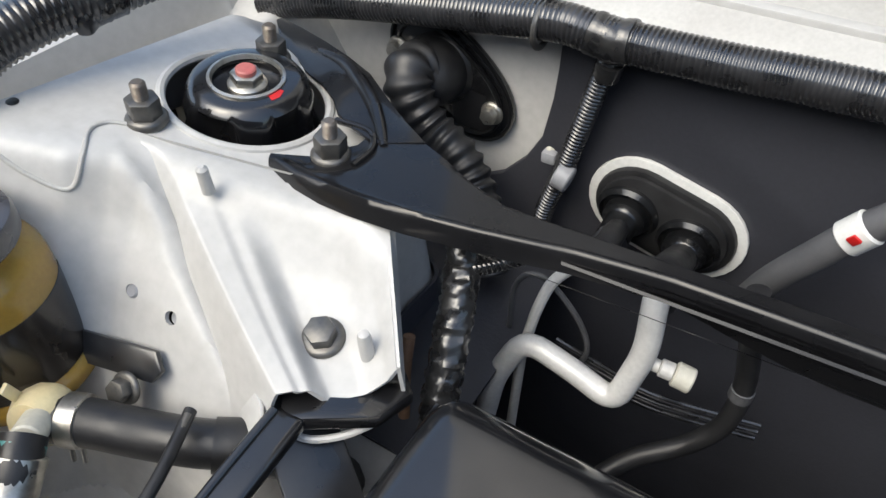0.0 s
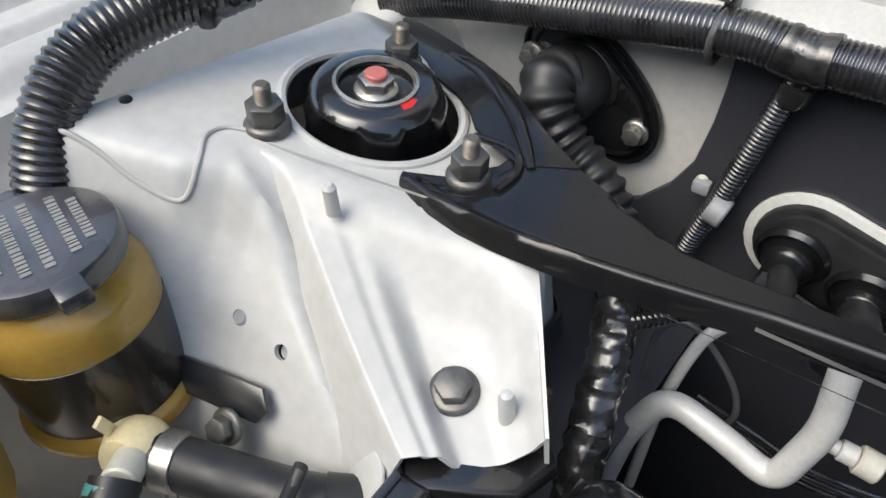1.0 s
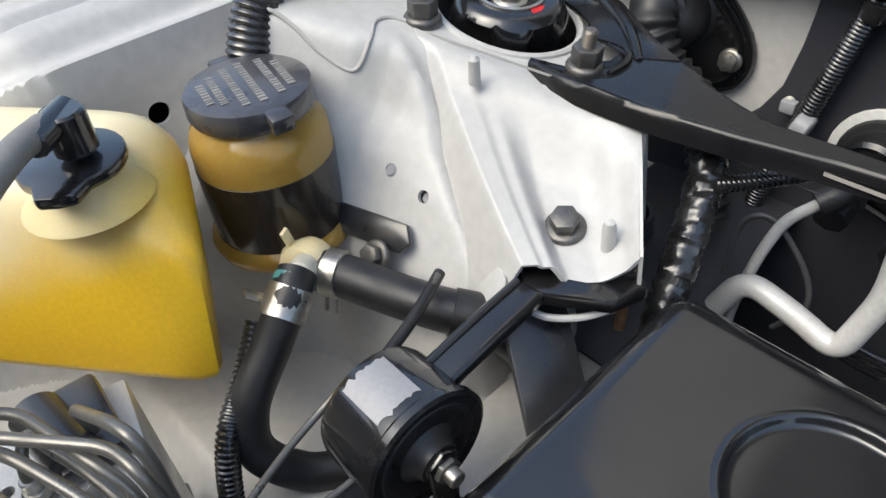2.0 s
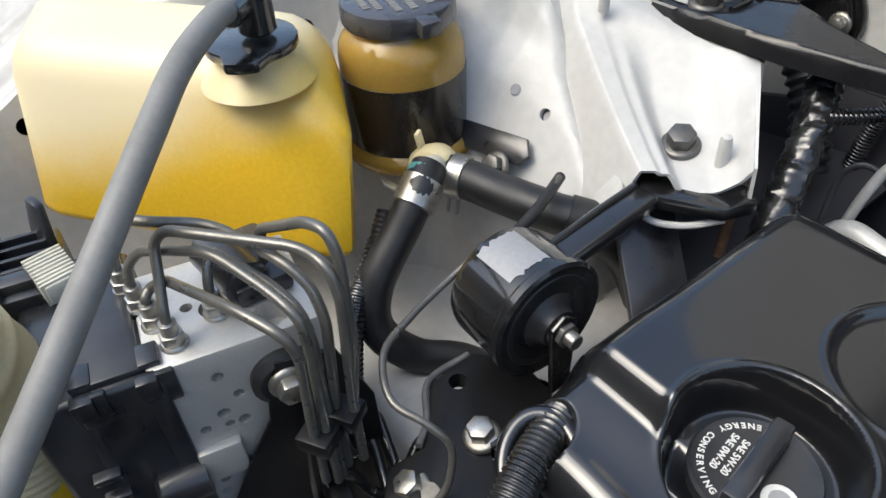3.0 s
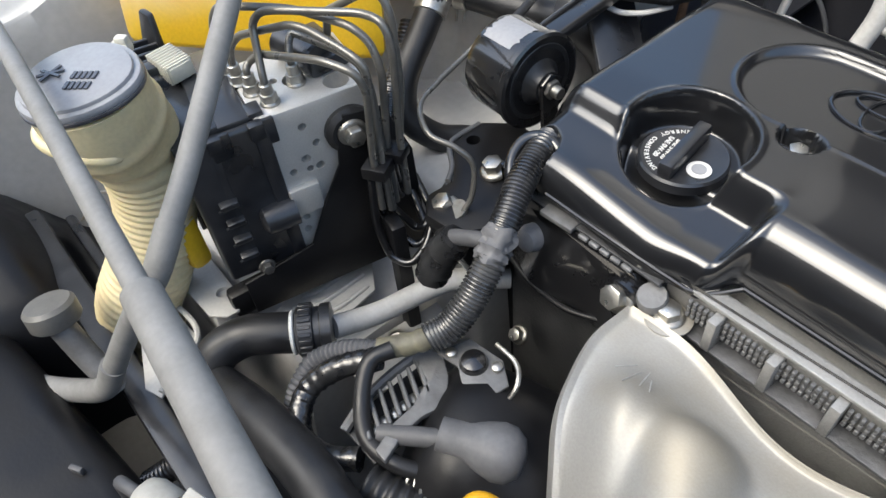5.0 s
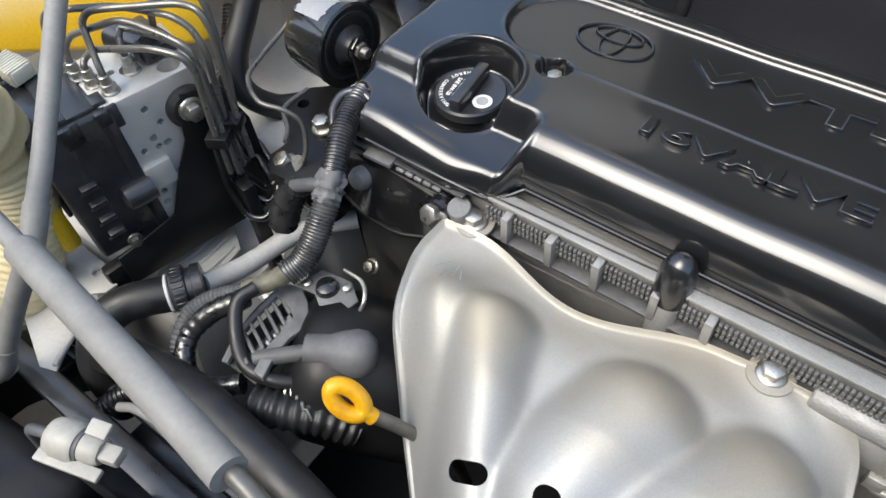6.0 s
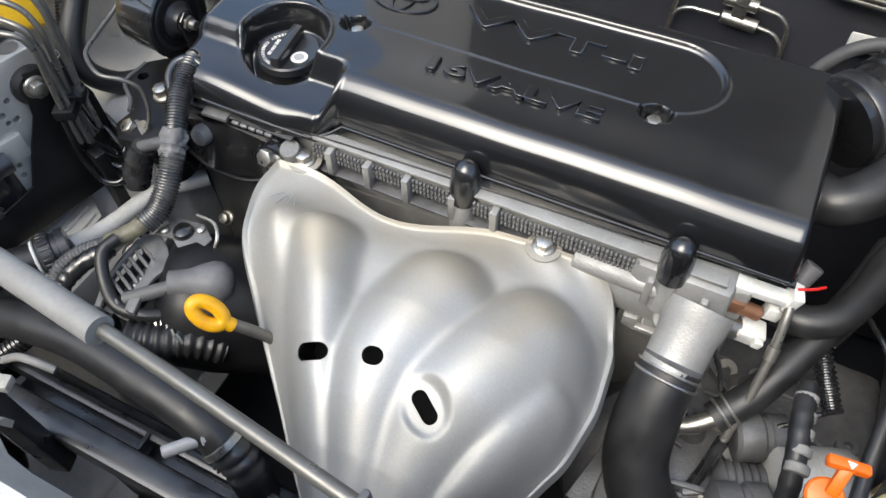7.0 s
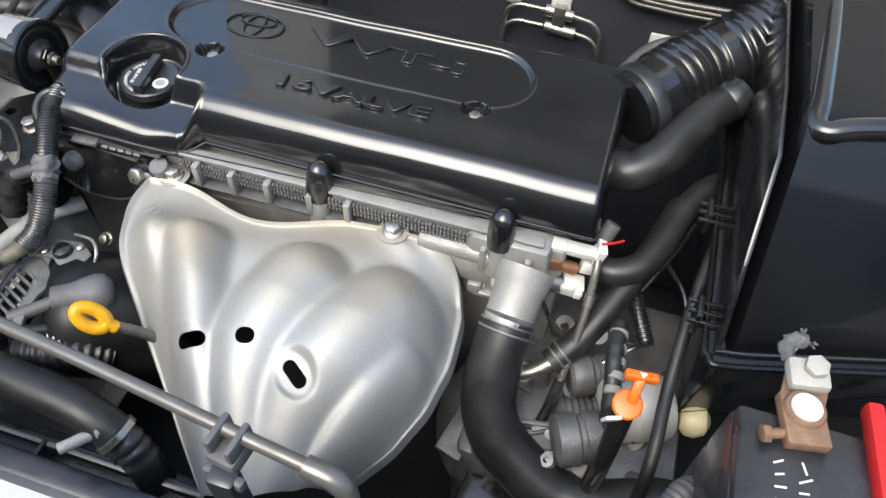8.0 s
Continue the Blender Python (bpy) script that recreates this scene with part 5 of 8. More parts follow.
def engine_mount():
    """Round hydraulic mount on its side, its arm and carrier."""
    t = thing("engine_mount", (-0.175, -0.045, 0.84), "round black engine mount can with a torn silver label", "engine mount")
    way = Vector((1.0, -0.04, 0.02)).normalized()
    c = Vector((-0.172, -0.040, 0.886))
    a = axis(c - way * 0.044, way)
    part("can", lathe([(0.026, 0.0), (0.033, 0.003), (0.0345, 0.008), (0.0345, 0.040), (0.0362, 0.042), (0.0362, 0.046), (0.034, 0.0472), (0.032, 0.046)], a, 48), BLACK, t)
    part("rubber_face", lathe([(0.033, 0.043), (0.028, 0.0465), (0.019, 0.045), (0.013, 0.049), (0.011, 0.054)], a, 36), RUBBER, t)
    up = (a.to_3x3().inverted() @ Vector((0, 0, 1)))
    spin = math.atan2(up.y, up.x)
    lab = []
    for u in np.linspace(-0.20, 0.55, 14):
        row = []
        for w in np.linspace(0.008, 0.036, 8):
            ang = spin + u
            rag = 0.003 * noise.noise(Vector((u * 14, 5, w * 60)))
            row.append(tuple(a @ Vector((0.0348 * math.cos(ang), 0.0348 * math.sin(ang), w + rag))))
        lab.append(row)
    part("label", shell(np.array(lab), 0.0002), LABEL, t, "torn silver paper label")
    tip = c + way * 0.004
    part("stud", merged(rod(tip, tip + way * 0.008, 0.009, 20), plate(hex_outline(0.0075), 0.006, axis(tip + way * 0.007, way), 0.0008)), DARKBOLT, t)
    part("stud_end", rod(tip + way * 0.012, tip + way * 0.019, 0.0045, 16), STEEL, t)
    part("face_strap", plate([(-0.006, -0.048), (0.006, -0.048), (0.009, 0.006), (0.0, 0.012), (-0.009, 0.006)], 0.004, axis(tip + way * 0.006, way) @ pose(0, 0, 0, 0, 0, math.degrees(spin) - 90), 0.001), BLACK, t)
    m = thing("tower_link", (-0.185, 0.02, 0.91), "glossy black steel arm between the mount and the tower bracket", "bracket")
    a2, b2 = Vector((-0.190, -0.030, 0.898)), Vector((-0.193, 0.062, 0.905))
    part("arm_bar", block((0.018, 0.010, (b2 - a2).length), axis(a2, b2 - a2) @ pose(0, 0, 0, 0, 0, -90 if abs((axis(a2, b2 - a2).to_3x3() @ Vector((1, 0, 0))).z) > 0.5 else 0), 0.0035, 3), BLACK, m)
    part("arm_ridge", hose([(-0.1985, -0.026, 0.9025), (-0.2005, 0.02, 0.9065), (-0.2010, 0.058, 0.9095)], 0.0026, 10), BLACK, m)
    part("foot", plate([(-0.030, -0.014), (0.020, -0.016), (0.040, 0.0), (0.036, 0.020), (0.0, 0.026), (-0.030, 0.018)], 0.010, pose(-0.180, 0.082, 0.896, -8, 4, 38), 0.003), BLACK, m)
    part("foot_edge", hose([(-0.196, 0.058, 0.893), (-0.184, 0.062, 0.890), (-0.170, 0.074, 0.890), (-0.158, 0.090, 0.893)], 0.0022, 8), PAINT, m, "white lower edge")
    b = thing("mount_carrier", (-0.185, -0.085, 0.80), "black cast bracket under the round engine mount", "bracket")
    part("web", plate([(-0.212, -0.060), (-0.190, -0.040), (-0.150, -0.044), (-0.124, -0.085), (-0.120, -0.125), (-0.136, -0.152), (-0.164, -0.156), (-0.180, -0.142), (-0.178, -0.120), (-0.190, -0.108), (-0.210, -0.092)], 0.012, pose(0, 0, 0.828), 0.004), FLATBLACK, b)
    pierced(b.children[0], [lathe([(0.0055, -0.03), (0.0055, 0.03)], axis((-0.199, -0.080, 0.834)), 18)])
    part("web_edge", hose([(-0.212, -0.062, 0.838), (-0.211, -0.092, 0.838), (-0.190, -0.109, 0.838), (-0.180, -0.122, 0.838)], 0.0022, 10, 0.003), VENT, b, "worn bare edge")
    part("saddle", block((0.050, 0.05, 0.06), pose(-0.160, -0.060, 0.77, 0, 10, 30), 0.012), PLASTIC, b)
    part("post", block((0.05, 0.07, 0.30), pose(-0.165, -0.04, 0.50, 0, 0, 20), 0.006), FLATBLACK, b)
    part("front_lug", lathe([(0.020, -0.06), (0.019, 0.0), (0.016, 0.006), (0.012, 0.007)], axis((-0.161, -0.135, 0.828), (-0.2, -0.35, 0.9)), 26), BLACK, b)
    fasten(bolt_zinc, (-0.161, -0.094, 0.842), (-0.05, -0.15, 1), 1.0)
    fasten(bolt_zinc, (-0.163, -0.138, 0.8345), (-0.2, -0.35, 0.9), 0.98)
    s = thing("lower_strut", (-0.19, 0.06, 0.84), "dull black steel strip running down behind the mount", "bracket")
    part("strip", plate([(-0.026, -0.014), (0.0, -0.020), (0.10, -0.020), (0.10, 0.020), (-0.026, 0.020)], 0.006, facing((-0.196, 0.066, 0.878), (0.55, -0.2, 0.8), (0.75, -0.45, -0.45)), 0.0015), PLASTIC, s)
    r = thing("red_cable", (-0.17, 0.15, 0.86), "short red cable end behind the bracket", "cable")
    part("sleeve", hose([(-0.182, 0.150, 0.885), (-0.180, 0.140, 0.86), (-0.176, 0.13, 0.83)], 0.0038, 12), CORRODED, r)
    g = thing("ground_strap_pipe", (-0.2, -0.05, 0.89), "thin grey pipe curving round the engine mount", "pipe")
    part("pipe_run", hose([(-0.238, 0.033, 0.908), (-0.228, 0.010, 0.906), (-0.219, -0.018, 0.905), (-0.219, -0.045, 0.905), (-0.219, -0.070, 0.897), (-0.211, -0.100, 0.896), (-0.198, -0.125, 0.898), (-0.177, -0.136, 0.892), (-0.158, -0.129, 0.887), (-0.149, -0.123, 0.874), (-0.146, -0.128, 0.852), (-0.147, -0.136, 0.841)], 0.0020, 12), PIPE, g)
    part("grip_sleeve", hose([(-0.240, 0.036, 0.906), (-0.226, 0.004, 0.906), (-0.218, -0.022, 0.905)], 0.0034, 12), RUBBER, g)
    part("end_eye", lathe([(0.0085, 0), (0.0085, 0.003), (0.006, 0.003)], axis((-0.152, -0.137, 0.838), (-0.2, -0.35, 0.9)), 18), STEEL, g)


engine_mount()


def front_loom():
    """Loom that leaves the slot of the engine cover and runs down to the alternator."""
    t = thing("front_loom", (-0.10, -0.15, 0.84), "black corrugated loom running from the engine cover to the alternator", "wiring loom")
    part("upper_conduit", conduit([(-0.126, -0.074, 0.880), (-0.121, -0.090, 0.882), (-0.112, -0.116, 0.877), (-0.103, -0.136, 0.868), (-0.099, -0.148, 0.860)], 0.0100, 0.0026, 0.10, 20), TAPE, t)
    part("tape_joint", taped([(-0.101, -0.142, 0.864), (-0.098, -0.150, 0.858), (-0.095, -0.160, 0.850)], 0.0106, 0.007, 36, 0.20, 0.28), BOOT, t, "crumpled grey tape")
    part("lower_conduit", conduit([(-0.097, -0.152, 0.856), (-0.094, -0.164, 0.846), (-0.092, -0.180, 0.832), (-0.093, -0.196, 0.820), (-0.098, -0.210, 0.815)], 0.0106, 0.0026, 0.13, 18), GREYLOOM, t)
    part("tail", taped([(-0.098, -0.208, 0.815), (-0.106, -0.222, 0.812), (-0.118, -0.236, 0.808)], 0.0075, 0.010, 14, 0.2), TAN, t, "yellowed tape end")
    part("branch", taped([(-0.100, -0.150, 0.858), (-0.118, -0.156, 0.852), (-0.135, -0.160, 0.842), (-0.15, -0.165, 0.82)], 0.0055, 0.006), GREYRUB, t)
    part("boot", taped([(-0.128, -0.158, 0.846), (-0.137, -0.166, 0.828), (-0.142, -0.172, 0.808)], 0.0115, 0.009, 16, 0.3), TAPE, t)
    # two loops to the front of the alternator
    part("loop", conduit([(-0.115, -0.234, 0.808), (-0.138, -0.250, 0.800), (-0.152, -0.268, 0.790), (-0.150, -0.285, 0.780), (-0.146, -0.295, 0.770)], 0.0068, 0.0036, 0.13, 14), GREYRUB, t)
    part("loop", taped([(-0.112, -0.240, 0.808), (-0.130, -0.262, 0.800), (-0.138, -0.285, 0.786), (-0.122, -0.303, 0.776), (-0.098, -0.300, 0.775), (-0.080, -0.285, 0.778)], 0.0080, 0.008, 14, 0.15), TAPE, t)
    part("loop", hose([(-0.108, -0.232, 0.815), (-0.112, -0.248, 0.812), (-0.100, -0.265, 0.800), (-0.082, -0.276, 0.790), (-0.060, -0.272, 0.785), (-0.046, -0.262, 0.780)], 0.0055, 14), RUBBER, t)


front_loom()


# ---- engine ----
def cover_height(X, Y):
    z = np.full_like(X, 0.910)
    # lower terrace at the front of the oil filler end
    end = smooth(0.024, 0.010, X)
    z -= (0.013 + 0.009 * smooth(-0.10, -0.015, X)) * smooth(-0.044, -0.060, Y) * end
    z -= 0.005 * smooth(-0.050, -0.088, Y) * end
    # long shallow oval with a raised rim
    qx = np.maximum(np.abs(X - 0.120) - 0.143, 0)
    d = np.hypot(qx, Y - 0.047) - 0.043
    z += 0.0011 * np.exp(-((d - 0.001) / 0.0017) ** 2) - 0.0042 * smooth(0.001, -0.0035, d)
    # oil filler well, open towards the terrace
    w = np.hypot(X + 0.050, Y + 0.037)
    z += 0.0014 * np.exp(-((w - 0.0405) / 0.002) ** 2) * smooth(-0.07, -0.05, Y)
    z -= 0.026 * smooth(0.0395, 0.0340, w)
    # sunk bolt seats
    for bx in (0.0, 0.264):
        b = np.hypot(X - bx, Y)
        z -= 0.014 * smooth(0.0140, 0.0122, b)
    # gentle crown and a shallow flute over the right end
    z -= 0.0018 * smooth(0.30, 0.36, X) * np.exp(-((Y + 0.01) / 0.03) ** 2)
    # moulding is never quite flat
    z += 0.00035 * (np.sin(31 * X + 9 * Y) + np.sin(17 * X - 43 * Y + 1.3) + 0.6 * np.sin(71 * X + 27 * Y))
    return z


def engine_cover():
    t = thing("engine_cover", (0.13, 0.02, 0.87), "glossy black plastic engine cover with a sunk oval panel", "engine cover")
    n, m = 420, 240
    U, W = grid(np.linspace(0, 1, n), np.linspace(0, 1, m))
    X = -0.142 + 0.539 * U
    step = smooth(0.008, 0.026, X)
    front = -0.105 + 0.006 * smooth(-0.03, 0.006, X) + 0.018 * step
    rear = 0.128 - 0.010 * smooth(-0.10, -0.142, X)
    e = W ** 1.2
    Y = front + (rear - front) * e
    Z = cover_height(X, Y)
    crest = -0.087 + 0.035 * step
    sf = np.clip((crest - Y) / (crest - front), 0, 1)
    sl = np.clip((-0.122 - X) / 0.020, 0, 1)
    sr = np.clip((X - 0.385) / 0.012, 0, 1)
    sb = np.clip((Y - 0.098) / 0.030, 0, 1)
    # the front rolls over and ends in a steep face
    roll = 0.06 * smooth(-0.01, -0.05, Y) * (1 - sf) + 1 - (1 - sf ** 2) ** 0.5
    drop = roll + sl ** 2.2 + sr ** 3.0 + sb ** 2.2
    Z = Z - np.minimum(drop, 1.0) * (0.024 + 0.019 * step)
    # slot for the loom
    s = smooth(0.017, 0.013, np.hypot(X + 0.124, (Y + 0.095) * 0.8))
    Z = Z - 0.020 * s
    body = part("shell", shell(np.stack([X, Y, Z], -1), 0.0025), COVER, t, sharp=70)
    # folded rim along the lower front edge
    part("lower_rim", hose([(0.028, -0.0812, 0.8672), (0.15, -0.0812, 0.8672), (0.30, -0.0812, 0.8672), (0.392, -0.0805, 0.8672)], 0.0016, 8, 0.02), COVER, t)
    part("rim_step", hose([(-0.10, -0.1052, 0.8690), (-0.05, -0.1052, 0.8680), (-0.01, -0.102, 0.8645), (0.010, -0.0985, 0.8620), (0.020, -0.090, 0.8640), (0.028, -0.0815, 0.8672)], 0.0016, 8, 0.01), COVER, t)
    part("loom_slot", sweep(np.array([(-0.1135 + 0.0145 * math.cos(a) - 0.0140 * math.sin(a), -0.0995 + 0.0095 * math.cos(a) + 0.0165 * math.sin(a), 0.8775 + 0.0095 * math.sin(a)) for a in np.linspace(-0.5, math.pi + 0.5, 30)]), 0.0042, 10), COVER, t)
    # raised words and emblem
    lettering("raised_word", "16VALVE", 0.0205, pose(0.076, -0.0295, 0.9106), 0.0036, COVER, t, "raised black letters", 0.0002, 0.0, 1.92)
    lettering("raised_word", "VVT-i", 0.029, pose(0.080, 0.0440, 0.9063), 0.0040, COVER, t, "raised black letters", 0.0003, 0.0, 2.35)
    for rx, ry, r in ((0.030, 0.0195, 0.0013), (0.019, 0.0085, 0.0011), (0.009, 0.0185, 0.0011)):
        cy = 0.008 if ry < 0.01 else 0.0
        part("emblem_ring", sweep(np.array([(0.020 + rx * math.cos(a), 0.052 + cy + ry * math.sin(a), 0.9068) for a in np.linspace(0, 2 * math.pi, 49)]), r, 8, cap=False), COVER, t)
    # oil filler cap
    cap = part("filler_cap", lathe([(0.0278, 0.882), (0.0278, 0.8885), (0.0265, 0.890), (0.025, 0.8895), (0.002, 0.8895)], pose(-0.050, -0.037, 0), 48), PLASTIC, t, "black oil filler cap with white printing")
    grip = block((0.050, 0.0095, 0.011), pose(-0.050, -0.0375, 0.889, 0, 0, -82), 0.002)
    part("grip_bar", grip, PLASTIC, cap)
    part("sticker", merged(plate(circle(-0.0355, -0.042, 0.0075, 28), 0.0006, pose(0, 0, 0.8897), 0)), WHITE, cap, "round white seal print")
    part("sticker_centre", plate(circle(-0.0355, -0.042, 0.0046, 20), 0.0004, pose(0, 0, 0.8904), 0), GREYCAP, cap)
    q = pose(-0.050, -0.037, 0.8898, 0, 0, -82)
    lettering("printed_line", "SAE 5W-20", 0.0046, q @ pose(0, -0.0105, 0), 0.0003, WHITE, cap, "", 0.0001, 0, 1.0, True)
    lettering("printed_line", "SAE 0W-20", 0.0046, q @ pose(0, -0.0155, 0), 0.0003, WHITE, cap, "", 0.0001, 0, 1.0, True)
    word = "ENERGY CONSERVING"
    for k, ch in enumerate(word):
        if ch == " ":
            continue
        a = math.radians(-68 + 136 * k / (len(word) - 1)) - math.pi / 2
        lettering("printed_letter", ch, 0.0041, q @ pose(0.0238 * math.cos(a), 0.0238 * math.sin(a), 0, 0, 0, math.degrees(a) + 90), 0.0003, WHITE, cap, "", 0.0001, 0, 1.0, True)
    for bx in (0.0, 0.264):
        fasten(bolt_zinc, (bx, 0.0, 0.8945), (0, 0, 1), 0.80)


engine_cover()


def cylinder_head():
    t = thing("cylinder_head", (0.16, -0.02, 0.70), "cast aluminium cylinder head under the black cover", "engine")
    part("head_casting", block((0.40, 0.20, 0.20), pose(0.175, 0.010, 0.650), 0.006), CAST, t)
    part("head_rail", block((0.372, 0.014, 0.020), pose(0.175, -0.088, 0.838), 0.003), CAST, t)
    part("lower_rail", merged(rod((0.245, -0.100, 0.836), (0.335, -0.100, 0.834), 0.009, 18), block((0.12, 0.02, 0.03), pose(0.29, -0.098, 0.80), 0.005)), CAST, t)
    # finned edge seen between cover and shield
    for k in range(5):
        x = 0.028 + 0.036 * k + (0.006 if k > 2 else 0)
        part("web", block((0.006, 0.012, 0.026), pose(x, -0.1015, 0.834, 0, 0, 0), 0.001), CAST, t)
    fins = [block((0.0023, 0.003, 0.0036), pose(0.010 + 0.0034 * k, -0.1005, 0.8440 + 0.0052 * r), 0.0004, 1) for k in range(96) for r in range(3)]
    part("fin_strip", merged(*fins), VENT, t)["kind"] = "stuff"
    part("top_ledge", block((0.36, 0.012, 0.003), pose(0.175, -0.0935, 0.8610), 0.001), CAST, t)
    part("gasket", block((0.34, 0.016, 0.0025), pose(0.165, -0.098, 0.832), 0.0005), DULL, t)
    for x, y in ((0.148, -0.096), (0.317, -0.098)):
        s = thing("plug_cap", (x, y, 0.85), "glossy black domed rubber cap on a steel pin", "cap")
        part("dome", lathe([(0.0110, 0.0), (0.0122, 0.003), (0.0122, 0.020), (0.0114, 0.028), (0.0088, 0.035), (0.0045, 0.039), (0.001, 0.040)], axis((x, y, 0.849), (0, 0.16, 1)), 28), BLACK, s)
        part("pin", lathe([(0.0098, -0.03), (0.0098, 0.0), (0.0115, 0.0005), (0.0115, 0.0035)], axis((x, y, 0.849), (0, 0.16, 1)), 22), CAST, s)
    # dark timing case at the end
    b = thing("timing_case", (-0.07, -0.05, 0.6), "black timing case with ribs and a sensor cap", "engine")
    part("case", block((0.135, 0.16, 0.26), pose(-0.076, -0.018, 0.598), 0.008), GRIMY, b)
    part("front_flange", plate([(-0.065, -0.05), (0.055, -0.05), (0.062, 0.0), (0.05, 0.022), (-0.06, 0.024)], 0.010, axis((-0.075, -0.098, 0.832), (0, -1, 0.05)), 0.002), BLACK, b)
    part("flange_edge", block((0.115, 0.007, 0.0025), pose(-0.066, -0.1025, 0.8565), 0.001), GRIMY, b)
    part("gasket_tab", block((0.026, 0.010, 0.004), pose(-0.086, -0.1065, 0.8560, 0, 0, 3), 0.001), VENT, b)
    for k in range(5):
        part("gasket_bead", lathe([(0.0014, 0), (0.0019, 0.001), (0.0019, 0.006), (0.0014, 0.007)], axis((-0.068 + 0.0085 * k, -0.1080, 0.8575), (1, 0, 0)), 10), VENT, b)
    part("lower_lip", hose([(-0.125, -0.118, 0.806), (-0.095, -0.124, 0.802), (-0.062, -0.124, 0.802), (-0.036, -0.116, 0.806)], 0.0022, 10), FLATBLACK, b)
    U, W = grid(np.linspace(0, 1, 24), np.linspace(0, 1, 12))
    part("front_sheet", shell(np.stack([-0.128 + 0.110 * U, -0.108 - 0.014 * W + 0.004 * np.cos(9 * U), 0.850 - 0.048 * W], -1), 0.003), BLACK, b, sharp=60)
    part("sensor_cap", lathe([(0.009, 0), (0.010, 0.006), (0.008, 0.012), (0.003, 0.015)], axis((-0.100, -0.112, 0.836), (0, -1, 0.2)), 20), BOOT, b)
    part("bolt_lug", rod((-0.028, -0.10, 0.838), (-0.028, -0.114, 0.836), 0.014, 24), BLACK, b)
    part("dowel", lathe([(0.0085, 0), (0.0095, 0.002), (0.0095, 0.014), (0.0085, 0.016)], axis((-0.010, -0.104, 0.836), (0, -0.3, 0.95)), 20), VENT, b)
    fasten(bolt_zinc, (-0.028, -0.1135, 0.838), (-0.1, -0.85, 0.50), 1.1)
    fasten(bolt_zinc, (-0.110, -0.118, 0.715), (-0.1, -0.75, 0.65), 0.8)


cylinder_head()


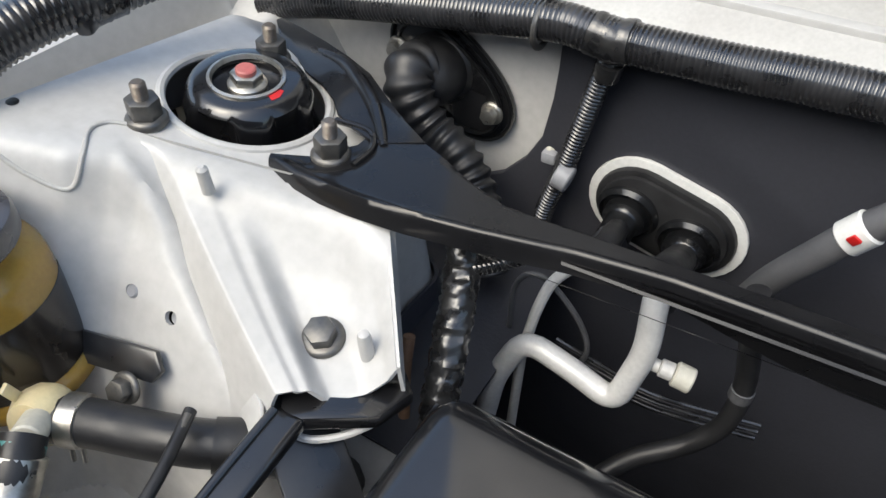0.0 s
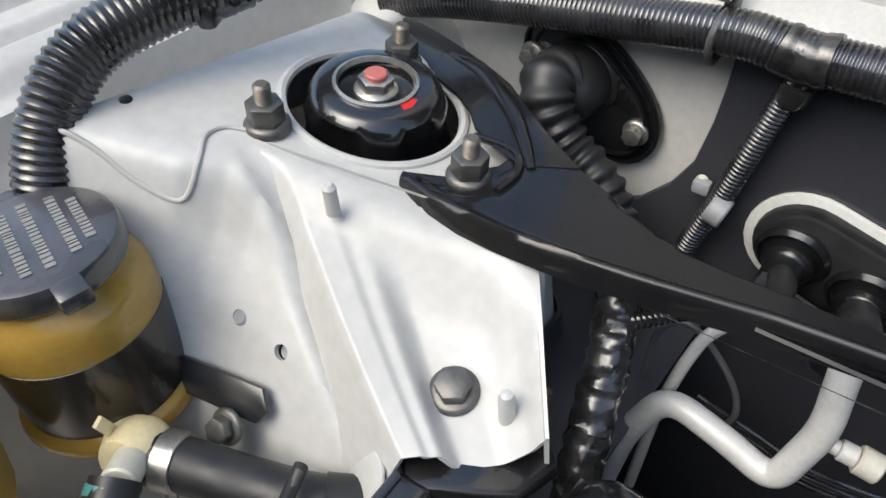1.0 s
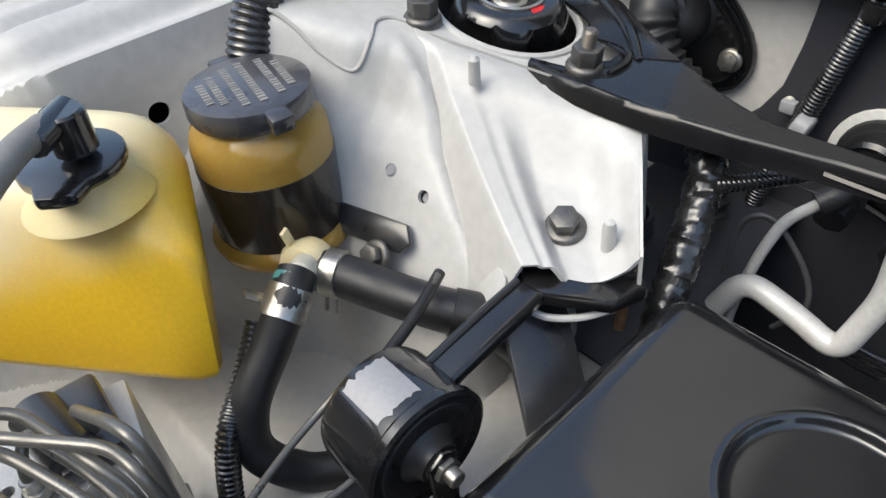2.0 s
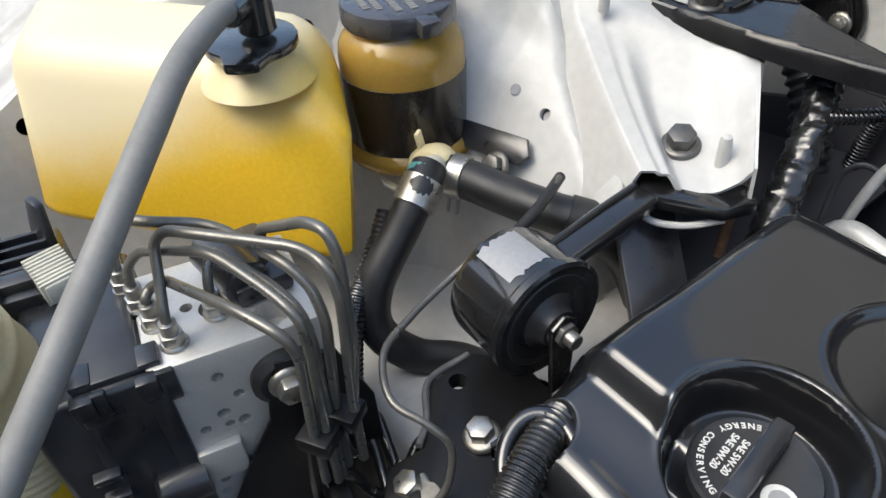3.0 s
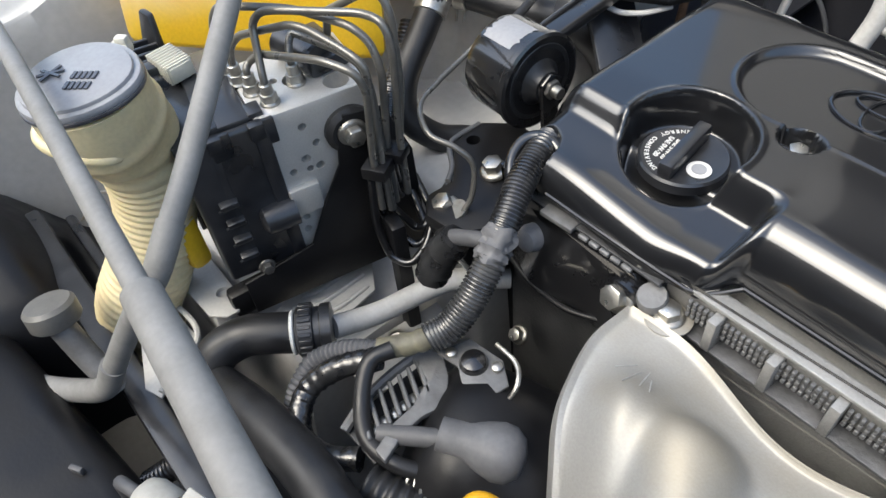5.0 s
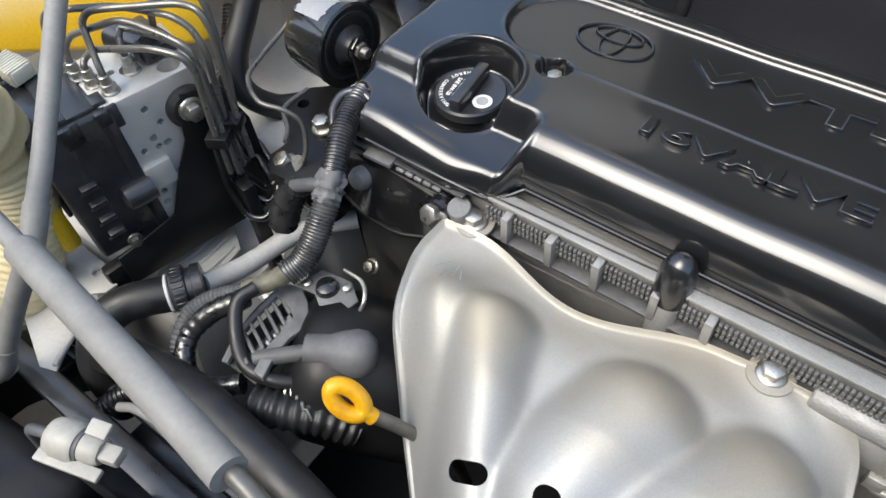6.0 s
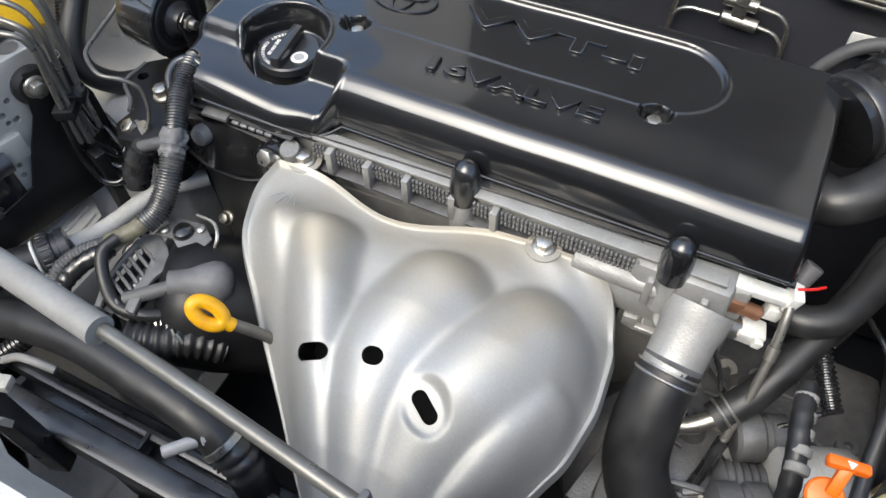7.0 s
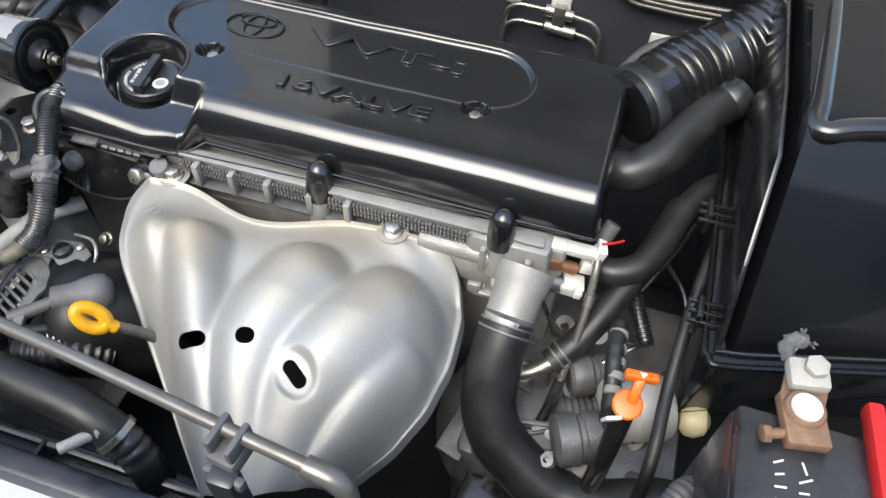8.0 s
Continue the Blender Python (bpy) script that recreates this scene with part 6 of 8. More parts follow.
def heat_shield():
    t = thing("heat_shield", (0.16, -0.22, 0.75), "pressed silver heat shield over the exhaust manifold, stained by heat", "heat shield")
    n, m = 170, 170
    U, W = grid(np.linspace(0, 1, n), np.linspace(0, 1, m))
    vv = np.linspace(0, 1, m)
    knots = np.array((0.0, 0.12, 0.25, 0.45, 0.65, 0.82, 1.0))
    lx = np.interp(vv, knots, (-0.022, -0.024, -0.006, 0.040, 0.078, 0.108, 0.140))
    ly = np.interp(vv, knots, (-0.112, -0.150, -0.196, -0.248, -0.286, -0.318, -0.350))
    rx = np.interp(vv, knots, (0.262, 0.290, 0.303, 0.306, 0.298, 0.280, 0.245))
    ry = np.interp(vv, knots, (-0.100, -0.112, -0.140, -0.190, -0.235, -0.272, -0.312))
    k = np.hanning(25)
    k /= k.sum()
    def ease(a):
        p = np.r_[2 * a[0] - a[12:0:-1], a, 2 * a[-1] - a[-2:-14:-1]]
        return np.convolve(p, k, "valid")
    lx, ly, rx, ry = (ease(a) for a in (lx, ly, rx, ry))
    X = lx[None] + (rx - lx)[None] * U
    bow = 0.018 * np.sin(np.pi * U) * smooth(0.1, 0.8, W)
    Y = ly[None] + (ry - ly)[None] * U - bow
    # top edge: high ears at both bolts, a sag between them
    topsag = 0.030 * np.sin(np.pi * np.clip((U - 0.12) / 0.62, 0, 1)) ** 2 * (1 - W) ** 3
    Y = Y - topsag * 0.75
    base = np.interp(Y, (-0.37, -0.35, -0.31, -0.28, -0.25, -0.21, -0.17, -0.14, -0.10), (0.748, 0.768, 0.796, 0.812, 0.824, 0.832, 0.834, 0.836, 0.836))
    side = 0.046 * np.clip(1 - 2.6 * U, 0, 1) ** 2.2 * smooth(0.20, 0.50, W) + 0.072 * np.clip(2 * U - 1.1, 0, 1) ** 2.6 * smooth(0.02, 0.22, W)
    # the sheet swells inside its edges, most of all in the rounded shoulder
    swell = smooth(0.0, 0.13, U) * smooth(1.0, 0.84, U) * smooth(0.03, 0.22, W)
    Z = base - side + 0.008 * swell + 0.020 * np.exp(-(((X - 0.026) / 0.036) ** 2 + ((Y + 0.178) / 0.036) ** 2)) * swell
    # four runners with domed ends that come together downwards
    runs = [(((0.070, -0.176), (0.080, -0.204), (0.093, -0.236), (0.106, -0.264), (0.124, -0.294), (0.146, -0.33), (0.16, -0.36)), 0.024, 0.027, 0.20),
            (((0.168, -0.182), (0.163, -0.200), (0.157, -0.225), (0.153, -0.252), (0.158, -0.284), (0.170, -0.315), (0.18, -0.36)), 0.031, 0.041, 0.25),
            (((0.250, -0.182), (0.238, -0.202), (0.223, -0.230), (0.210, -0.255), (0.202, -0.278), (0.198, -0.305), (0.200, -0.36)), 0.033, 0.046, 0.40),
            (((0.274, -0.218), (0.260, -0.248), (0.248, -0.280), (0.238, -0.310), (0.225, -0.36)), 0.022, 0.024, 0.4)]
    rise = np.zeros_like(Z)
    for line, h, wd, fade in runs:
        d = np.full_like(Z, 9.0)
        for (xa, ya), (xb, yb) in zip(line[:-1], line[1:]):
            q = np.clip(((X - xa) * (xb - xa) + (Y - ya) * (yb - ya)) / ((xb - xa) ** 2 + (yb - ya) ** 2), 0, 1)
            d = np.minimum(d, np.hypot(X - xa - q * (xb - xa), Y - ya - q * (yb - ya)))
        wide = wd * (1 - 0.35 * smooth(-0.22, -0.33, Y))
        hump = h * (1 - fade * smooth(-0.20, -0.32, Y)) * np.clip(1 - (d / wide) ** 2, 0, 1) ** 0.9
        rise = rise + hump ** 7
    rise = rise ** (1 / 7)
    soft = np.ones(5) / 5
    for _ in range(2):
        rise = np.apply_along_axis(lambda r: np.convolve(np.pad(r, 2, "edge"), soft, "valid"), 0, rise)
        rise = np.apply_along_axis(lambda r: np.convolve(np.pad(r, 2, "edge"), soft, "valid"), 1, rise)
    Z = Z + rise * smooth(0.0, 0.06, U) * smooth(1.0, 0.93, U)
    # flat pads round the slots
    slots = ((0.107, -0.267, 0.853, 0.0128, 0.0064, 24), (0.1545, -0.2555, 0.864, 0.0078, 0.0064, 10), (0.200, -0.2655, 0.844, 0.0125, 0.0056, -36))
    for x, y, z, hx, hy, a in slots:
        ca, sa = math.cos(radians(a)), math.sin(radians(a))
        u, v = (X - x) * ca + (Y - y) * sa, -(X - x) * sa + (Y - y) * ca
        d = np.hypot(u / (hx + 0.006), v / (hy + 0.0075))
        w = smooth(1.35, 0.85, d)
        Z = Z * (1 - w) + np.minimum(Z, z + 0.42 * (Y - y)) * w
    # flat bolt ears and rolled rim
    for bu, bw in ((0.10, 0.03), (0.82, 0.06)):
        ear = np.exp(-(((U - bu) / 0.07) ** 2 + ((W - bw) / 0.09) ** 2))
        Z = Z * (1 - ear) + 0.838 * ear
    rim = np.minimum(np.minimum(U, 1 - U) / 0.022, np.minimum(W, 1.0) / 0.022)
    Z = Z + 0.004 * np.exp(-((rim - 0.55) / 0.4) ** 2) - 0.008 * smooth(0.4, 0.0, rim)
    body = part("pressing", shell(np.stack([X, Y, Z], -1), 0.0012), FOIL, t, sharp=70)
    holes = []
    for x, y, z, hx, hy, a in slots:
        holes.append(plate(stadium(0, 0, hx, hy + 1e-5, 8), 0.05, facing((x, y, z), (0, -0.39, 0.92)) @ pose(0, 0, -0.025, 0, 0, a), 0))
    pierced(body, holes)
    part("scratched_mark", merged(*[block((0.012, 0.0006, 0.0005), pose(0.012 + 0.006 * i, -0.158 - 0.003 * (i % 2), 0.8535, 0, 0, 50 + 23 * i), 0) for i in range(4)]), STEEL, t)
    for x, y in ((0.002, -0.106), (0.221, -0.104)):
        fasten(bolt_zinc, (x, y, 0.839), (0, -0.1, 1), 0.95)
        part("washer", lathe([(0.0145, 0.838), (0.0145, 0.8395), (0.010, 0.840)], pose(x, y, 0), 26), FOIL, t)


heat_shield()


def alternator():
    t = thing("alternator", (-0.07, -0.23, 0.74), "dusty alternator with vent slots and a grey terminal boot", "alternator")
    way = Vector((-0.75, -0.45, 0.35)).normalized()
    c = Vector((-0.052, -0.226, 0.748))
    a = axis(c, way)
    part("body", lathe([(0.060, -0.10), (0.062, -0.02), (0.060, 0.010), (0.052, 0.026), (0.036, 0.034), (0.014, 0.036)], a, 40), FLATBLACK, t)
    # vented shoulder: webs under a forked frame
    for k in range(7):
        part("vent_web", block((0.026, 0.0030, 0.010), pose(-0.090, -0.271 + 0.0078 * k, 0.786, 0, 0, -22), 0.0008, 1), VENT, t)
    fork = [(-0.060, -0.278), (-0.070, -0.278), (-0.077, -0.258), (-0.078, -0.243), (-0.086, -0.224), (-0.106, -0.221), (-0.108, -0.210), (-0.094, -0.204), (-0.079, -0.212), (-0.064, -0.226), (-0.068, -0.243), (-0.067, -0.258)]
    part("vent_frame", plate(fork, 0.006, pose(0, 0, 0.790), 0.0015), VENT, t)
    part("outer_rim", hose([(-0.100, -0.282, 0.783), (-0.106, -0.262, 0.787), (-0.108, -0.240, 0.790), (-0.107, -0.216, 0.792)], 0.0035, 8), VENT, t)
    # black plate added behind the webs, for the shade inside the slots
    part("slot_backing", block((0.036, 0.066, 0.004), pose(-0.088, -0.248, 0.777), 0.001), MATTE, t)
    clasp = [(-0.094, -0.209), (-0.087, -0.186), (-0.060, -0.182), (-0.044, -0.192), (-0.046, -0.204), (-0.057, -0.217), (-0.076, -0.206)]
    part("clasp", plate(clasp, 0.003, pose(0, 0, 0.800), 0.001), VENT, t)
    part("pole_cap", lathe([(0.010, -0.012), (0.010, 0.0), (0.008, 0.005), (0.003, 0.007)], pose(-0.071, -0.197, 0.802), 20), BLACK, t, "glossy black pole cap")
    for x, y in ((-0.086, -0.203), (-0.058, -0.189)):
        part("clasp_screw", lathe([(0.0036, 0), (0.0036, 0.003), (0.002, 0.004)], pose(x, y, 0.803), 12), STEEL, t)
    part("clasp_wire", hose([(-0.070, -0.178, 0.806), (-0.050, -0.180, 0.808), (-0.039, -0.190, 0.806), (-0.040, -0.200, 0.795)], 0.0018, 8), STEEL, t)
    part("fan_coil", merged(*[lathe([(0.004, 0), (0.004, 0.006), (0.0025, 0.007)], pose(-0.087, -0.267 + 0.0078 * k, 0.779), 10) for k in range(6)]), STEEL, t)["kind"] = "stuff"
    boot = part("terminal_boot", merged(lathe([(0.0105, -0.026), (0.012, -0.010), (0.0155, 0.0), (0.018, 0.010), (0.0172, 0.018), (0.012, 0.0245), (0.004, 0.027)], axis((-0.028, -0.230, 0.797), (0.80, 0.50, -0.12)), 28)), BOOT, t, "grey rubber terminal boot")
    part("boot_stub", hose([(-0.040, -0.237, 0.797), (-0.056, -0.250, 0.795), (-0.080, -0.268, 0.79)], 0.0062, 14), GREYRUB, boot)
    part("coil", merged(*[hose([(-0.058 + 0.007 * k, -0.262 - 0.003 * k, 0.775), (-0.052 + 0.007 * k, -0.266 - 0.002 * k, 0.782), (-0.048 + 0.007 * k, -0.276, 0.775)], 0.0014, 6) for k in range(5)]), STEEL, t)
    b = thing("rubber_elbow", (-0.03, -0.27, 0.76), "ribbed black rubber elbow below the alternator", "hose")
    part("ribbed", sweep(glide([(-0.066, -0.290, 0.772), (-0.046, -0.282, 0.770), (-0.022, -0.268, 0.764), (0.0, -0.255, 0.75)], 0.0012), lambda f, s: 0.0135 * (1 + 0.08 * math.sin(2 * math.pi * s / 0.0080)), 20), RUBBER, b)
    d = thing("oil_dipstick", (0.02, -0.265, 0.83), "yellow plastic loop handle of the oil dipstick", "dipstick")
    lp = [(0.019 + 0.0128 * math.cos(q) * 0.74, -0.266 + 0.0128 * math.cos(q) * 0.20 + 0.0058 * math.sin(q), 0.835 - 0.0128 * math.cos(q) * 0.62 + 0.0044 * math.sin(q)) for q in np.linspace(0, 2 * math.pi, 33)]
    part("loop", sweep(np.array(lp), 0.0057, 12, cap=False), YELLOW, d)
    part("grip_end", rod((0.0265, -0.264, 0.829), (0.034, -0.261, 0.820), 0.0056, 16), YELLOW, d)
    part("tube", hose([(0.033, -0.261, 0.822), (0.050, -0.248, 0.795), (0.07, -0.23, 0.74), (0.08, -0.22, 0.60)], 0.0048, 12), PIPE, d)
    e = thing("radiator_pipe", (-0.19, -0.2, 0.75), "bare alloy pipe with a black ringed joint", "pipe")
    part("pipe_run", hose([(-0.14, -0.10, 0.745), (-0.168, -0.140, 0.75), (-0.178, -0.20, 0.755), (-0.182, -0.238, 0.768)], 0.0088, 16), ALLOY, e)
    part("joint", merged(lathe([(0.015, 0.0), (0.019, 0.001), (0.019, 0.008), (0.017, 0.009), (0.017, 0.013), (0.0195, 0.014), (0.0195, 0.024), (0.017, 0.026)], axis((-0.180, -0.238, 0.770), (-0.55, -0.85, 0.05)), 32),
                         *[block((0.0024, 0.003, 0.009), axis((-0.180, -0.238, 0.770), (-0.55, -0.85, 0.05)) @ pose(0, 0, 0, 0, 0, 15 * k) @ pose(0.0195, 0, 0.0145), 0.0005, 1) for k in range(24)]), PLASTIC, e)
    part("white_ring", lathe([(0.0155, 0.0), (0.0165, 0.0008), (0.0165, 0.0022), (0.0155, 0.003)], axis((-0.1945, -0.261, 0.7715), (-0.55, -0.85, 0.05)), 30), WHITE, e)
    part("hose_run", hose([(-0.193, -0.259, 0.771), (-0.206, -0.276, 0.773), (-0.218, -0.293, 0.772), (-0.222, -0.315, 0.765), (-0.216, -0.335, 0.74), (-0.21, -0.34, 0.68)], 0.0152, 20), RUBBER, e)


alternator()


# ---- right side: thermostat housing, hoses, gearbox, air box, battery ----
def coolant_side():
    t = thing("thermostat_housing", (0.32, -0.10, 0.78), "cast aluminium thermostat housing with a hose neck", "engine")
    part("casting", block((0.075, 0.05, 0.085), pose(0.325, -0.080, 0.775, 0, 0, 0), 0.008), CAST, t)
    part("boss", lathe([(0.011, 0), (0.011, 0.010), (0.0095, 0.012), (0.004, 0.012), (0.004, 0.002)], axis((0.326, -0.103, 0.810), (0, -0.8, 0.6)), 24), CAST, t)
    part("neck", lathe([(0.026, -0.012), (0.0245, 0.004), (0.0225, 0.012), (0.0220, 0.042)], axis((0.344, -0.110, 0.826), (-0.09, -0.80, -0.58)), 30), CAST, t)
    part("cast_mark", merged(*[block((0.0016, 0.012, 0.0012), pose(0.298 + 0.004 * k, -0.1055, 0.800, 60, 0, 0), 0.0003, 1) for k in range(4)]), CAST, t)
    for k, (x, z, w, hgt) in enumerate(((0.305, 0.822, 0.006, 0.03), (0.345, 0.815, 0.006, 0.035), (0.325, 0.784, 0.05, 0.006), (0.300, 0.786, 0.012, 0.014))):
        part("cast_rib", block((w, 0.008, hgt), pose(x, -0.1065, z), 0.002), CAST, t)
    part("hose_bead", lathe([(0.0262, 0), (0.0272, 0.002), (0.0262, 0.005)], axis((0.3415, -0.136, 0.807), (-0.09, -0.80, -0.58)) @ Matrix.Scale(0.85, 4), 30), DULL, t)
    h = thing("radiator_hose", (0.40, -0.20, 0.70), "thick black rubber radiator hose bending round the gearbox", "hose")
    line = glide([(0.3415, -0.138, 0.805), (0.3400, -0.147, 0.798), (0.3385, -0.160, 0.785), (0.3380, -0.176, 0.765), (0.342, -0.194, 0.744), (0.354, -0.209, 0.725), (0.374, -0.220, 0.711), (0.405, -0.232, 0.698), (0.430, -0.236, 0.694), (0.465, -0.236, 0.702), (0.51, -0.225, 0.712), (0.56, -0.225, 0.69), (0.60, -0.23, 0.62)], 0.004)
    part("tube", sweep(line, lambda f, s: 0.0222 + 0.003 * min(1.0, s / 0.05), 28), RUBBER, h)
    wire_clamp(h, (0.3403, -0.145, 0.7995), (-0.09, -0.80, -0.62), 0.0236)
    p = thing("bypass_pipe", (0.38, -0.15, 0.75), "bare steel water pipe with a spring clamp", "pipe")
    part("pipe_run", hose([(0.355, -0.155, 0.742), (0.372, -0.150, 0.748), (0.388, -0.140, 0.758)], 0.0068, 14), STEEL, p)
    part("hose_run", hose([(0.385, -0.142, 0.757), (0.405, -0.120, 0.772), (0.425, -0.085, 0.79), (0.45, -0.03, 0.81), (0.47, 0.03, 0.82)], 0.0125, 18), RUBBER, p)
    wire_clamp(p, (0.392, -0.1345, 0.762), (0.6, 0.65, 0.45), 0.0130)
    s = thing("sensor_plug", (0.37, -0.09, 0.83), "white and orange sensor plugs beside the cover", "connector")
    part("rail", merged(block((0.054, 0.012, 0.008), pose(0.374, -0.078, 0.843, 6, 16, 14), 0.0012), block((0.024, 0.013, 0.0095), pose(0.359, -0.083, 0.847, 6, 16, 14), 0.001), block((0.008, 0.016, 0.020), pose(0.400, -0.070, 0.832, 6, 10, 14), 0.001)), WHITE, s, "off-white plug rail")
    part("orange_block", block((0.018, 0.012, 0.013), pose(0.362, -0.088, 0.829, 0, 12, 10), 0.002), COPPER, s, "orange plug")
    part("barrel", rod((0.348, -0.096, 0.816), (0.376, -0.088, 0.806), 0.0095, 20), STEEL, s)
    part("brown_plug", rod((0.371, -0.084, 0.828), (0.386, -0.080, 0.822), 0.0062, 14), COPPER, s)
    part("plug", merged(block((0.020, 0.017, 0.015), pose(0.384, -0.085, 0.797, 0, 15, 10), 0.0015), block((0.007, 0.021, 0.008), pose(0.391, -0.086, 0.800, 0, 15, 10), 0.001), block((0.012, 0.005, 0.006), pose(0.382, -0.094, 0.807, 0, 15, 10), 0.001), block((0.012, 0.012, 0.014), pose(0.394, -0.072, 0.815, 0, 10, 10), 0.0012)), WHITE, s)
    part("clear_plug", rod((0.402, -0.060, 0.846), (0.408, -0.050, 0.860), 0.0075, 14), GREYRUB, s)
    part("red_wire", hose([(0.402, -0.070, 0.852), (0.412, -0.066, 0.853), (0.420, -0.058, 0.850)], 0.0012, 6), RED, s)
    part("black_wire", hose([(0.352, -0.098, 0.842), (0.362, -0.112, 0.815), (0.376, -0.120, 0.790), (0.382, -0.125, 0.775)], 0.0022, 8), LOOM, s)
    c = thing("throttle_cable", (0.40, -0.13, 0.82), "grey sheathed cable running down over the gearbox", "cable")
    part("sheath", hose([(0.402, -0.066, 0.842), (0.403, -0.082, 0.834), (0.404, -0.104, 0.808), (0.402, -0.130, 0.776), (0.398, -0.152, 0.750)], 0.0036, 12), PIPE, c)
    part("inner_cable", hose([(0.398, -0.152, 0.750), (0.392, -0.176, 0.722), (0.382, -0.20, 0.69)], 0.0050, 10), LOOM, c)
    part("sheath_bead", rod((0.4042, -0.098, 0.815), (0.4038, -0.106, 0.806), 0.0048, 12), PIPE, c)
    b = thing("breather_hose", (0.44, 0.05, 0.87), "matt black breather hose from the cover to the air duct", "hose")
    part("tube", hose([(0.395, 0.018, 0.862), (0.412, 0.012, 0.866), (0.436, 0.030, 0.876), (0.455, 0.062, 0.886), (0.472, 0.090, 0.892), (0.490, 0.108, 0.897)], 0.0190, 22), RUBBER, b)
    part("collar", lathe([(0.0185, 0), (0.0195, 0.003), (0.0195, 0.010), (0.016, 0.012), (0.016, 0.020)], axis((0.482, 0.100, 0.896), (0.55, 0.6, 0.25)), 24), PLASTIC, b)
    part("end_collar", lathe([(0.0175, 0), (0.0175, 0.008)], axis((0.394, 0.018, 0.862), (1, -0.2, 0.1)), 24), STEEL, b)
    w = thing("water_hose", (0.46, 0.0, 0.81), "matt black water hose curving beside the air box", "hose")
    part("tube", hose([(0.400, -0.062, 0.812), (0.420, -0.066, 0.814), (0.440, -0.056, 0.818), (0.455, -0.030, 0.822), (0.468, 0.010, 0.826), (0.490, 0.050, 0.830), (0.52, 0.08, 0.82)], 0.0130, 18), RUBBER, w)
    v = thing("corrugated_loom", (0.45, -0.08, 0.76), "short black corrugated loom among the hoses", "wiring loom")
    part("conduit", conduit([(0.440, -0.040, 0.775), (0.455, -0.070, 0.765), (0.468, -0.095, 0.755)], 0.0085, 0.0042, 0.16, 14), LOOM, v)
    for k, (a, e) in enumerate((((0.47, -0.02, 0.79), (0.50, -0.09, 0.775)), ((0.45, -0.06, 0.79), (0.49, 0.03, 0.80)), ((0.43, -0.13, 0.76), (0.47, -0.10, 0.77)))):
        z = thing("thin_cable", a, "thin black cable among the hoses", "cable")
        part("wire", hose([a, tuple((Vector(a) + Vector(e)) / 2 + Vector((0.004, 0.002, 0.008))), e], 0.0022, 8), LOOM, z)


coolant_side()


